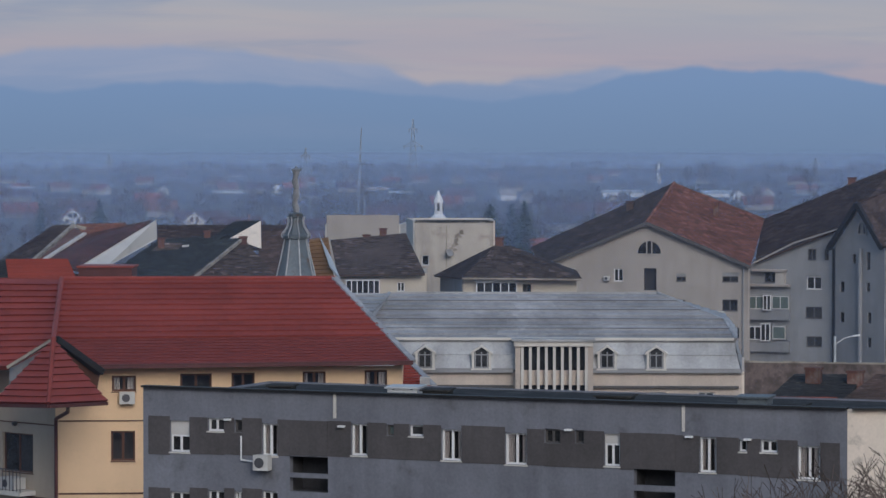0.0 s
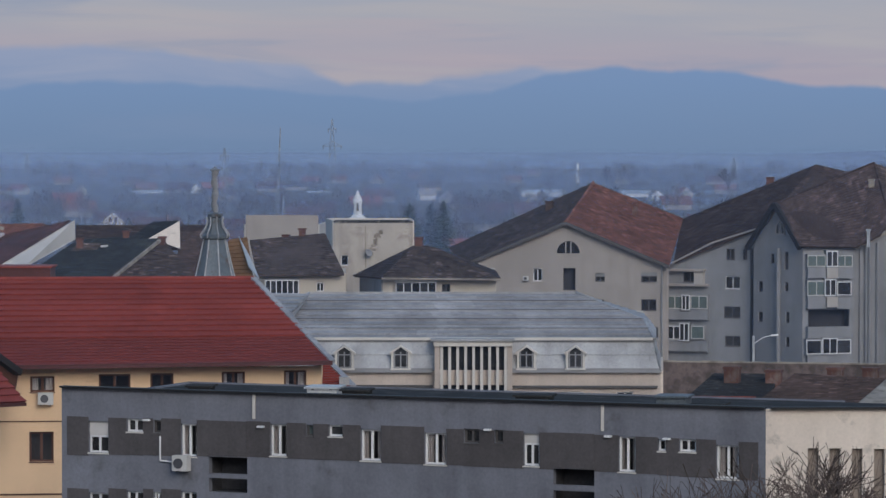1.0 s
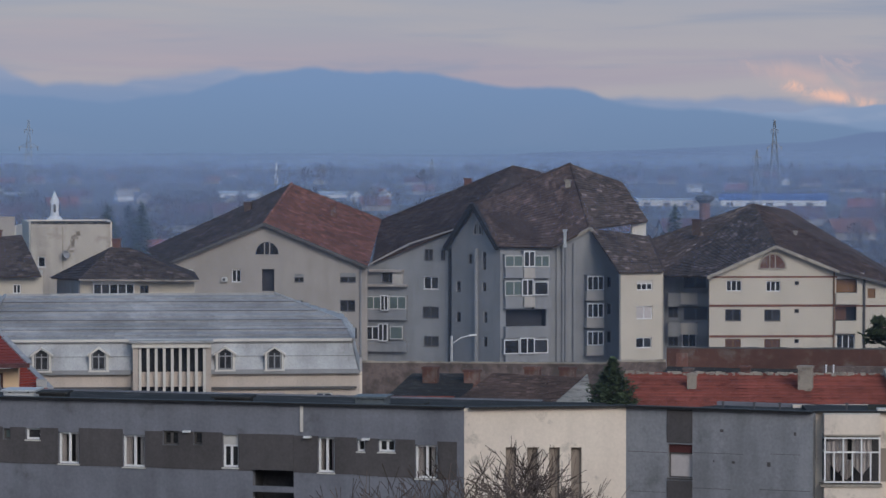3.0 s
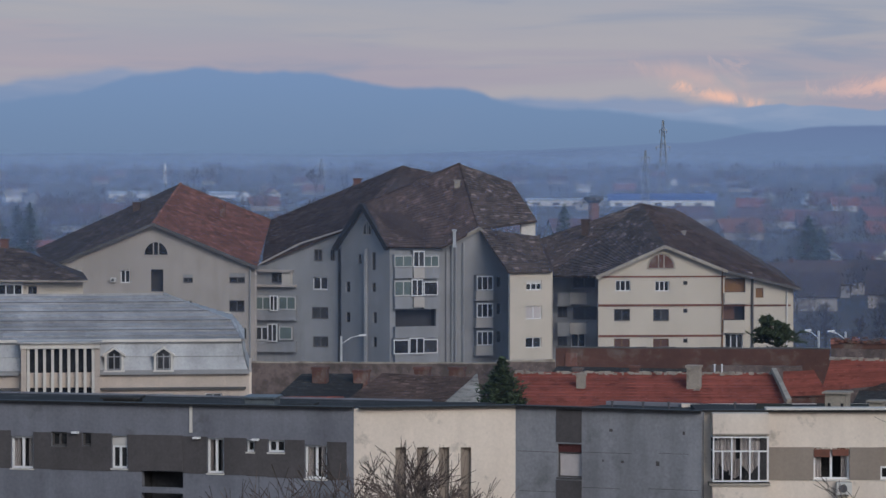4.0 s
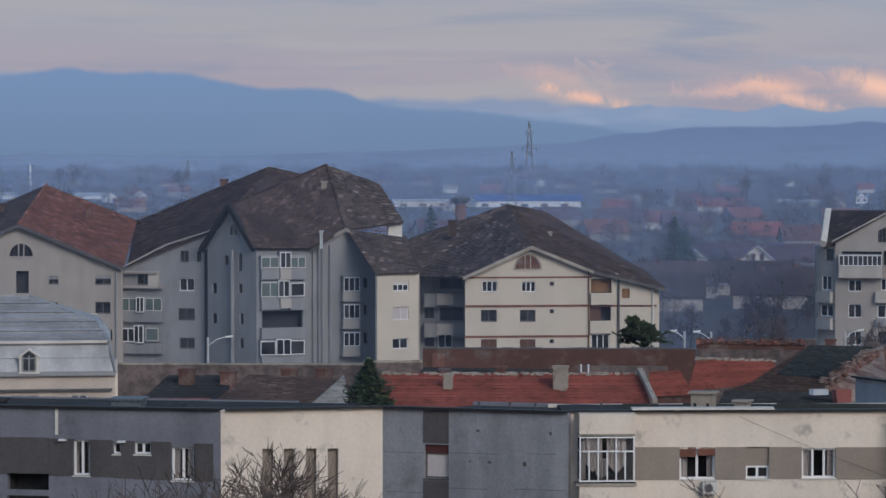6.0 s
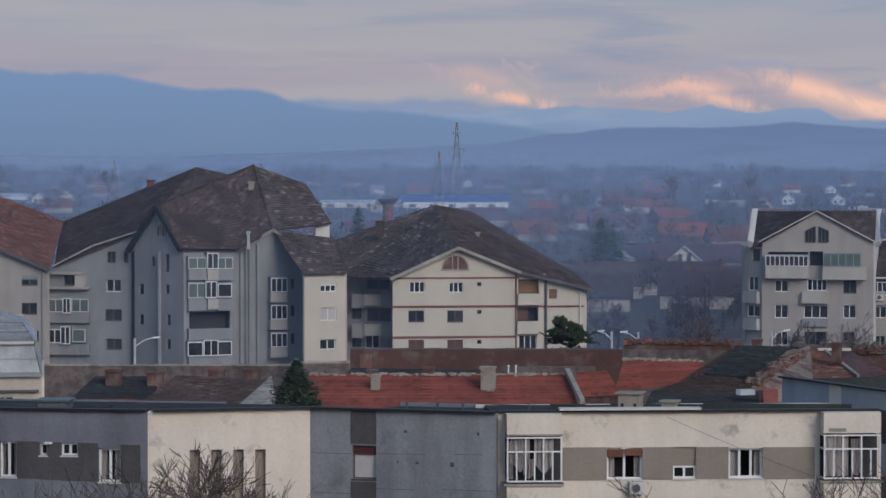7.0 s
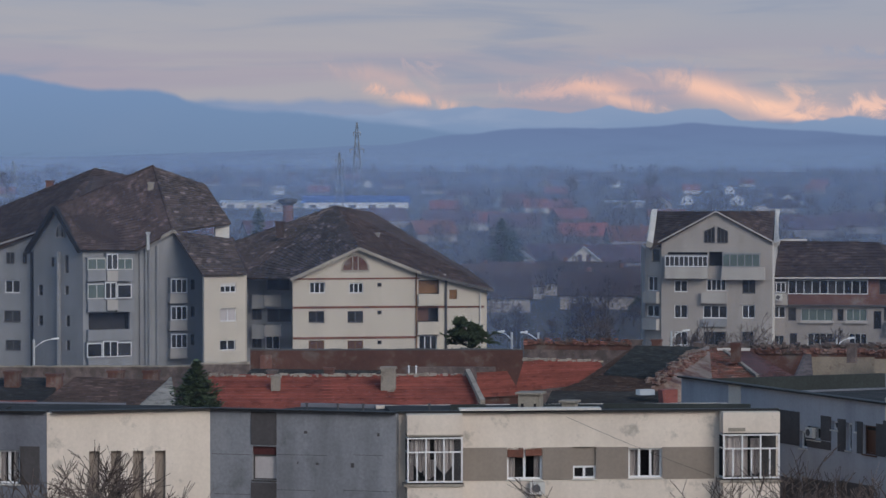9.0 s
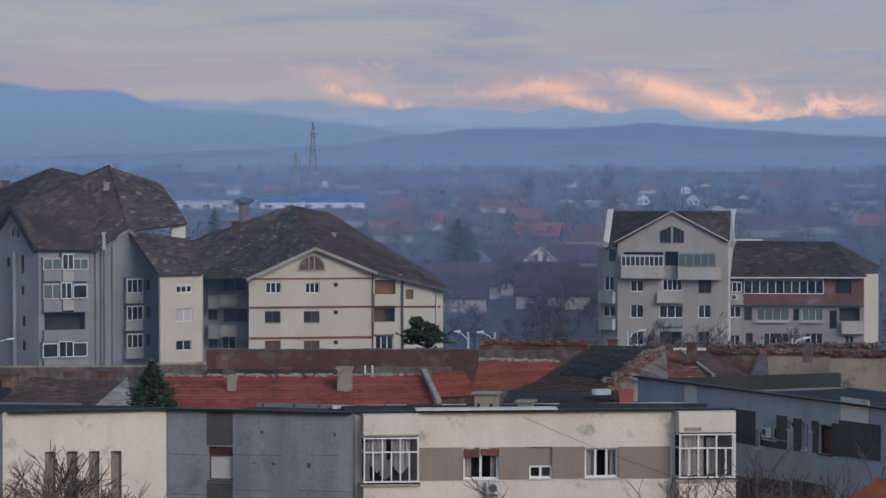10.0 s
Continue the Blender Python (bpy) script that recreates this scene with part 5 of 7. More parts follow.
for k in range(40):
    y, a = 377 - k * 2, k * 0.33
    r = 0.17 + 0.09 * abs(math.sin(k * 0.3))
    q = Vector((math.cos(a) * 0.05, math.sin(a) * 0.05, 0))
    row_ = [bm.verts.new(c + q + Vector((r * math.cos(m * 1.047 + a), r * math.sin(m * 1.047 + a), zz(y)))) for m in range(6)]
    if prev:
        for m in range(6):
            bm.faces.new((prev[m], prev[(m + 1) % 6], row_[(m + 1) % 6], row_[m]))
    prev = row_
bm.faces.new(prev)
part("finial", bm, M["zinc"], turret)
bm = bmesh.new()
spun(bm, c, [(0.1, zz(304)), (0.34, zz(303)), (0.36, zz(300)), (0.1, zz(298)), (0.03, zz(294))], 8)
part("finial_cap", bm, M["galvanised"], turret)
for k in range(8):
    bm = bmesh.new()
    pts = [rim(r_, zz(y), k) for r_, y in ((0.98, 421), (1.06, 415), (0.85, 408), (0.62, 400), (0.56, 390), (0.64, 384))]
    for p, q in zip(pts, pts[1:]):
        tube(bm, p, q, 0.05, 0.05, 5)
    part("scroll", bm, M["zinc"], turret)


# ---- details of the mansard building ----
heading(0)
D = 190.0


def dormer(x, y0=611, y1=652, w=17):
    """A small gabled dormer window on the steep lower slope."""
    fw = Facade(man, spot(x - 40, D - 0.55), spot(x + 40, D - 0.55), M["zinc_light"])
    s0, s1, z0, z1 = fw.rect(x - w, y0 + 12, x + w, y1)
    m = (s0 + s1) / 2
    zt = fw.on(x, y0)[1]
    bm = bmesh.new()
    fw.bm_box(bm, s0, s0 + 0.14, -0.9, 0, z0, z1)
    fw.bm_box(bm, s1 - 0.14, s1, -0.9, 0, z0, z1)
    fw.bm_box(bm, s0 - 0.05, s1 + 0.05, -0.9, 0.06, z0 - 0.1, z0)
    dm = part("dormer", bm, M["white_band"], man, "gabled dormer window with pale trim")
    bm = bmesh.new()
    for a, b in (((s0 - 0.1, z1 - 0.05), (m, zt)), ((m, zt), (s1 + 0.1, z1 - 0.05))):
        slab(bm, [fw.point(a[0], a[1], 0.1), fw.point(b[0], b[1], 0.1), fw.point(b[0], b[1], -1.2), fw.point(a[0], a[1], -1.2)], -UP * 0.12)
    part("dormer_roof", bm, M["white_band"], dm)
    bm = bmesh.new()
    slab(bm, [fw.point(s0 + 0.1, z0, -0.1), fw.point(s1 - 0.1, z0, -0.1), fw.point(s1 - 0.1, z1, -0.1), fw.point(m, zt - 0.1, -0.1), fw.point(s0 + 0.1, z1, -0.1)], -fw.n * 0.04)
    part("pane", bm, M["glass"], dm)
    bm = bmesh.new()
    for c in (s0 + 0.2, m, s1 - 0.2):
        fw.bm_box(bm, c - 0.035, c + 0.035, -0.1, -0.04, z0, z1)
    for c in (z0 + 0.03, z1 - 0.2):
        fw.bm_box(bm, s0 + 0.14, s1 - 0.14, -0.095, -0.045, c, c + 0.06)
    part("casement", bm, M["flat_grey"], dm)


for x in (752, 852, 1075, 1162):
    dormer(x)
bay = Facade(man, spot(908, D - 1.0), spot(1050, D - 1.0), M["cream_render"])
for k in range(9):
    x = 922 + k * 14.2
    bay.slabs("fin", [(x, 614, x + 5, 700)], M["white_band"], 0.0, inn=0.45)
bay.slabs("bay_lintel", [(910, 604, 1050, 613)], M["white_band"], 0.15, inn=1.3)
bay.slabs("bay_cornice", [(905, 600, 1054, 604)], M["zinc_light"], 0.3, inn=1.5)
bay.slabs("bay_pier", [(912, 613, 921, 760), (1041, 613, 1050, 760)], M["mansard_stone"], 0.02, inn=1.1)
bay.slabs("bay_spandrel", [(921, 656, 1041, 682)], M["mansard_stone"], -0.3, inn=0.6)
bay.slabs("bay_glass", [(921, 613, 1041, 656), (921, 682, 1041, 760)], M["glass"], -0.5, inn=0.6)
wall_m.slabs("cornice", [(655, 655, 909, 659), (1050, 655, 1314, 659), (655, 651, 909, 655), (1050, 651, 1312, 655)], M["flat_grey"], 0.3)
wall_m.slabs("string_course", [(655, 681, 909, 685), (1050, 682, 1308, 686)], M["dark_frame"], 0.25)
wall_m.slabs("break_moulding", [(640, 598, 1300, 603)], M["white_band"], -0.35, inn=0.9)
rz2 = level(520, D + 6.5)
roof_plane(man, at(1310, 655, D - 0.1), spot(1310, D + 13, level(655, D)), spot(1297, D + 12.4, zb), spot(1297, D + 0.6, zb), M["zinc_light"], 1.0, rough=0.0)
roof_plane(man, spot(1301, D + 0.45, zb), spot(1301, D + 12.6, zb), spot(1283, D + 10.2, zk), spot(1283, dk_, zk), M["zinc"], 0.75, True, rough=0.004)
roof_plane(man, spot(1283, dk_, zk), spot(1283, D + 10.2, zk), spot(1162, D + 6.5, rz2), spot(1162, D + 6.5, rz2), M["zinc"], 0.75, True, rough=0.004)
roof_plane(man, spot(1301, D + 12.6, zb), spot(600, D + 12.6, zb), spot(600, D + 6.5, rz2), spot(1162, D + 6.5, rz2), M["zinc"], 0.75, rough=0.004)
beam(man, spot(690, D + 6.5, rz2 + 0.06), spot(1162, D + 6.5, rz2 + 0.06), M["zinc_light"], 0.2, 0.12, "ridge_roll")
for a, b in ((spot(1301, D + 0.45, zb + 0.08), spot(1283, dk_, zk + 0.08)), (spot(1283, dk_, zk + 0.08), spot(1162, D + 6.5, rz2 + 0.08))):
    beam(man, a, b, M["zinc_light"], 0.2, 0.14, "hip_roll")
beam(man, spot(652, D + 1.0, zb + 1.0), spot(690, D + 6.5, rz2 + 0.06), M["zinc_light"], 0.2, 0.14, "hip_roll")
roof_plane(man, spot(560, D + 4, level(560, D + 4)), spot(655, D + 1.5, level(560, D + 1.5)), spot(692, D + 6.4, rz2), spot(600, D + 7.5, rz2), M["zinc"], 0.75, True, rough=0.004)
for k in range(88):
    x = 648 + k * 7.5
    if 905 < x < 1052:
        continue
    a, b = spot(x, D - 0.12, level(655, D)), spot(x, D + 0.58, zb)
    beam(man, a, b, M["zinc"], 0.05, 0.1, "standing_seam")
for row in range(1, 5):
    f0 = row / 5
    a = spot(650 + 40 * f0, D + 0.45 + 6.05 * f0, zb + (rz2 - zb) * f0 + 0.15)
    b = spot(1301 - 45 * f0 if f0 < 0.41 else 1283 - 201.7 * (f0 - 0.4), D + 0.45 + 6.05 * f0, zb + (rz2 - zb) * f0 + 0.15)
    beam(man, a, b, M["steel_dark"], 0.04, 0.04, "lap_seam")
rnd = random.Random(4)
for row in range(5):
    for k in range(22):
        f0, f1 = row / 5, (row + 1) / 5
        x0, x1 = 650 + 40 * f0, 1301 - 139 * f0
        u = x0 + (x1 - x0) * (k + 0.5 * (row % 2)) / 22 + rnd.uniform(-2, 2)
        a = spot(u, D + 0.45 + 6.05 * f0, zb + (rz2 - zb) * f0 + 0.11)
        b = spot(u, D + 0.45 + 6.05 * f1, zb + (rz2 - zb) * f1 + 0.11)
        beam(man, a, b, M["zinc_light"], 0.035, 0.05, "standing_seam")

# ---- details of the red-roofed house ----
heading(0)
ap = at(97, 600, 150.5)
eL, eM, eR = at(-8, 709, 150), at(88, 712, 147.5), at(190, 708, 151)
roof_plane(red, eL, eM, ap, ap, M["red_tile"], 0.42, True)
roof_plane(red, eM, eR, ap, ap, M["red_tile"], 0.42, True)
ridge_caps(red, eM, ap, M["red_tile"], 0.13)
ridge_caps(red, ap, spot(112, rd, rz), M["red_tile"], 0.14)
ridge_caps(red, spot(112, rd, rz), spot(591, rd, rz), M["red_tile"], 0.14)
bm = bmesh.new()
slab(bm, [ap + Vector((0.1, 0.4, -0.1)), at(178, 658, 153.5), at(172, 690, 153.5), at(150, 690, 152.5)], Vector((0, 0.3, 0)))
part("gable_board", bm, M["brown_frame"], red)
beam(red, ap + Vector((0, 0.3, 0.05)), at(178, 656, 153.2), M["black_trim"], 0.5, 0.3, "bargeboard")
beam(red, ap + Vector((0, 0.3, 0.05)), at(18, 647, 152.5), M["stone"], 0.2, 0.14, "bargeboard")
bm = bmesh.new()
slab(bm, [ap + Vector((0, 0.5, -0.2)), at(20, 650, 153), at(20, 700, 153), at(90, 690, 152)], Vector((0, 0.3, 0)))
part("gable_wall", bm, M["flat_grey"], red)
for a, b in ((eL, eM), (eM, eR)):
    beam(red, a - UP * 0.1, b - UP * 0.1, M["gutter"], 0.18, 0.16, "gutter")
beam(red, at(175, 647, 153.8), at(731, 642, 153.9), M["gutter"], 0.2, 0.2, "gutter")
bm = bmesh.new()
for a, b in (((122, 716, 151), (122, 726, 152)), ((122, 726, 152), (101, 738, 154.6)), ((101, 738, 154.6), (101, 1300, 154.6))):
    tube(bm, at(*a), at(*b), 0.09, 0.09, 8)
part("drainpipe", bm, M["gutter"], red)
beam(red, spot(591, rd, rz + 0.05), at(731, 640, 154.2), M["zinc"], 0.3, 0.16, "hip_flashing")
w.slabs("string_course", [(102, 741, 262, 743), (102, 868, 262, 871)], M["brown_frame"], 0.04)
w_left.slabs("string_course", [(-60, 741, 99, 743), (-60, 868, 99, 871)], M["brown_frame"], 0.04)
w_left.slabs("balcony_slab", [(-20, 858, 61, 866)], M["white_band"], 1.0)
s0_, s1_, z0_, z1_ = w_left.rect(-20, 822, 61, 860)
for k in range(14):
    bm = bmesh.new()
    c = s0_ + (s1_ - s0_) * k / 13
    w_left.bm_box(bm, c - 0.015, c + 0.015, 0.93, 0.96, z0_, z1_)
    part("baluster", bm, M["steel_dark"], red)
bm = bmesh.new()
w_left.bm_box(bm, s0_, s1_, 0.92, 0.97, z1_, z1_ + 0.05)
part("balcony_rail", bm, M["steel_dark"], red)
cooler(w, 211, 691, 238, 712, 0.4)
cooler(w_left, 18, 838, 46, 858, 0.8)
bm = bmesh.new()
s_, z_ = w_left.on(27, 745)
tube(bm, w_left.point(s_, z_, 0.02), w_left.point(s_, z_, 0.2), 0.12, 0.1, 10)
part("wall_lamp", bm, M["steel_dark"], red)
# rear roofs of the red house
rear = thing("house", spot(110, 185), "red tiled rear wing with a dark red boarded dormer", "house")
roof_plane(rear, at(20, 500, 178), at(140, 500, 178), at(122, 458, 184), at(14, 458, 184), M["red_tile"], 0.4, True)
roof_plane(rear, at(-60, 505, 180), at(20, 500, 178), at(14, 458, 184), at(-20, 470, 184), M["bitumen"], 0.5)
bm = bmesh.new()
o = spot(188, 182)
box(bm, o, Vector((1, 0, 0)), Vector((0, 1, 0)), UP, -1.5, 1.5, 0, 3, 0, level(473, 182))
part("wall", bm, M["gutter"], rear)
bm = bmesh.new()
box(bm, o, Vector((1, 0, 0)), Vector((0, 1, 0)), UP, -1.6, 1.6, -0.1, 3.1, level(473, 182), level(470, 182))
part("roof", bm, M["red_tile"], rear)
bm = bmesh.new()
box(bm, o, Vector((1, 0, 0)), Vector((0, 1, 0)), UP, 0, 0.4, -0.05, 0.02, level(495, 182), level(489, 182))
part("window", bm, M["glass_green"], rear)
plain_wall(rear, spot(10, 179), spot(135, 179), 0, level(499, 179), M["yellow_render"])
low = thing("house", spot(735, 158), "low red tiled porch roof with metal flashing", "house")
roof_plane(low, at(690, 690, 158), at(766, 686, 158), at(722, 642, 162), at(700, 640, 162), M["red_tile"], 0.42, True)
beam(low, at(724, 640, 162), at(768, 684, 158), M["zinc"], 0.3, 0.16, "flashing")
bm = bmesh.new()
box(bm, at(752, 676, 158), Vector((1, 0, 0)), Vector((0, 1, 0)), UP, -0.25, 0.25, 0, 0.5, -0.2, 0.25)
part("vent_box", bm, M["zinc_light"], low)
plain_wall(low, spot(692, 158.3), spot(760, 158.3), 0, level(690, 158), M["yellow_render"])

# ---- glazed loggias, coolers, lamps and roof gear on the front blocks ----
heading(14.896, 0.056)


def loggia_box(fc, x0, y0, x1, y1, label, curtains):
    s0, s1, z0, z1 = fc.rect(x0, y0, x1, y1)
    bm = bmesh.new()
    fc.bm_box(bm, s0, s1, 0.0, 0.75, 0.0, z0 - 0.05)
    fc.bm_box(bm, s0, s1, 0.0, 0.75, z1 + 0.05, ROOF - 0.01)
    pr = part("bay_wall", bm, M["cream_render"], fc.root)
    bm = bmesh.new()
    fc.bm_box(bm, s0 - 0.12, s1 + 0.05, 0.0, 0.82, z0 - 0.14, z0 - 0.05)
    part("bay_sill", bm, M["stone"], fc.root)
    # dark sheet over the cream wall paints the shade inside the bay
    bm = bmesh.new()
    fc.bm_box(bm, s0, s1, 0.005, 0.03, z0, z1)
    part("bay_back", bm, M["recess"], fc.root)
    b = 0.05
    zt = z0 + (z1 - z0) * 0.66
    n = 6
    bm = bmesh.new()
    fc.bm_box(bm, s0, s1, 0.702, 0.758, z0, z0 + b)
    fr_ = part("glazed_loggia", bm, M["white_paint"], fc.root, label)
    for c in (zt, z1 - b):
        bm = bmesh.new()
        fc.bm_box(bm, s0, s1, 0.702, 0.758, c, c + b)
        part("rail", bm, M["white_paint"], fr_)
    for k in range(n + 1):
        c = s0 + 0.03 + (s1 - s0 - 0.06) * k / n
        bm = bmesh.new()
        fc.bm_box(bm, c - b / 2, c + b / 2, 0.70, 0.76, z0 + b, zt if k % 2 else z1 - b)
        part("mullion", bm, M["white_paint"], fr_)
    for c in (z0, zt, z1 - b):
        bm = bmesh.new()
        fc.bm_box(bm, s0, s0 + b, 0.0, 0.702, c, c + b)
        part("side_rail", bm, M["white_paint"], fr_)
    for k in range(n):
        a, e = s0 + (s1 - s0) * k / n, s0 + (s1 - s0) * (k + 1) / n
        bm = bmesh.new()
        fc.bm_box(bm, a + 0.03, e - 0.03, 0.725, 0.735, z0 + b, z1 - b)
        ob = part("pane", bm, CLEAR, fr_)
        ob.visible_shadow = False
    for a, e, top, bot, taper in curtains:
        bm = bmesh.new()
        m = 14
        prev = None
        for k in range(m + 1):
            q = k / m
            s = s0 + (s1 - s0) * (a + (e - a) * q)
            o = 0.5 + 0.05 * math.sin(k * 2.4)
            lowz = z0 + (z1 - z0) * (bot + taper * abs(q - 0.5))
            col = [bm.verts.new(fc.point(s, z0 + (z1 - z0) * top, o)), bm.verts.new(fc.point(s, lowz, o + 0.02))]
            if prev:
                bm.faces.new((prev[0], col[0], col[1], prev[1]))
            prev = col
        part("curtain", bm, M["curtain"], fr_)


loggia_box(c_fac, 640, 771, 738, 850, "white framed glazed loggia with hanging curtains", [(0.0, 0.12, 0.9, 0.05, 0), (0.08, 0.42, 0.95, 0.2, 0.5), (0.5, 0.85, 0.95, 0.15, 0.5), (0.3, 0.5, 0.5, 0.05, 0.2)])
loggia_box(c_fac, 1196, 763, 1296, 840, "white framed glazed loggia with pale curtains", [(0.02, 0.45, 0.95, 0.05, 0.0), (0.5, 0.68, 0.9, 0.05, 0.2)])
c_fac.slabs("fallen_render", [(640, 766, 738, 769), (1205, 752, 1235, 758)], M["stone"], 0.79)
bm = bmesh.new()
c_fac.bm_box(bm, c_fac.on(735, 740)[0], c_fac.on(985, 740)[0], -0.3, 0.3, ROOF + 0.075, ROOF + 0.15)
part("coping", bm, M["white_band"], cream)
cooler(c_fac, 859, 851, 885, 872, 0.4)
c_fac.slabs("roller_shutter", [(821, 792, 849, 809), (853, 792, 882, 806)], M["rust_tile"], 0.0, inn=0.1)
bm = bmesh.new()
a, b = c_fac.on(925, 737), c_fac.on(1180, 838)
for k in range(12):
    q0, q1 = k / 12, (k + 1) / 12
    sag = lambda q: -0.06 * 4 * q * (1 - q)
    tube(bm, c_fac.point(a[0] + (b[0] - a[0]) * q0, a[1] + (b[1] - a[1]) * q0 + sag(q0), 0.12), c_fac.point(a[0] + (b[0] - a[0]) * q1, a[1] + (b[1] - a[1]) * q1 + sag(q1), 0.12), 0.008, 0.008, 4)
part("cable", bm, M["black_trim"], cream)

# joints and pock marks of the stairwell wall
h.slabs("panel_joint", [(296, 802, 366, 802.8), (412, 804, 500, 804.7), (548, 805, 600, 805.7), (300, 872, 364, 872.7), (412, 866, 480, 866.7), (530, 868, 618, 868.8)], M["dark_band"], 0.006)
h.slabs("pock_mark", [(460, 762, 466, 767), (543, 819, 549, 827), (481, 818, 486, 822), (590, 766, 594, 772), (448, 816, 450, 820)], M["dark_band"], 0.008)

# side block
side_fac.slabs("dark_panel", [(1300, 724, 1338, 783), (1352, 776, 1394, 790), (1376, 733, 1394, 776), (1406, 738, 1420, 795), (1440, 742, 1450, 798), (1474, 746, 1490, 803)], M["dark_band"], 0.025)
side_fac.slabs("dark_panel", [(1488, 744, 1560, 806)], M["dark_band"], 0.06)
side_fac.slabs("dark_panel", [(1300, 841, 1340, 930), (1345, 845, 1400, 930), (1405, 850, 1470, 930)], M["dark_band"], 0.025)
side_fac.slabs("white_patch", [(1213, 678, 1234, 722), (1490, 702, 1540, 744)], M["cream_render"], 0.03)
cooler(side_fac, 1358, 753, 1370, 771, 0.25)
rear_edge = thing("roof_upstand", spot(2622, 141, ROOF - 0.7), "low green felted upstand along a flat roof", "roof upstand", "upstands on the flat roofs")
bm = bmesh.new()
a, b = spot(2626, 141), spot(2975, 146)
e = (b - a).normalized()
box(bm, a, e, Vector((-e.y, e.x, 0)), UP, 0, (b - a).length, 0, 0.3, ROOF - 1.6, level(660, 143))
part("upstand", bm, M["felt_green"], rear_edge)
plain_wall(side, spot(2626, 141.6), spot(2975, 146.6), 0, level(662, 143), M["grey_render"])

heading(0)
for r in ((456, 803, 482, 830),):
    cooler(f_grey, *r, 0.45)
bm = bmesh.new()
for a, b in (((428, 770), (428, 812)), ((428, 812), (456, 816))):
    pa, pb = f_grey.on(*a), f_grey.on(*b)
    tube(bm, f_grey.point(pa[0], pa[1], 0.1), f_grey.point(pb[0], pb[1], 0.1), 0.035, 0.035, 6)
part("cooling_pipe", bm, M["white_paint"], grey)
for x, y in ((404, 741), (606, 754), (1008, 760), (1326, 775), (1222, 771)):
    s_, z_ = f_grey.on(x, y)
    bm = bmesh.new()
    f_grey.bm_box(bm, s_ - 0.13, s_ + 0.13, 0.02, 0.2, z_ - 0.035, z_ + 0.035)
    part("wall_light", bm, M["white_paint"], grey)
for x in (590, 1208):
    f_grey.slabs("rain_spout", [(x, 697 if x < 700 else 716, x + 5, 740 if x < 700 else 762)], M["white_band"], 0.05)


def roof_box(u, y, d, w, h, dd, mat, label, tilt=0.2):
    p = at(u, y, d)
    b = thing("roof_vent", p, label, "roof vent", "vents on the flat roofs")
    a = bearing(u) + tilt
    ex, ey = Vector((math.cos(a), -math.sin(a), 0)), Vector((math.sin(a), math.cos(a), 0))
    bm = bmesh.new()
    box(bm, p, ex, ey, UP, -w / 2, w / 2, 0, dd, -0.35, h)
    part("housing", bm, M[mat], b)
    bm = bmesh.new()
    box(bm, p, ex, ey, UP, -w / 2 - 0.1, w / 2 + 0.1, -0.1, dd + 0.1, h, h + 0.07)
    part("cover", bm, M[mat], b)
    for k in (-1, 1):
        bm = bmesh.new()
        box(bm, p, ex, ey, UP, k * w * 0.3 - 0.05, k * w * 0.3 + 0.05, -0.02, 0.02, -0.02, h * 0.25)
        part("louvre", bm, M["black_trim"], b)
    return b


for u, y, d, w_, h_, dd, m_ in ((495, 689, 127, 0.9, 0.1, 1, "bitumen"), (712, 689, 127, 1.2, 0.02, 1.4, "metal_pale"), (770, 696, 124, 1.0, 0.08, 1, "bitumen"), (1085, 708, 122, 1.3, 0.12, 1, "bitumen"), (1330, 722, 121, 1.1, 0.4, 1.2, "verdigris"), (1395, 721, 120, 1.1, 0.1, 1, "bitumen"),
                                (2348, 714, 121, 0.8, 0.46, 0.8, "stone"), (2418, 717, 121, 0.5, 0.22, 0.6, "stone")):
    roof_box(u, y, d, w_, h_, dd, m_, "small weathered ventilation box on a flat roof")
for u0, u1, d, y in ((2209, 2272, 121.5, 717), (2315, 2470, 124, 716), (2480, 2740, 123, 714)):
    ka = thing("roof_upstand", spot(u0, d, ROOF - 0.6), "low dark green roofing felt upstand on a flat roof", "roof upstand", "upstands on the flat roofs")
    bm = bmesh.new()
    a, b = spot(u0, d), spot(u1, d)
    e = (b - a).normalized()
    box(bm, a, e, Vector((-e.y, e.x, 0)), UP, 0, (b - a).length, 0, 0.3, ROOF - 0.7, level(y - 6, d))
    part("upstand", bm, M["felt_green"], ka)

# ---- low houses and walls of the middle ground ----
heading(14.896, 0.056)
tile = thing("low_house", spot(2000, 232), "long low house with a bright red tiled roof and ridge caps", "house")
roof_q(tile, [(285, 735, 226), (775, 735, 226), (752, 668, 234), (290, 668, 234)], "red_tile_old", 0.33, pieces=True, rough=0.02)
ridge_caps(tile, sp(290, 666, 234), sp(752, 666, 234), M["red_tile_old"], 0.15)
MORTAR = [(tile, (290, 662, 234), (752, 662, 234), 130)]
verge(tile, [(750, 657, 234), (777, 712, 227)], "stone", 0.35, 0.35)
plain_wall(tile, foot(288, 227.5), foot(770, 227.5), 0, level(740, 227), M["brick_grey"])
for x, y0, w_, h_ in ((410, 664, 0.6, 1.5), (610, 649, 0.95, 2.0)):
    chimney(seen(x, y0)[0], seen(x, y0)[1], 231, w_, h_, "stone", label="plastered chimney on a red tiled roof")
tile2 = thing("low_house", spot(2300, 236), "small red tiled houses among old walls", "house", "low red houses")
roof_q(tile2, [(768, 700, 230), (842, 695, 230), (820, 658, 236), (766, 660, 236)], "red_tile_old", 0.33, pieces=True)
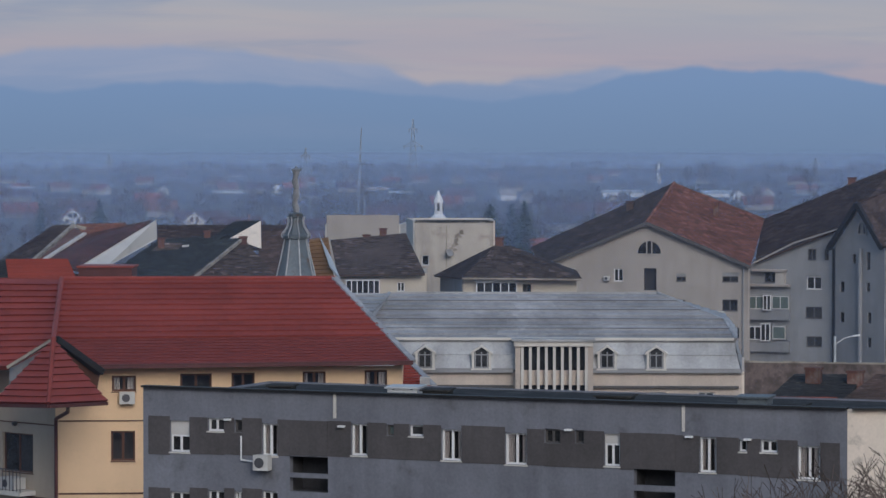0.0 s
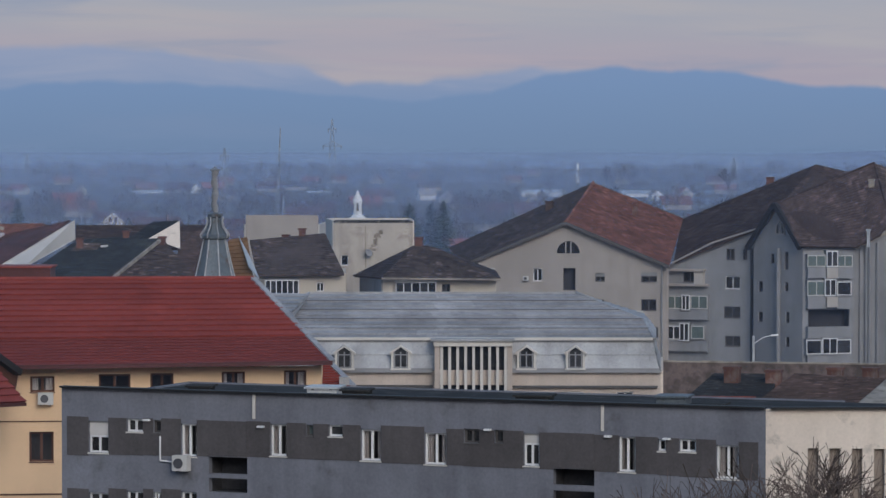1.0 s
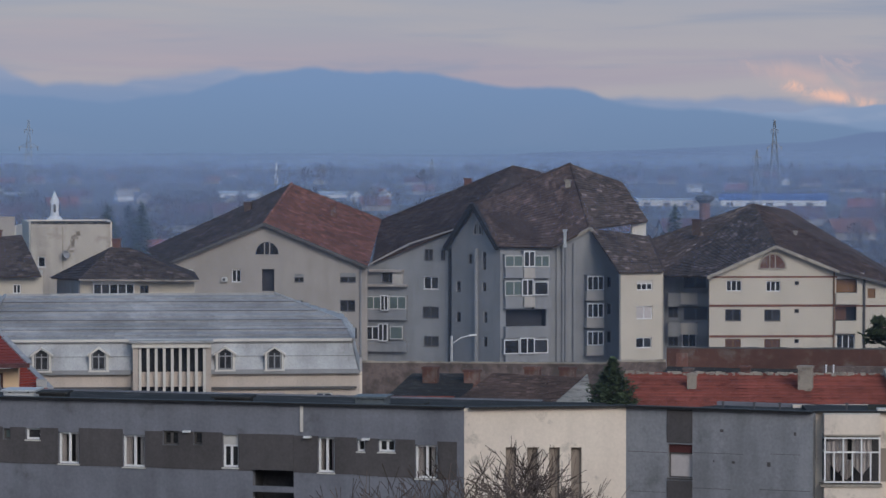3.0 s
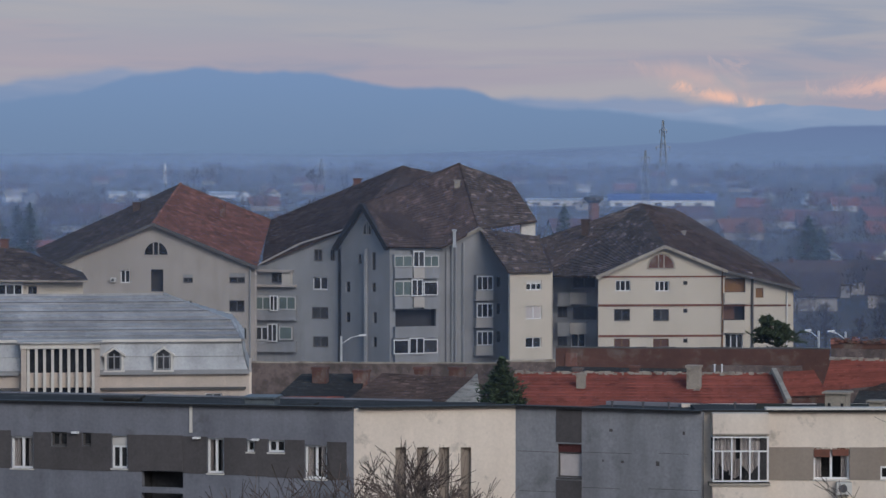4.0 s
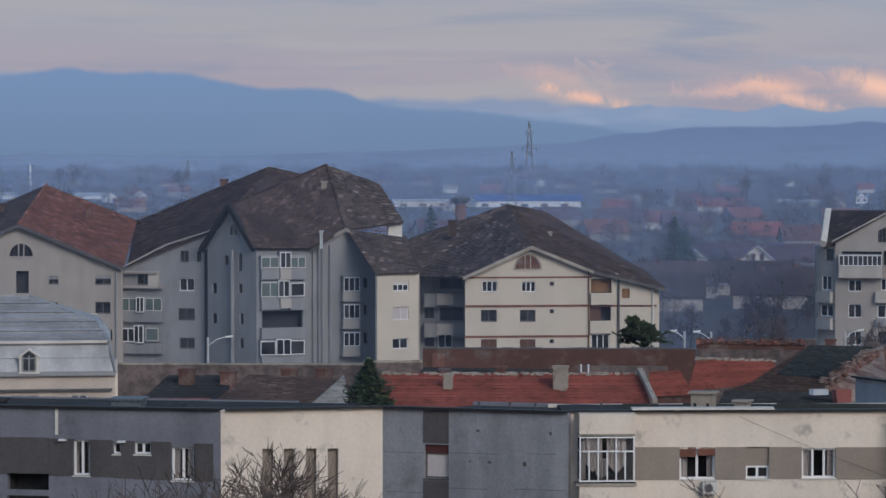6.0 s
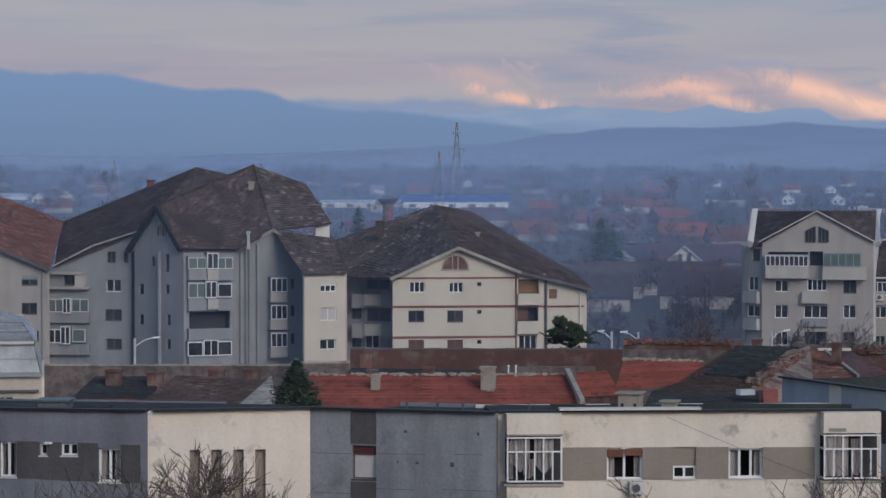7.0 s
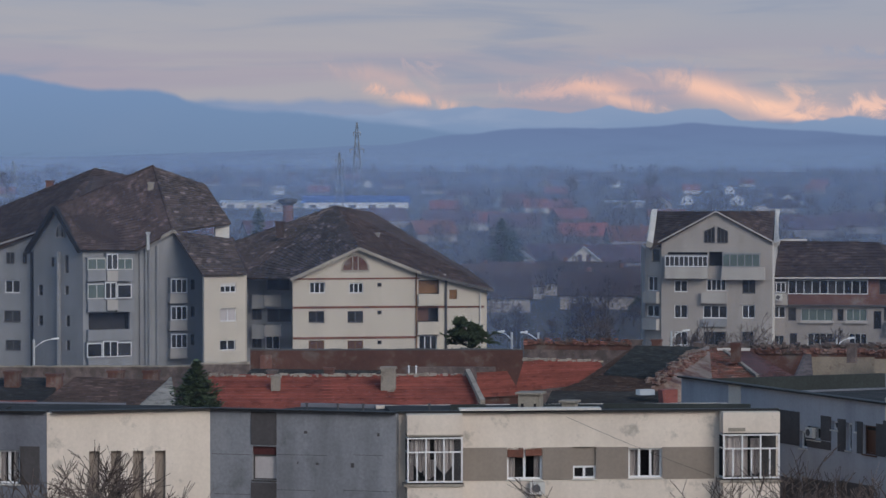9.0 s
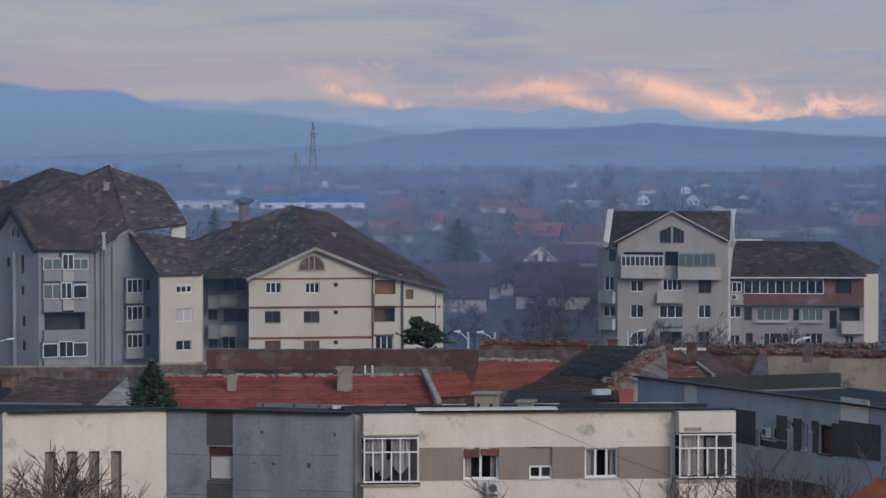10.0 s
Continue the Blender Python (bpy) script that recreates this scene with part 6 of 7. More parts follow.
plain_wall(tile2, foot(770, 230.5), foot(838, 230.5), 0, level(698, 230), M["brick"])
tile3 = thing("low_house", spot(2400, 246), "house with a red tiled roof and dark annex", "house", "low red houses")
roof_q(tile3, [(835, 690, 238), (1000, 672, 238), (985, 642, 246), (850, 640, 246)], "red_tile_old", 0.33, pieces=True)
ridge_caps(tile3, sp(850, 638, 246), sp(985, 641, 246), M["red_tile_old"], 0.14)
MORTAR.append((tile3, (850, 635, 246), (985, 638, 246), 60))
plain_wall(tile3, foot(840, 238.5), foot(990, 238.5), 0, level(690, 238), M["brick_grey"])
slate = thing("low_house", spot(2560, 240), "old house with a dark slate roof between brick gables", "house", "low dark houses")
roof_q(slate, [(991, 662, 235), (1099, 668, 232), (1160, 613, 248), (1050, 611, 248)], "slate", 0.45, rough=0.02)
roof_q(slate, [(925, 692, 236), (991, 664, 235), (1050, 611, 248), (1046, 613, 248)], "brown_tile", 0.4, rough=0.03)
roof_q(slate, [(905, 692, 226), (1072, 694, 226), (1080, 670, 234), (985, 664, 234)], "brown_tile", 0.4, rough=0.03)
plain_wall(slate, foot(900, 236.5), foot(1100, 231), 0, level(698, 232), M["brick_grey"])
wall_q(slate, [(1062, 690, 229), (1102, 672, 231), (1162, 618, 246), (1178, 612, 248), (1186, 700, 232), (1062, 720, 229)], "patched", Vector((0, 0.5, 0)), "brick_gable")


def rubble(root, a, b, mat, count, seed, high=0.35, deep=0.45, name="broken_bricks"):
    """Loose and broken bricks along the line a-b, past counting."""
    rnd = random.Random(seed)
    e = (b - a).normalized()
    flat = Vector((e.x, e.y, 0)).normalized()
    n = Vector((-flat.y, flat.x, 0))
    bm = bmesh.new()
    for _ in range(count):
        p = a.lerp(b, rnd.random()) + n * rnd.uniform(-deep, deep) * 0.5 + UP * rnd.uniform(-0.12, high * rnd.random())
        t = rnd.uniform(-0.5, 0.5)
        ex = flat * math.cos(t) + n * math.sin(t)
        l, h_ = rnd.uniform(0.1, 0.22), rnd.uniform(0.04, 0.09)
        box(bm, p, ex, Vector((-ex.y, ex.x, 0)), UP, -l, l, -0.12, 0.12, -h_, h_)
    return tagged(part(name, bm, M[mat], root), kind="stuff")


rubble(slate, sp(1076, 674, 230), sp(1160, 617, 246), "patched", 190, 3, 0.2, 0.9)
rubble(slate, sp(1086, 677, 230), sp(1168, 621, 245), "brick", 220, 4, 0.25, 0.9)
for house_, a, b, count in MORTAR:
    rubble(house_, sp(*a), sp(*b), "stone", count, count, 0.06, 0.2, "ridge_mortar")
lean = thing("lean_to", spot(1950, 242), "black tarred lean-to roof below a brick wall", "lean-to")
roof_q(lean, [(350, 672, 240), (604, 668, 240), (600, 656, 245), (368, 652, 245)], "bitumen", 0.5, rough=0.02)
plain_wall(lean, foot(352, 240.4), foot(602, 240.4), 0, level(671, 240), M["brick_grey"])


def old_wall(x0, d0, x1, d1, ytop, mat, label, cap="stone", name="garden_wall", rough=0.12):
    """A weathered masonry wall with an uneven coping."""
    a, b = foot(x0, d0), foot(x1, d1)
    wl = thing(name, a, label, "wall", "old masonry walls")
    z = level(seen(x0, ytop)[1], (d0 + d1) / 2)
    fw = Facade(wl, a, b, M[mat], 0.5)
    fw.build(0, z)
    rnd = random.Random(int(x0))
    s = 0.0
    while s < fw.len:
        l = min(fw.len - s, rnd.uniform(0.5, 1.6))
        bm = bmesh.new()
        h = rnd.uniform(0.08, 0.1 + rough)
        fw.bm_box(bm, s, s + l - 0.02, -0.53, 0.04, z + 0.004, z + h)
        part("coping", bm, M[cap], wl)
        s += l
    return fw


fw = old_wall(365, 262, 848, 262, 620, "brick", "long red brick wall with a dark coping", "dark_frame", rough=0.05)
bm = bmesh.new()
fw.bm_box(bm, fw.on(382, 640)[0], fw.on(403, 640)[0], 0.0, 0.12, fw.on(390, 655)[1], fw.on(390, 628)[1])
part("buttress", bm, M["brick"], fw.root)
fw = old_wall(640, 259, 800, 259, 652, "brick_grey", "patchy grey wall below a brick wall", "brick_grey", rough=0.04)
fw = old_wall(850, 268, 1052, 266.5, 609, "brick_grey", "old rubble stone wall with a brick coping", "brick", rough=0.2)
fw.slabs("brick_band", [(850, 610, 1052, 619)], M["brick"], 0.05)
rubble(fw.root, fw.point(0, fw.on(900, 607)[1]), fw.point(fw.len, fw.on(1000, 607)[1]), "red_tile_worn", 160, 11, 0.4)
fw = old_wall(1180, 262, 1345, 260, 622, "brick", "crumbling red brick wall", "brick", rough=0.15)
rubble(fw.root, fw.point(0, fw.on(1260, 620)[1]), fw.point(fw.len, fw.on(1260, 620)[1]), "brick", 160, 12, 0.35)
fw = old_wall(1346, 256, 1470, 256, 622, "plaster_old", "plastered old wall with a crumbling red brick top", "brick", rough=0.15)
fw.slabs("brick_band", [(1346, 623, 1470, 629)], M["brick"], 0.03)
rubble(fw.root, fw.point(0, fw.on(1400, 620)[1]), fw.point(fw.len, fw.on(1400, 620)[1]), "brick", 140, 13, 0.3)
fw = old_wall(1470, 252, 1640, 252, 625, "plaster_old", "worn plastered wall with a broken brick edge", "brick", rough=0.15)
fw.slabs("brick_band", [(1470, 626, 1560, 632)], M["brick"], 0.03)
rubble(fw.root, fw.point(0, fw.on(1520, 623)[1]), fw.point(fw.len, fw.on(1520, 623)[1]), "brick", 160, 14, 0.3)
fw = old_wall(1150, 270, 1560, 272, 612, "brick_grey", "long dark brick wall", "brick", rough=0.15)
rubble(fw.root, fw.point(0, fw.on(1300, 610)[1]), fw.point(fw.len, fw.on(1300, 610)[1]), "brick_grey", 260, 15, 0.3)
ru = thing("low_house", spot(2700, 250), "old house with a worn brick-red tiled hipped roof", "house", "low red houses")
roof_q(ru, [(1172, 668, 246), (1264, 668, 246), (1204, 620, 256), (1180, 618, 256)], "red_tile_worn", 0.33, rough=0.06)
roof_q(ru, [(1264, 668, 246), (1334, 668, 250), (1250, 620, 256), (1204, 620, 256)], "maroon_tile", 0.33, rough=0.05)
verge(ru, [(1204, 619, 255.8), (1264, 664, 245.8)], "stone", 0.25, 0.2, "hip_cap")
verge(ru, [(1192, 617, 255.8), (1250, 617, 256)], "white_band", 0.3, 0.2, "ridge_board")
plain_wall(ru, foot(1176, 246.5), foot(1328, 250.5), 0, level(670, 248), M["brick"])
wall_q(ru, [(1330, 668, 250), (1350, 622, 256), (1358, 622, 256), (1362, 668, 250)], "brick_grey", Vector((0, 0.5, 0)), "gable")
shed = thing("shed", spot(2560, 215), "dark sheds and lean-to roofs with brick edges", "shed")
roof_q(shed, [(885, 722, 212), (1090, 720, 212), (1095, 692, 222), (900, 692, 222)], "bitumen", 0.6)
plain_wall(shed, foot(890, 212.3), foot(1088, 212.3), 0, level(722, 212), M["brick_grey"])
wall_q(shed, [(1056, 690, 216), (1082, 689, 216), (1082, 698, 215), (1056, 699, 215)], "white_band", Vector((0, 1, 0)), "white_panel")
wall_q(shed, [(1095, 690, 214), (1122, 688, 214), (1122, 720, 213), (1098, 720, 213)], "red_tile_old", Vector((0, 1, 0)), "brick_pier")
for x, y in ((1050, 600), (1085, 600), (1160, 605), (1225, 605), (1430, 605), (1035, 668), (505, 650), (404, 654)):
    u, v = seen(x, y)
    chimney(u, v, 250 if y < 620 else 240, 0.7, 0.7, "brick" if x % 2 else "brick_grey", 0)

heading(5.113, 0.014)
fw = old_wall(800, 266, 1270, 264, 643, "brick_grey", "long grey brick wall before the apartment houses", "stone", rough=0.05)
fw = old_wall(1240, 262, 1345, 262, 640, "brick_grey", "grey garden wall")
dk = thing("low_house", spot(1480, 222), "old houses with dark slate roofs and brick chimneys", "house", "low dark houses")
roof_q(dk, [(845, 706, 216), (985, 706, 216), (1015, 661, 224), (895, 661, 224)], "bitumen", 0.5)
roof_q(dk, [(955, 722, 206), (1140, 722, 206), (1200, 668, 216), (1038, 660, 216)], "brown_tile", 0.4, rough=0.008)
roof_q(dk, [(840, 722, 205), (972, 722, 205), (968, 702, 212), (848, 702, 212)], "red_tile_old", 0.33)
wall_q(dk, [(1138, 722, 205.5), (1200, 668, 215.5), (1206, 662, 216), (1215, 722, 206)], "stone", Vector((0, 0.5, 0)), "stone_gable")
plain_wall(dk, foot(850, 216.5), foot(985, 216.5), 0, level(706, 216), M["brick"])
plain_wall(dk, foot(960, 206.5), foot(1140, 206.5), 0, level(722, 206), M["brick"])
for x, y in ((927, 645), (1000, 650), (1108, 645), (1170, 645)):
    u, v = seen(x, y)
    chimney(u, v + 4, 221, 1.0, 0.55, "brick", 0, "red brick chimney with blackened top")


# ---- small roof gear of the middle ground ----
heading(14.896, 0.056)
for x in (646, 659):
    base = sp(x, 657, 238)
    vp = thing("vent_pipe", base, "short white vent pipe behind a tiled ridge", "vent pipe", "white vent pipes")
    bm = bmesh.new()
    tube(bm, base - UP * 0.6, base + UP * 0.36, 0.06, 0.06, 8)
    part("pipe", bm, M["white_paint"], vp)
    bm = bmesh.new()
    tube(bm, base + UP * 0.36, base + UP * 0.42, 0.1, 0.06, 8)
    part("cowl", bm, M["white_paint"], vp)
for x, d in ((465, 117.2), (565, 116.8), (682, 116.8), (520, 117)):
    base = Vector((*foot(x, d).xy, ROOF))
    post = thing("roof_post", base - UP * 0.6, "small dark vent post at the edge of a flat roof", "vent post", "vent posts on the flat roofs")
    bm = bmesh.new()
    tube(bm, base - UP * 0.6, base + UP * 0.1, 0.04, 0.04, 8)
    part("pipe", bm, M["steel_dark"], post)
    bm = bmesh.new()
    tube(bm, base + UP * 0.1, base + UP * 0.14, 0.07, 0.05, 8)
    part("cowl", bm, M["steel_dark"], post)
heading(0)
dish = thing("satellite_dish", w3.point(*w3.on(796, 448), 0.1), "grey satellite dish on a stained plaster wall", "satellite dish")
o = w3.point(*w3.on(796, 448), 0.5)
bm = bmesh.new()
tube(bm, w3.point(*w3.on(796, 452), 0.0), o, 0.03, 0.03, 6)
part("bracket", bm, M["steel_dark"], dish)
bm = bmesh.new()
axis = (Vector((0.5, -0.7, 0.45))).normalized()
sx = axis.orthogonal().normalized()
sy = axis.cross(sx)
prev = None
for r_, h_ in ((0.02, 0.0), (0.2, 0.03), (0.38, 0.1), (0.4, 0.12), (0.36, 0.08)):
    row_ = [bm.verts.new(o + axis * h_ + (sx * math.cos(k * 0.5236) + sy * math.sin(k * 0.5236)) * r_) for k in range(12)]
    if prev:
        for k in range(12):
            bm.faces.new((prev[k], prev[(k + 1) % 12], row_[(k + 1) % 12], row_[k]))
    prev = row_
part("dish", bm, M["flat_grey"], dish)
bm = bmesh.new()
tube(bm, o - sy * 0.3 + axis * 0.1, o + axis * 0.45, 0.015, 0.015, 5)
part("feed_arm", bm, M["steel_dark"], dish)

# ---- trees ----
def conifer(u, d, ytop, width, lean=0.0, seed=1, label="dark green conifer tree", tiers=26, spread=1.0, taper=0.75):
    base = spot(u, d)
    z = level(ytop, d)
    tr_ = thing("conifer_tree", base, label, "tree")
    bm = bmesh.new()
    tube(bm, base, base + UP * z * 0.96, 0.22, 0.04, 7)
    part("trunk", bm, M["bark"], tr_)
    rnd = random.Random(seed)
    bm = bmesh.new()
    for i in range(tiers):
        q = i / tiers
        h = z * (0.25 + 0.74 * q)
        r = width / 2 * (1 - q) ** taper * rnd.uniform(0.75, 1.15)
        for k in range(18):
            a = rnd.uniform(0, 6.283)
            l = max(0.25, r * rnd.uniform(0.7, 1.1))
            d0 = Vector((math.cos(a), math.sin(a), -0.12 * spread + 0.25 * q))
            side_ = Vector((-math.sin(a), math.cos(a), 0))
            o = base + UP * (h + rnd.uniform(-0.2, 0.2))
            for m in range(6):
                p = o + d0 * l * (0.25 + 0.75 * m / 6)
                g_ = 0.35 + 0.65 * (1 - q) ** 0.7
                w_ = (0.16 + 0.22 * (1 - m / 6)) * g_
                j = [Vector((rnd.uniform(-1, 1), rnd.uniform(-1, 1), rnd.uniform(-1, 1))) * 0.12 * g_ for _ in range(4)]
                vs = [bm.verts.new(p - side_ * w_ + j[0]), bm.verts.new(p + d0 * 0.35 * g_ + j[1]), bm.verts.new(p + side_ * w_ + j[2]), bm.verts.new(p - d0 * 0.1 - UP * 0.14 + j[3])]
                bm.faces.new((vs[0], vs[1], vs[2]))
                bm.faces.new((vs[0], vs[2], vs[3]))
    part("crown", bm, M["conifer"], tr_)
    return tr_


conifer(1760, 192, 628, 12.5, seed=3, tiers=64, taper=0.92)


def cedar(u, d, ytop, reach, seed, label):
    """A flat-crowned evergreen: level limbs with tufts of needles, a leaning leader."""
    base = spot(u, d)
    z = level(ytop, d)
    tr_ = thing("cedar_tree", base, label, "tree")
    rnd = random.Random(seed)
    lead = base + Vector((-0.9, 0, z))
    knee = base + Vector((0.15, 0, z - 2.0))
    bm = bmesh.new()
    tube(bm, base, knee, 0.2, 0.13, 7)
    tube(bm, knee, lead, 0.12, 0.03, 6)
    part("trunk", bm, M["bark"], tr_)
    limbs, crown = bmesh.new(), bmesh.new()
    for i in range(96):
        q = rnd.random()
        o = knee.lerp(lead, q) if i % 3 else base + UP * (z - rnd.uniform(1.4, 3.4))
        a = rnd.uniform(0, 6.283)
        l = reach * (1 - 0.72 * (q if i % 3 else 0)) * rnd.uniform(0.55, 1.05)
        d0 = Vector((math.cos(a), math.sin(a), rnd.uniform(-0.12, 0.28)))
        tube(limbs, o, o + d0 * l, 0.045, 0.012, 4)
        for m in range(15):
            p = o + d0 * l * rnd.uniform(0.3, 1.05) + UP * rnd.uniform(-0.05, 0.12)
            for _ in range(5):
                e = Vector((rnd.uniform(-1, 1), rnd.uniform(-1, 1), rnd.uniform(-0.25, 0.7))).normalized() * rnd.uniform(0.16, 0.4)
                g = e.orthogonal().normalized() * 0.09
                crown.faces.new([crown.verts.new(p - g), crown.verts.new(p + g), crown.verts.new(p + e)])
    part("limbs", limbs, M["bark"], tr_)
    part("crown", crown, M["conifer"], tr_)
    return tr_


cedar(2245, 272, 560, 2.3, 8, "dark spreading cedar beside the cream apartment house")


def bare_tree(u, d, ytop, width, seed, label="leafless winter tree with fine twigs", depth=7):
    base = spot(u, d)
    z = level(ytop, d)
    tr_ = thing("bare_tree", base, label, "tree", "leafless trees")
    thin = d * (0.0001 if d < 150 else 0.00008)
    rnd = random.Random(seed)
    trunk, twigs = bmesh.new(), bmesh.new()

    def grow(p, d0, l, r, k):
        q = p + d0 * l
        r = max(r, thin)
        tube(trunk if k > 3 else twigs, p, q, r, max(thin, r * 0.72), 5 if k > 3 else 3)
        if k == 0:
            return
        for i in range(rnd.choice((2, 2, 3))):
            t = Vector((rnd.uniform(-1, 1), rnd.uniform(-1, 1), rnd.uniform(-0.5, 0.5))) * 0.85
            grow(p.lerp(q, rnd.uniform(0.55, 1.0)), (d0 + t + UP * 0.06).normalized(), l * rnd.uniform(0.62, 0.86), r * 0.62, k - 1)

    h0 = z * 0.38
    tube(trunk, base, base + UP * h0, 0.2, 0.15, 8)
    for i in range(5):
        a = rnd.uniform(0, 6.28)
        grow(base + UP * h0 * rnd.uniform(0.85, 1.0), Vector((math.cos(a) * 0.45 * width, math.sin(a) * 0.45 * width, 1)).normalized(), (z - h0) * 0.3, 0.1, depth)
    top = max(v.co.z for v in twigs.verts)
    for b in (trunk, twigs):
        for v in b.verts:
            if v.co.z > h0:
                v.co.z = h0 + (v.co.z - h0) * (z - h0) / (top - h0)
    part("trunk", trunk, M["bark"], tr_)
    part("twig_crown", twigs, M["twig"], tr_)
    return tr_


bare_tree(1535, 100, 765, 1.2, 11)
bare_tree(1625, 98, 790, 1.0, 12)
bare_tree(1420, 99, 830, 1.1, 13)
bare_tree(2480, 100, 838, 1.0, 14)
bare_tree(2620, 100, 830, 1.0, 15)
bare_tree(2840, 99, 775, 1.0, 16)
bare_tree(2930, 97, 772, 0.9, 17)
bare_tree(2885, 96, 790, 0.9, 19)
bare_tree(2790, 101, 800, 1.0, 18)
bare_tree(2740, 300, 545, 1.0, 21, depth=5)
bare_tree(2640, 310, 560, 1.0, 22, depth=5)
bare_tree(2880, 315, 570, 1.0, 23, depth=5)
bare_tree(2470, 330, 540, 1.4, 24, depth=5)

nearh = thing("low_house", spot(3010, 96), "red tiled roof corner with a brick edge", "house", "low red houses")
roof_plane(nearh, at(2955, 905, 92), at(3200, 905, 92), at(3200, 836, 97), at(3042, 838, 97), M["red_tile_old"], 0.3, True)
plain_wall(nearh, spot(2962, 92.4), spot(3200, 92.4), 0, level(905, 92), M["brick"])


# ---- far town ----
def small_house(name, w, l, h, rise, wall_mat, roof_mat, label, group="far town houses"):
    """A gabled house at the origin: walls, two roof slopes, windows in the gable and side."""
    hs = thing(name, Vector(), label, "house", group)
    bm = bmesh.new()
    box(bm, Vector(), Vector((1, 0, 0)), Vector((0, 1, 0)), UP, -w / 2, w / 2, -l / 2, l / 2, 0, h)
    for y in (-l / 2, l / 2 - 0.3):
        slab(bm, [Vector((-w / 2, y, h)), Vector((w / 2, y, h)), Vector((0, y, h + rise))], Vector((0, 0.3, 0)))
    part("wall", bm, M[wall_mat], hs)
    for k in (-1, 1):
        bm = bmesh.new()
        slab(bm, [Vector((k * (w / 2 + 0.5), -l / 2 - 0.5, h - 0.35)), Vector((k * (w / 2 + 0.5), l / 2 + 0.5, h - 0.35)), Vector((0, l / 2 + 0.5, h + rise + 0.15)), Vector((0, -l / 2 - 0.5, h + rise + 0.15))], -UP * 0.2)
        part("roof", bm, M[roof_mat], hs)
    for x, y, z in ((-w / 4, -l / 2 - 0.02, 1.1), (w / 4, -l / 2 - 0.02, 1.1), (-0.7, -l / 2 - 0.02, h + 0.2), (0.7, -l / 2 - 0.02, h + 0.2))[:2 if w < 6 else 4]:
        bm = bmesh.new()
        box(bm, Vector((x, y, z)), Vector((1, 0, 0)), Vector((0, 1, 0)), UP, -0.5, 0.5, -0.04, 0.02, 0, 1.3)
        part("window", bm, M["glass"], hs)
    bm = bmesh.new()
    box(bm, Vector((w * 0.2, l * 0.2, h + rise * 0.4)), Vector((1, 0, 0)), Vector((0, 1, 0)), UP, -0.35, 0.35, -0.35, 0.35, 0, rise * 0.6 + 0.8)
    part("chimney", bm, M["brick"], hs)
    return hs


# most wall tones are lowered to carry the shade the houses stand in
KINDS = [
    small_house("house", 8, 12, 2.6, 3.2, "dusky_render", "rust_tile", "dusky house with a red-brown tiled roof"),
    small_house("house", 7, 10, 2.8, 3.0, "white_band", "red_tile_old", "white house with a bright red tiled roof"),
    small_house("house", 8, 14, 2.6, 3.0, "warm_grey", "brown_tile", "grey house with a dark brown roof"),
    small_house("house", 9, 15, 2.8, 3.6, "dusky_render", "maroon_tile", "low house with a long maroon roof"),
    small_house("house", 8, 13, 2.4, 3.0, "brick_grey", "red_tile_old", "low brick house with a red roof"),
    small_house("house", 5.6, 8, 3.0, 2.2, "white_paint", "warm_grey", "small white gabled house with a grey roof"),
]
rnd = random.Random(21)
for i, kind in enumerate(KINDS):
    kind.matrix_world = pose(*spot(1100 + 330 * i, 900 + 60 * i), 0, 0, 70 + 9 * i)
# streets of houses, row behind row
for d, step, chance in ((720, 210, 0.3), (860, 150, 0.35), (1000, 120, 0.35), (1150, 110, 0.4), (1350, 95, 0.45), (1560, 85, 0.5), (1950, 75, 0.6), (2450, 62, 0.5), (3100, 60, 0.35)):
    u = -60.0
    turn = rnd.uniform(-18, 18)
    while u < 3150:
        if rnd.random() < chance:
            kind = rnd.choices(KINDS, (4, 0.8 if d < 1800 else 1.8, 5, 6, 1.5 if d < 1000 else 3, 0.2 if d < 1500 else 1.2))[0]
            p = spot(u + rnd.uniform(-0.3, 0.3) * step, d * rnd.uniform(0.95, 1.06))
            side_on = rnd.choice((90, 90, 90, 270, 270, 0))
            copy_thing(kind, pose(p.x, p.y, 0, 0, 0, turn + side_on - math.degrees(bearing(u)) + rnd.uniform(-14, 14)))
        u += step


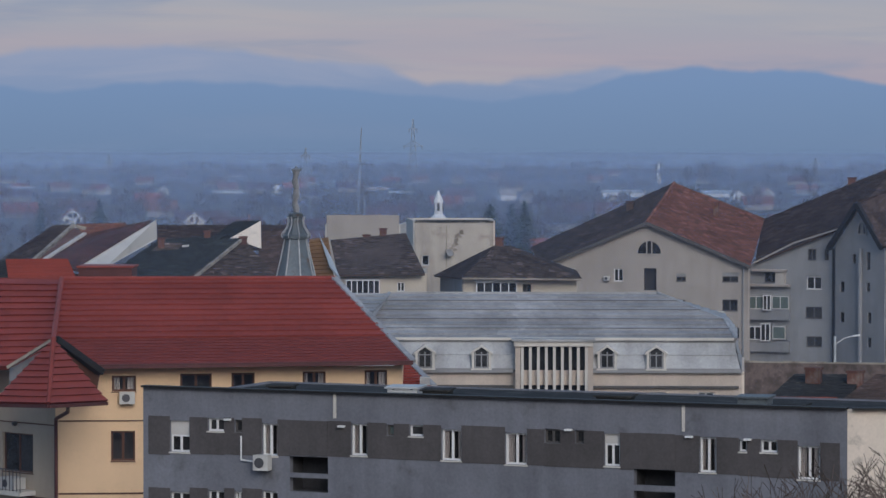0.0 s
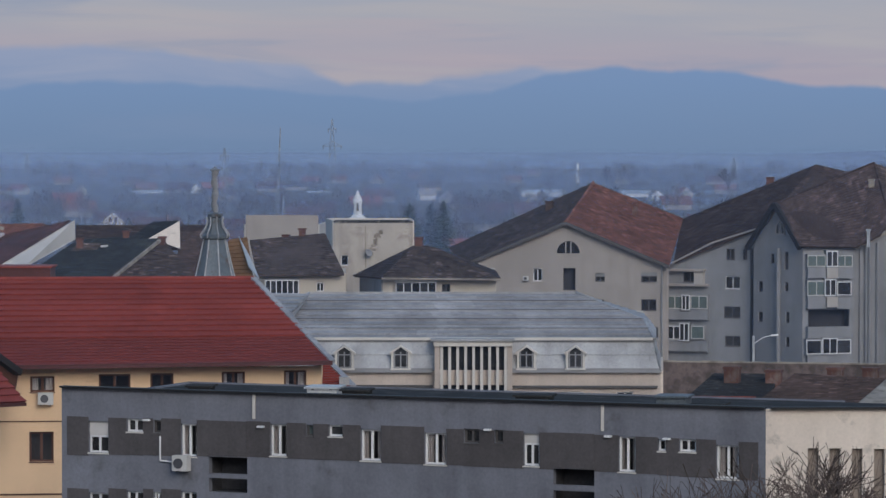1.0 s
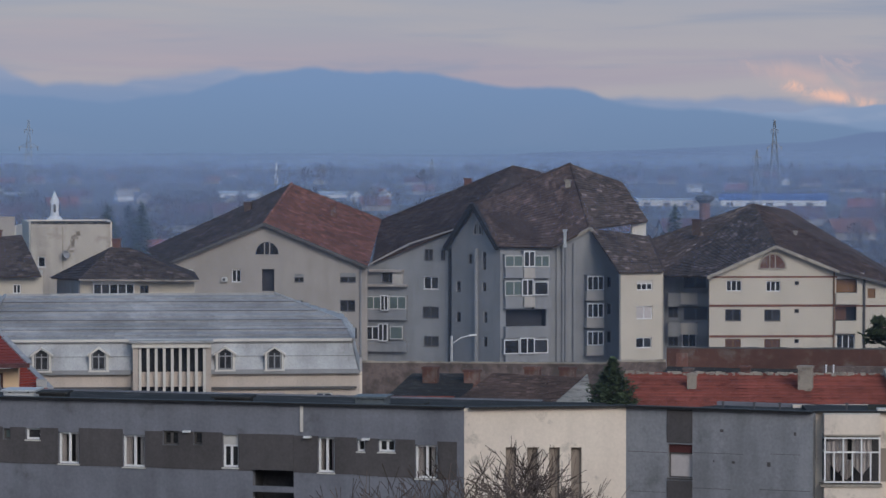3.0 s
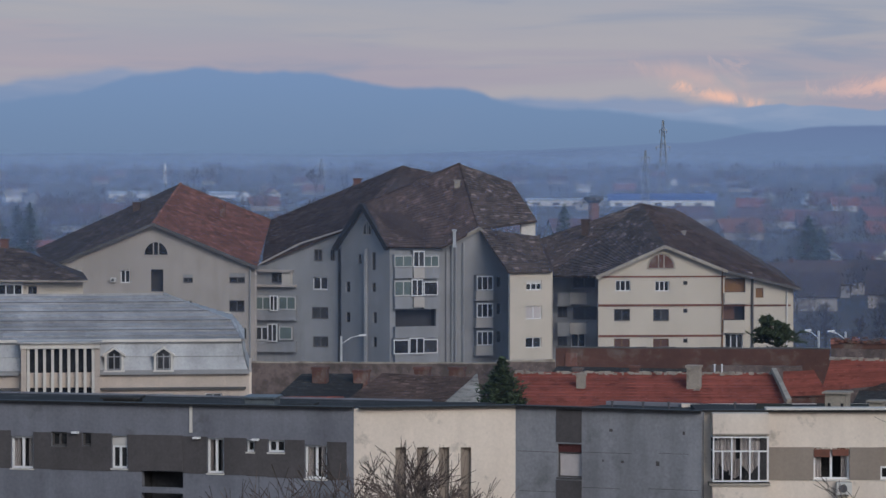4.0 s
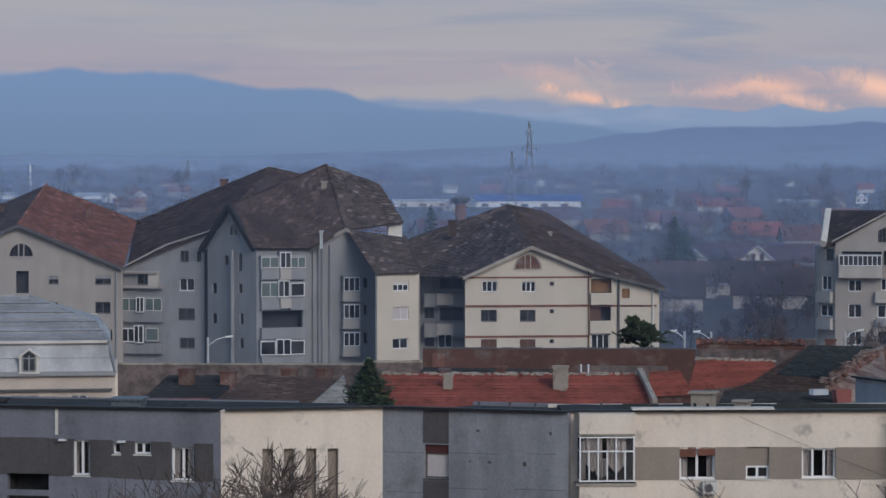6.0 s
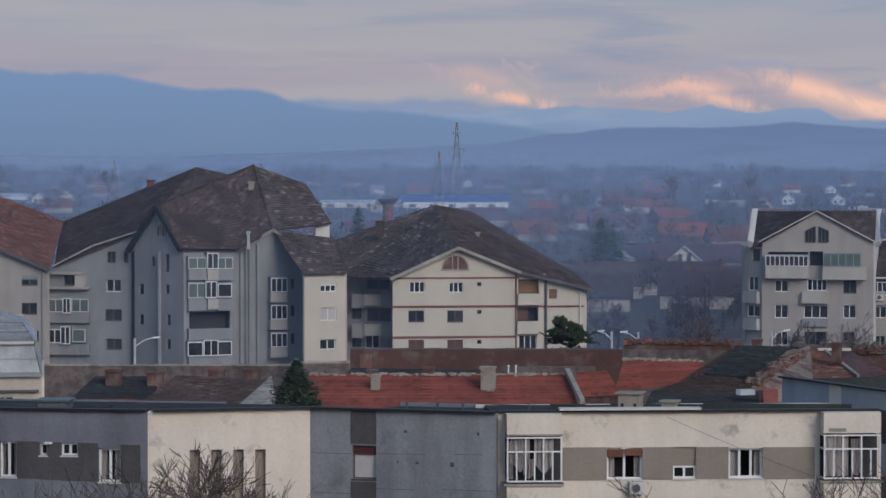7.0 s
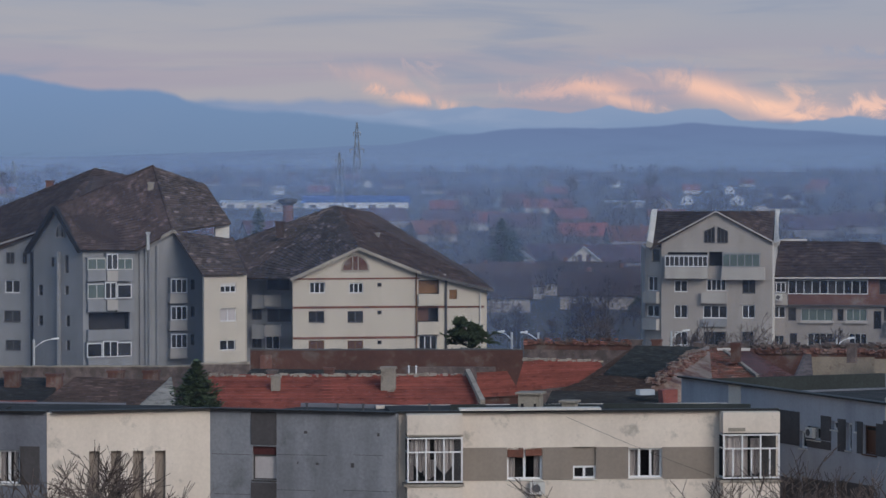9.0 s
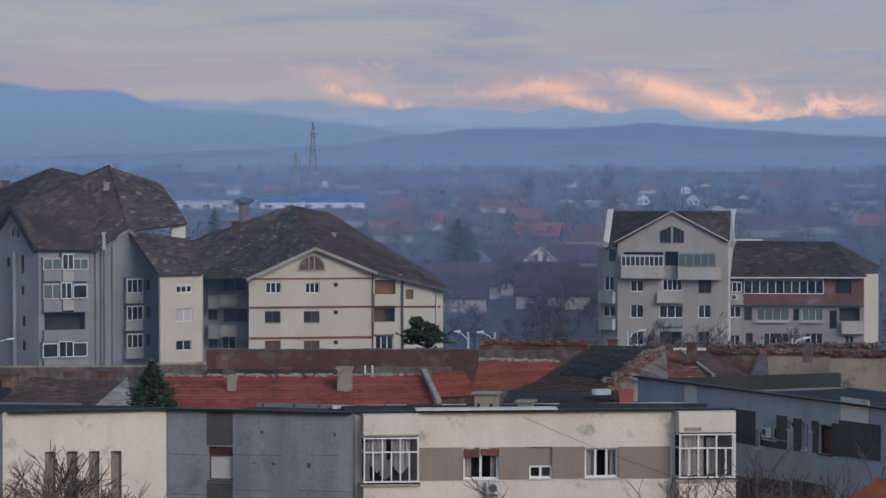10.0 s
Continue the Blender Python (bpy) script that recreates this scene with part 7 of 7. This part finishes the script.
def cross_gable(u, ybase, wide, long, label, turn=0.0):
    """A house with its ridge across and a pale gabled front wing with two windows."""
    d = EYE / math.tan(radians((ybase - 270) / 100))
    o = spot(u, d)
    a = bearing(u) + turn
    ex, ey = Vector((math.cos(a), -math.sin(a), 0)), Vector((math.sin(a), math.cos(a), 0))
    at_ = lambda x, y, z: o + ex * x + ey * y + UP * z
    hs = thing("house", o, label, "house", "far town houses")
    bm = bmesh.new()
    box(bm, o, ex, ey, UP, -long * 0.35, long * 0.65, 2.0, 10.0, 0, 2.8)
    part("wall", bm, M["dusky_render"], hs)
    bm = bmesh.new()
    box(bm, o, ex, ey, UP, -wide / 2, wide / 2, 0, 6.0, 0, 3.0)
    slab(bm, [at_(-wide / 2, 0, 3.0), at_(wide / 2, 0, 3.0), at_(0, 0, 3.0 + wide * 0.42)], ey * 0.3)
    part("front_wing", bm, M["cream_render"], hs, "pale rendered gabled front wing")
    for y0, y1 in ((1.5, 6.0), (10.5, 6.0)):
        bm = bmesh.new()
        slab(bm, [at_(-long * 0.35 - 0.5, y0, 2.6), at_(long * 0.65 + 0.5, y0, 2.6), at_(long * 0.65 + 0.5, y1, 6.0), at_(-long * 0.35 - 0.5, y1, 6.0)], -UP * 0.2)
        part("roof", bm, M["maroon_tile"], hs)
    for k in (-1, 1):
        bm = bmesh.new()
        slab(bm, [at_(k * (wide / 2 + 0.5), -0.6, 2.75), at_(0, -0.6, 3.15 + wide * 0.42), at_(0, 6.0, 3.15 + wide * 0.42), at_(k * (wide / 2 + 0.5), 6.0, 2.75)], -UP * 0.2)
        part("wing_roof", bm, M["maroon_tile"], hs)
        bm = bmesh.new()
        slab(bm, [at_(k * (wide / 2 + 0.5), -0.66, 2.77), at_(0, -0.66, 3.17 + wide * 0.42), at_(0, -0.66, 2.85 + wide * 0.42), at_(k * (wide / 2 + 0.5), -0.66, 2.45)], ey * 0.12)
        part("bargeboard", bm, M["white_band"], hs)
        bm = bmesh.new()
        box(bm, at_(k * wide * 0.14, 0, 2.6), ex, ey, UP, -0.45, 0.45, -0.05, 0.05, 0, 1.5)
        part("window", bm, M["brown_frame"], hs)
    return hs


cross_gable(2446, 481, 6.3, 20, "house with a maroon roof and a cream gabled front wing")
cross_gable(2326, 479, 7.0, 14, "house with a maroon roof and a pale gabled wing", 0.25)
cross_gable(345, 408, 6.0, 16, "house with a maroon roof and a pale blue-grey gabled wing")


def placed_house(kind, u, ybase, turn):
    d = EYE / math.tan(radians((ybase - 270) / 100))
    p = spot(u, d)
    return copy_thing(kind, pose(p.x, p.y, 0, 0, 0, turn))


for u, y, k, turn in ((2228, 358, 5, 12), (2300, 360, 5, -8), (2322, 361, 1, 80), (2628, 357, 5, -20), (2716, 358, 5, -24), (2804, 357, 5, -18), (2443, 424, 4, 76), (2270, 402, 1, 70), (2360, 372, 1, 85),
                      (130, 400, 1, 10), (40, 342, 1, 80), (180, 344, 1, 60), (290, 345, 5, 6), (490, 342, 5, 0), (1010, 392, 3, 80), (690, 402, 3, 84), (1352, 352, 1, 10), (875, 318, 1, 84),
                      (2485, 540, 2, 70), (2545, 530, 2, 80), (2270, 545, 2, 74), (2440, 516, 2, 68), (2300, 522, 2, 72)):
    placed_house(KINDS[k], u, y, turn)


def hall(u0, u1, d, y0, y1, wall_mat, roof_mat, label, deep=30):
    """A long low hall with a shallow roof, doors along its front."""
    a, b = spot(u0, d), spot(u1, d)
    hl = thing("hall", a, label, "hall", "long far halls")
    e = (b - a).normalized()
    n = Vector((-e.y, e.x, 0))
    z = level(y0, d)
    L = (b - a).length
    bm = bmesh.new()
    box(bm, a, e, n, UP, 0, L, 0, deep, 0, z)
    part("wall", bm, M[wall_mat], hl)
    zt = level(y1, d + deep / 2)
    for q in (0, 1):
        bm = bmesh.new()
        slab(bm, [a + n * (deep * q) - e + UP * z, b + n * (deep * q) + e + UP * z, b + n * deep / 2 + e + UP * zt, a + n * deep / 2 - e + UP * zt], -UP * 0.25)
        part("roof", bm, M[roof_mat], hl)
    for k in range(int(L / 9)):
        bm = bmesh.new()
        box(bm, a + e * (4 + k * 9), e, n, UP, -1.6, 1.6, -0.05, 0.05, 0.2, z * 0.6)
        part("gate", bm, M["dark_frame"], hl)
    return hl


M["blue_sheet"] = surface("blue_sheet", (0.03, 0.10, 0.34), rough=0.5, var=0.15, bump=0)
hall(1805, 1950, 1480, 353, 349, "white_band", "metal_pale", "long white hall with a pale roof")
hall(1950, 2135, 1470, 353, 341, "white_paint", "blue_sheet", "long white hall with a bright blue sheet roof")
hall(1066, 1140, 1750, 341, 336, "white_paint", "metal_pale", "long white hall on the plain")
hall(1240, 1296, 1750, 343, 337, "white_paint", "metal_pale", "long white hall on the plain")
hall(2480, 2570, 1500, 352, 349, "white_band", "metal_pale", "long white hall on the plain")
hall(380, 430, 1900, 340, 337, "white_paint", "metal_pale", "long white hall on the plain")
hall(20, 60, 1700, 338, 330, "white_paint", "metal_pale", "long white hall on the plain")
hall(690, 735, 1900, 341, 338, "white_band", "metal_pale", "long white hall on the plain")
hall(2384, 2545, 560, 488, 484, "brick_grey", "brown_tile", "low brick hall with a dark roof", 12)
hall(2270, 2384, 620, 500, 458, "brick_grey", "maroon_tile", "long house row with dark red tiled roofs", 14)
hall(2390, 2560, 650, 484, 447, "brick_grey", "maroon_tile", "long house row with dark red tiled roofs", 14)


def lattice(u, d, ytop, wide, arms, label, lean=0.0):
    """A steel lattice mast with braces and cross-arms."""
    base = spot(u, d)
    z = level(ytop, d)
    py = thing("pylon", base, label, "pylon", "far pylons and masts")
    n = 9
    corner = lambda k, q: base + Vector(((-1, 1, 1, -1)[k] * wide / 2 * (1 - 0.9 * q), (-1, -1, 1, 1)[k] * wide / 2 * (1 - 0.9 * q), z * q)) + Vector((lean * q, 0, 0))
    t = max(0.05, d * 0.0001)
    # the pale steel tone also carries the haze missing above eye level
    for k in range(4):
        bm = bmesh.new()
        tube(bm, corner(k, 0), corner(k, 1), t, t * 0.7, 4)
        part("leg", bm, M["galvanised"], py)
    bm = bmesh.new()
    for i in range(n):
        for k in range(4):
            tube(bm, corner(k, i / n), corner((k + 1) % 4, (i + 1) / n), t * 0.5, t * 0.5, 3)
            tube(bm, corner((k + 1) % 4, i / n), corner(k, (i + 1) / n), t * 0.5, t * 0.5, 3)
    part("bracing", bm, M["galvanised"], py)
    for q, half in arms:
        bm = bmesh.new()
        c_ = base + UP * z * q
        tube(bm, c_ - Vector((half, 0, 0)), c_ + Vector((half, 0, 0)), t, t, 4)
        tube(bm, c_ - Vector((half, 0, 0)), c_ + UP * half * 0.5, t * 0.6, t * 0.6, 3)
        tube(bm, c_ + Vector((half, 0, 0)), c_ + UP * half * 0.5, t * 0.6, t * 0.6, 3)
        part("cross_arm", bm, M["galvanised"], py)
        for k in (-1, 1):
            bm = bmesh.new()
            tube(bm, c_ + Vector((half * k * 0.9, 0, -1.6)), c_ + Vector((half * k * 0.9, 0, 0)), t, t, 5)
            part("insulator", bm, M["galvanised"], py)


lattice(731, 1500, 211, 5.5, ((0.68, 4.6), (0.88, 2.0)), "steel lattice power pylon on the plain")
lattice(2044, 1500, 211, 5.5, ((0.68, 3.6), (0.88, 1.8)), "steel lattice power pylon on the plain")
lattice(2013, 1050, 264, 3.6, ((0.72, 2.2), (0.9, 1.5)), "steel lattice power pylon among houses")
lattice(541, 1050, 262, 3.6, ((0.72, 2.2), (0.9, 1.5)), "steel lattice power pylon among houses")
lattice(632, 900, 226, 1.1, (), "thin steel lattice radio mast", 1.2)
lattice(645, 900, 345, 1.0, (), "short steel lattice mast")
lattice(195, 2900, 274, 5, ((0.7, 4.0),), "far steel lattice power pylon")
lattice(1440, 2300, 280, 6, ((0.75, 5.0),), "far steel lattice power pylon")


def church(u, d, ytop, ybody, r, label):
    base = spot(u, d)
    zt, zb_ = level(ytop, d), level(ybody, d)
    ch = thing("church_tower", base, label, "church tower", "white church towers")
    bm = bmesh.new()
    spun(bm, base, [(r * 1.6, 0), (r * 1.6, zb_ - r * 3.4), (r * 2.6, zb_ - r * 3.3), (r * 1.3, zb_ - r * 2.0), (r, zb_ - r * 1.8), (r, zb_ + (zt - zb_) * 0.3), (r * 1.2, zb_ + (zt - zb_) * 0.31)], 8)
    part("tower", bm, M["white_paint"], ch)
    bm = bmesh.new()
    spun(bm, base, [(r * 1.2, zb_ + (zt - zb_) * 0.31), (r * 0.8, zb_ + (zt - zb_) * 0.55), (r * 0.3, zb_ + (zt - zb_) * 0.85), (0.05, zt)], 8)
    part("spire", bm, M["white_paint"], ch)
    for k in range(4):
        a = k * 1.5708 - 1.5708
        bm = bmesh.new()
        o = base + Vector((math.cos(a) * r * 0.93, math.sin(a) * r * 0.93, zb_ - r))
        box(bm, o, Vector((-math.sin(a), math.cos(a), 0)), Vector((math.cos(a), math.sin(a), 0)), UP, -r * 0.28, r * 0.28, -0.05, 0.1, 0, r * 1.8)
        part("belfry_opening", bm, M["dark_frame"], ch)


church(776, 560, 337, 366, 0.75, "slender white church spire")
church(1165, 2500, 286, 303, 0.9, "distant white church tower")
bm = bmesh.new()
wt = thing("water_tower", spot(1922, 560), "concrete water tower with a dark wide tank", "water tower")
b_ = spot(1922, 560)
spun(bm, b_, [(1.0, 0), (0.95, level(360, 560)), (0.9, level(357, 560))], 12)
part("shaft", bm, M["brick"], wt)
bm = bmesh.new()
spun(bm, b_, [(0.9, level(358, 560)), (1.7, level(352, 560)), (1.75, level(347, 560)), (0.8, level(344, 560)), (0.1, level(343, 560))], 12)
part("tank", bm, M["steel_dark"], wt)


# ---- far trees ----
def clump(bm, base, h, r, rnd, n, airy):
    """A ragged bare crown of small flakes on a thin stem."""
    tube(bm, base, base + UP * h * 0.6, 0.02 * h, 0.01 * h, 4)
    for _ in range(n):
        a, q, s = rnd.uniform(0, 6.283), rnd.random() ** 0.6, rnd.uniform(0.05, 0.14) * r * airy
        z = h * (0.22 + 0.78 * rnd.random())
        w_ = r * q * math.sin(min(3.0, 0.35 + 2.6 * z / h)) * rnd.uniform(0.7, 1.2)
        o = base + Vector((math.cos(a) * w_, math.sin(a) * w_, z))
        e = Vector((math.cos(a) * rnd.uniform(0, 0.7), math.sin(a) * rnd.uniform(0, 0.7), rnd.uniform(0.3, 1.0))) * s * 3.2
        g = Vector((-math.sin(a), math.cos(a), rnd.uniform(-0.5, 0.5))) * s * 0.5
        v = [bm.verts.new(o - g), bm.verts.new(o + g), bm.verts.new(o + e)]
        bm.faces.new(v)


M["far_twig"] = surface("far_twig", (0.07, 0.058, 0.055), rough=1.0, var=0.3, shuffle=0.35, bump=0)
for lo, hi, count, seed in ((390, 620, 480, 5), (560, 900, 520, 1), (800, 1400, 760, 2), (1400, 2600, 260, 3), (2600, 4500, 260, 4)):
    rnd = random.Random(seed)
    bm = bmesh.new()
    for _ in range(count):
        d = rnd.uniform(lo, hi)
        u = rnd.uniform(-100, 3250)
        u += 120 * noise.noise(Vector((u / 90, d / 200, 0)))
        if 1780 < u < 2180 and 1000 < d < 1500:
            continue
        h = rnd.uniform(4, 9.5) if d < 2600 else rnd.uniform(6, 13)
        if d < 700:
            h *= 0.6
        elif d < 1000:
            h *= 0.75
        clump(bm, spot(u, d), h, h * rnd.uniform(0.35, 0.75), rnd, 260 if d < 700 else 110, 0.6 if d < 700 else 0.9)
    tagged(part("bare_trees", bm, M["far_twig"]), "leafless brown trees and hedges among the houses", "trees", kind="stuff")
rnd = random.Random(6)
bm = bmesh.new()
for _ in range(240):
    d = rnd.uniform(2300, 4700)
    clump(bm, spot(rnd.uniform(-150, 3300), d), rnd.uniform(7, 12), rnd.uniform(14, 40), rnd, 160, 0.22)
tagged(part("far_woods", bm, M["far_twig"]), "bands of bare woodland across the plain", "woods", kind="stuff")
for u, d, y, w_, k in ((868, 640, 357, 11, 31), (905, 650, 358, 10, 32), (928, 640, 352, 9, 33), (178, 760, 350, 9, 34), (1870, 560, 356, 8, 36), (2300, 640, 378, 13, 37), (2322, 650, 400, 10, 38), (2080, 520, 380, 2.5, 39), (75, 800, 352, 4, 40), (2730 - 190, 480, 520, 4, 41)):
    conifer(u, d, y, w_, seed=k, label="dark far conifer among houses", tiers=26)
for u, d, y, k in ((2428, 1500, 300, 51), (2470, 1550, 303, 52), (2492, 1560, 302, 53), (2560, 1500, 298, 54), (2420, 1480, 308, 55), (1215, 1700, 292, 56), (1240, 1700, 290, 57), (1430, 1500, 296, 58)):
    bare_tree(u, d, y, 0.5, k, "tall bare poplar on the plain", 4)


nt_trees = [bare_tree(2330 + 60 * k, 400 + 12 * k, 560 - 6 * k, 1.1, 61 + k, "leafless brown garden tree", 5) for k in range(3)]
rnd = random.Random(33)
for _ in range(46):
    d = rnd.uniform(385, 640)
    u = rnd.choice((rnd.uniform(2240, 2560), rnd.uniform(2240, 2560), rnd.uniform(2930, 3150), rnd.uniform(0, 950)))
    p = spot(u, d)
    copy_thing(rnd.choice(nt_trees), pose(p.x, p.y, rnd.uniform(-1.5, 0), 0, 0, rnd.uniform(0, 360)))


# ---- street lamps ----
def street_lamp(u, d, ytop, arm, label="white street lamp with a curved arm"):
    base = spot(u, d)
    z = level(ytop, d)
    sl = thing("street_lamp", base, label, "street lamp", "street lamps")
    bm = bmesh.new()
    tube(bm, base, base + UP * z, 0.13, 0.1, 8)
    part("pole", bm, M["metal_pale"], sl)
    bm = bmesh.new()
    pts = [base + UP * (z - 0.7), base + Vector((arm * 0.5, 0, z - 0.15)), base + Vector((arm, 0, z + 0.05))]
    for p, q in zip(pts, pts[1:]):
        tube(bm, p, q, 0.035, 0.035, 6)
    part("arm", bm, M["white_paint"], sl)
    bm = bmesh.new()
    box(bm, pts[-1], Vector((1, 0, 0.1)), Vector((0, 1, 0)), UP, -0.1, 0.5, -0.12, 0.12, -0.08, 0.06)
    part("lamp_head", bm, M["white_paint"], sl)


street_lamp(1475, 272, 593, 1.6)
street_lamp(2365, 285, 583, -1.5)
street_lamp(2318, 290, 582, -1.2)
street_lamp(2600, 290, 580, 1.2)
street_lamp(2890, 300, 592, 1.2)


# ---- sheets in place of evening haze ----
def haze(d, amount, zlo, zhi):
    """A tinted sheet all round at that distance imitates haze, thinning out upwards."""
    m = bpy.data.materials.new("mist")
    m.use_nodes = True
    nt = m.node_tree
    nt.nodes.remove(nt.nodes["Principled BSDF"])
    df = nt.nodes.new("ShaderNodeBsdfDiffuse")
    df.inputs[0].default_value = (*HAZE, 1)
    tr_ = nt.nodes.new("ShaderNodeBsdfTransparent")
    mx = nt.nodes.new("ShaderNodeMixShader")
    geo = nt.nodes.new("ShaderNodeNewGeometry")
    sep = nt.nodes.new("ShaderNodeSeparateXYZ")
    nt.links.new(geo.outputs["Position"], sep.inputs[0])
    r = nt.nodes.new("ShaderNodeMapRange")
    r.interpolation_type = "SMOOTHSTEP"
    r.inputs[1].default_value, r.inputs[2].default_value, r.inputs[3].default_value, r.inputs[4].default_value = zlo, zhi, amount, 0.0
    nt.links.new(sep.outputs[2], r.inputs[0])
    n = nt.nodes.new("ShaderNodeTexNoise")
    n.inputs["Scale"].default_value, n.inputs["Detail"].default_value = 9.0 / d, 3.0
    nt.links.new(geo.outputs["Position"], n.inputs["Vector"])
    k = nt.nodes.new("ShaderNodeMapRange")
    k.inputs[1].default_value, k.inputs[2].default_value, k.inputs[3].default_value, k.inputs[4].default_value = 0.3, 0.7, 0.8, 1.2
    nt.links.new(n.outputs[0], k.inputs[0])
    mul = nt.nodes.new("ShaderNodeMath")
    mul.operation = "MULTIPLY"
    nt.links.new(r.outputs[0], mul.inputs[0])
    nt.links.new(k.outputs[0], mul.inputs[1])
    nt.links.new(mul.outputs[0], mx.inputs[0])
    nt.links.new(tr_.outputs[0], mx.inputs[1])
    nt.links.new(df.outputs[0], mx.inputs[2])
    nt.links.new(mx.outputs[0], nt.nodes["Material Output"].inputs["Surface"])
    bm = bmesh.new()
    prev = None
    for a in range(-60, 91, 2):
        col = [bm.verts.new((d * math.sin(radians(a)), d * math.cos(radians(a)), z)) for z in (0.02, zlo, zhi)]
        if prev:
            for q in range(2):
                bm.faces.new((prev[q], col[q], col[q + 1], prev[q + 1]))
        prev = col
    tagged(part("mist", bm, m), "see-through blue sheet standing in for evening haze", "mist", kind="structure")


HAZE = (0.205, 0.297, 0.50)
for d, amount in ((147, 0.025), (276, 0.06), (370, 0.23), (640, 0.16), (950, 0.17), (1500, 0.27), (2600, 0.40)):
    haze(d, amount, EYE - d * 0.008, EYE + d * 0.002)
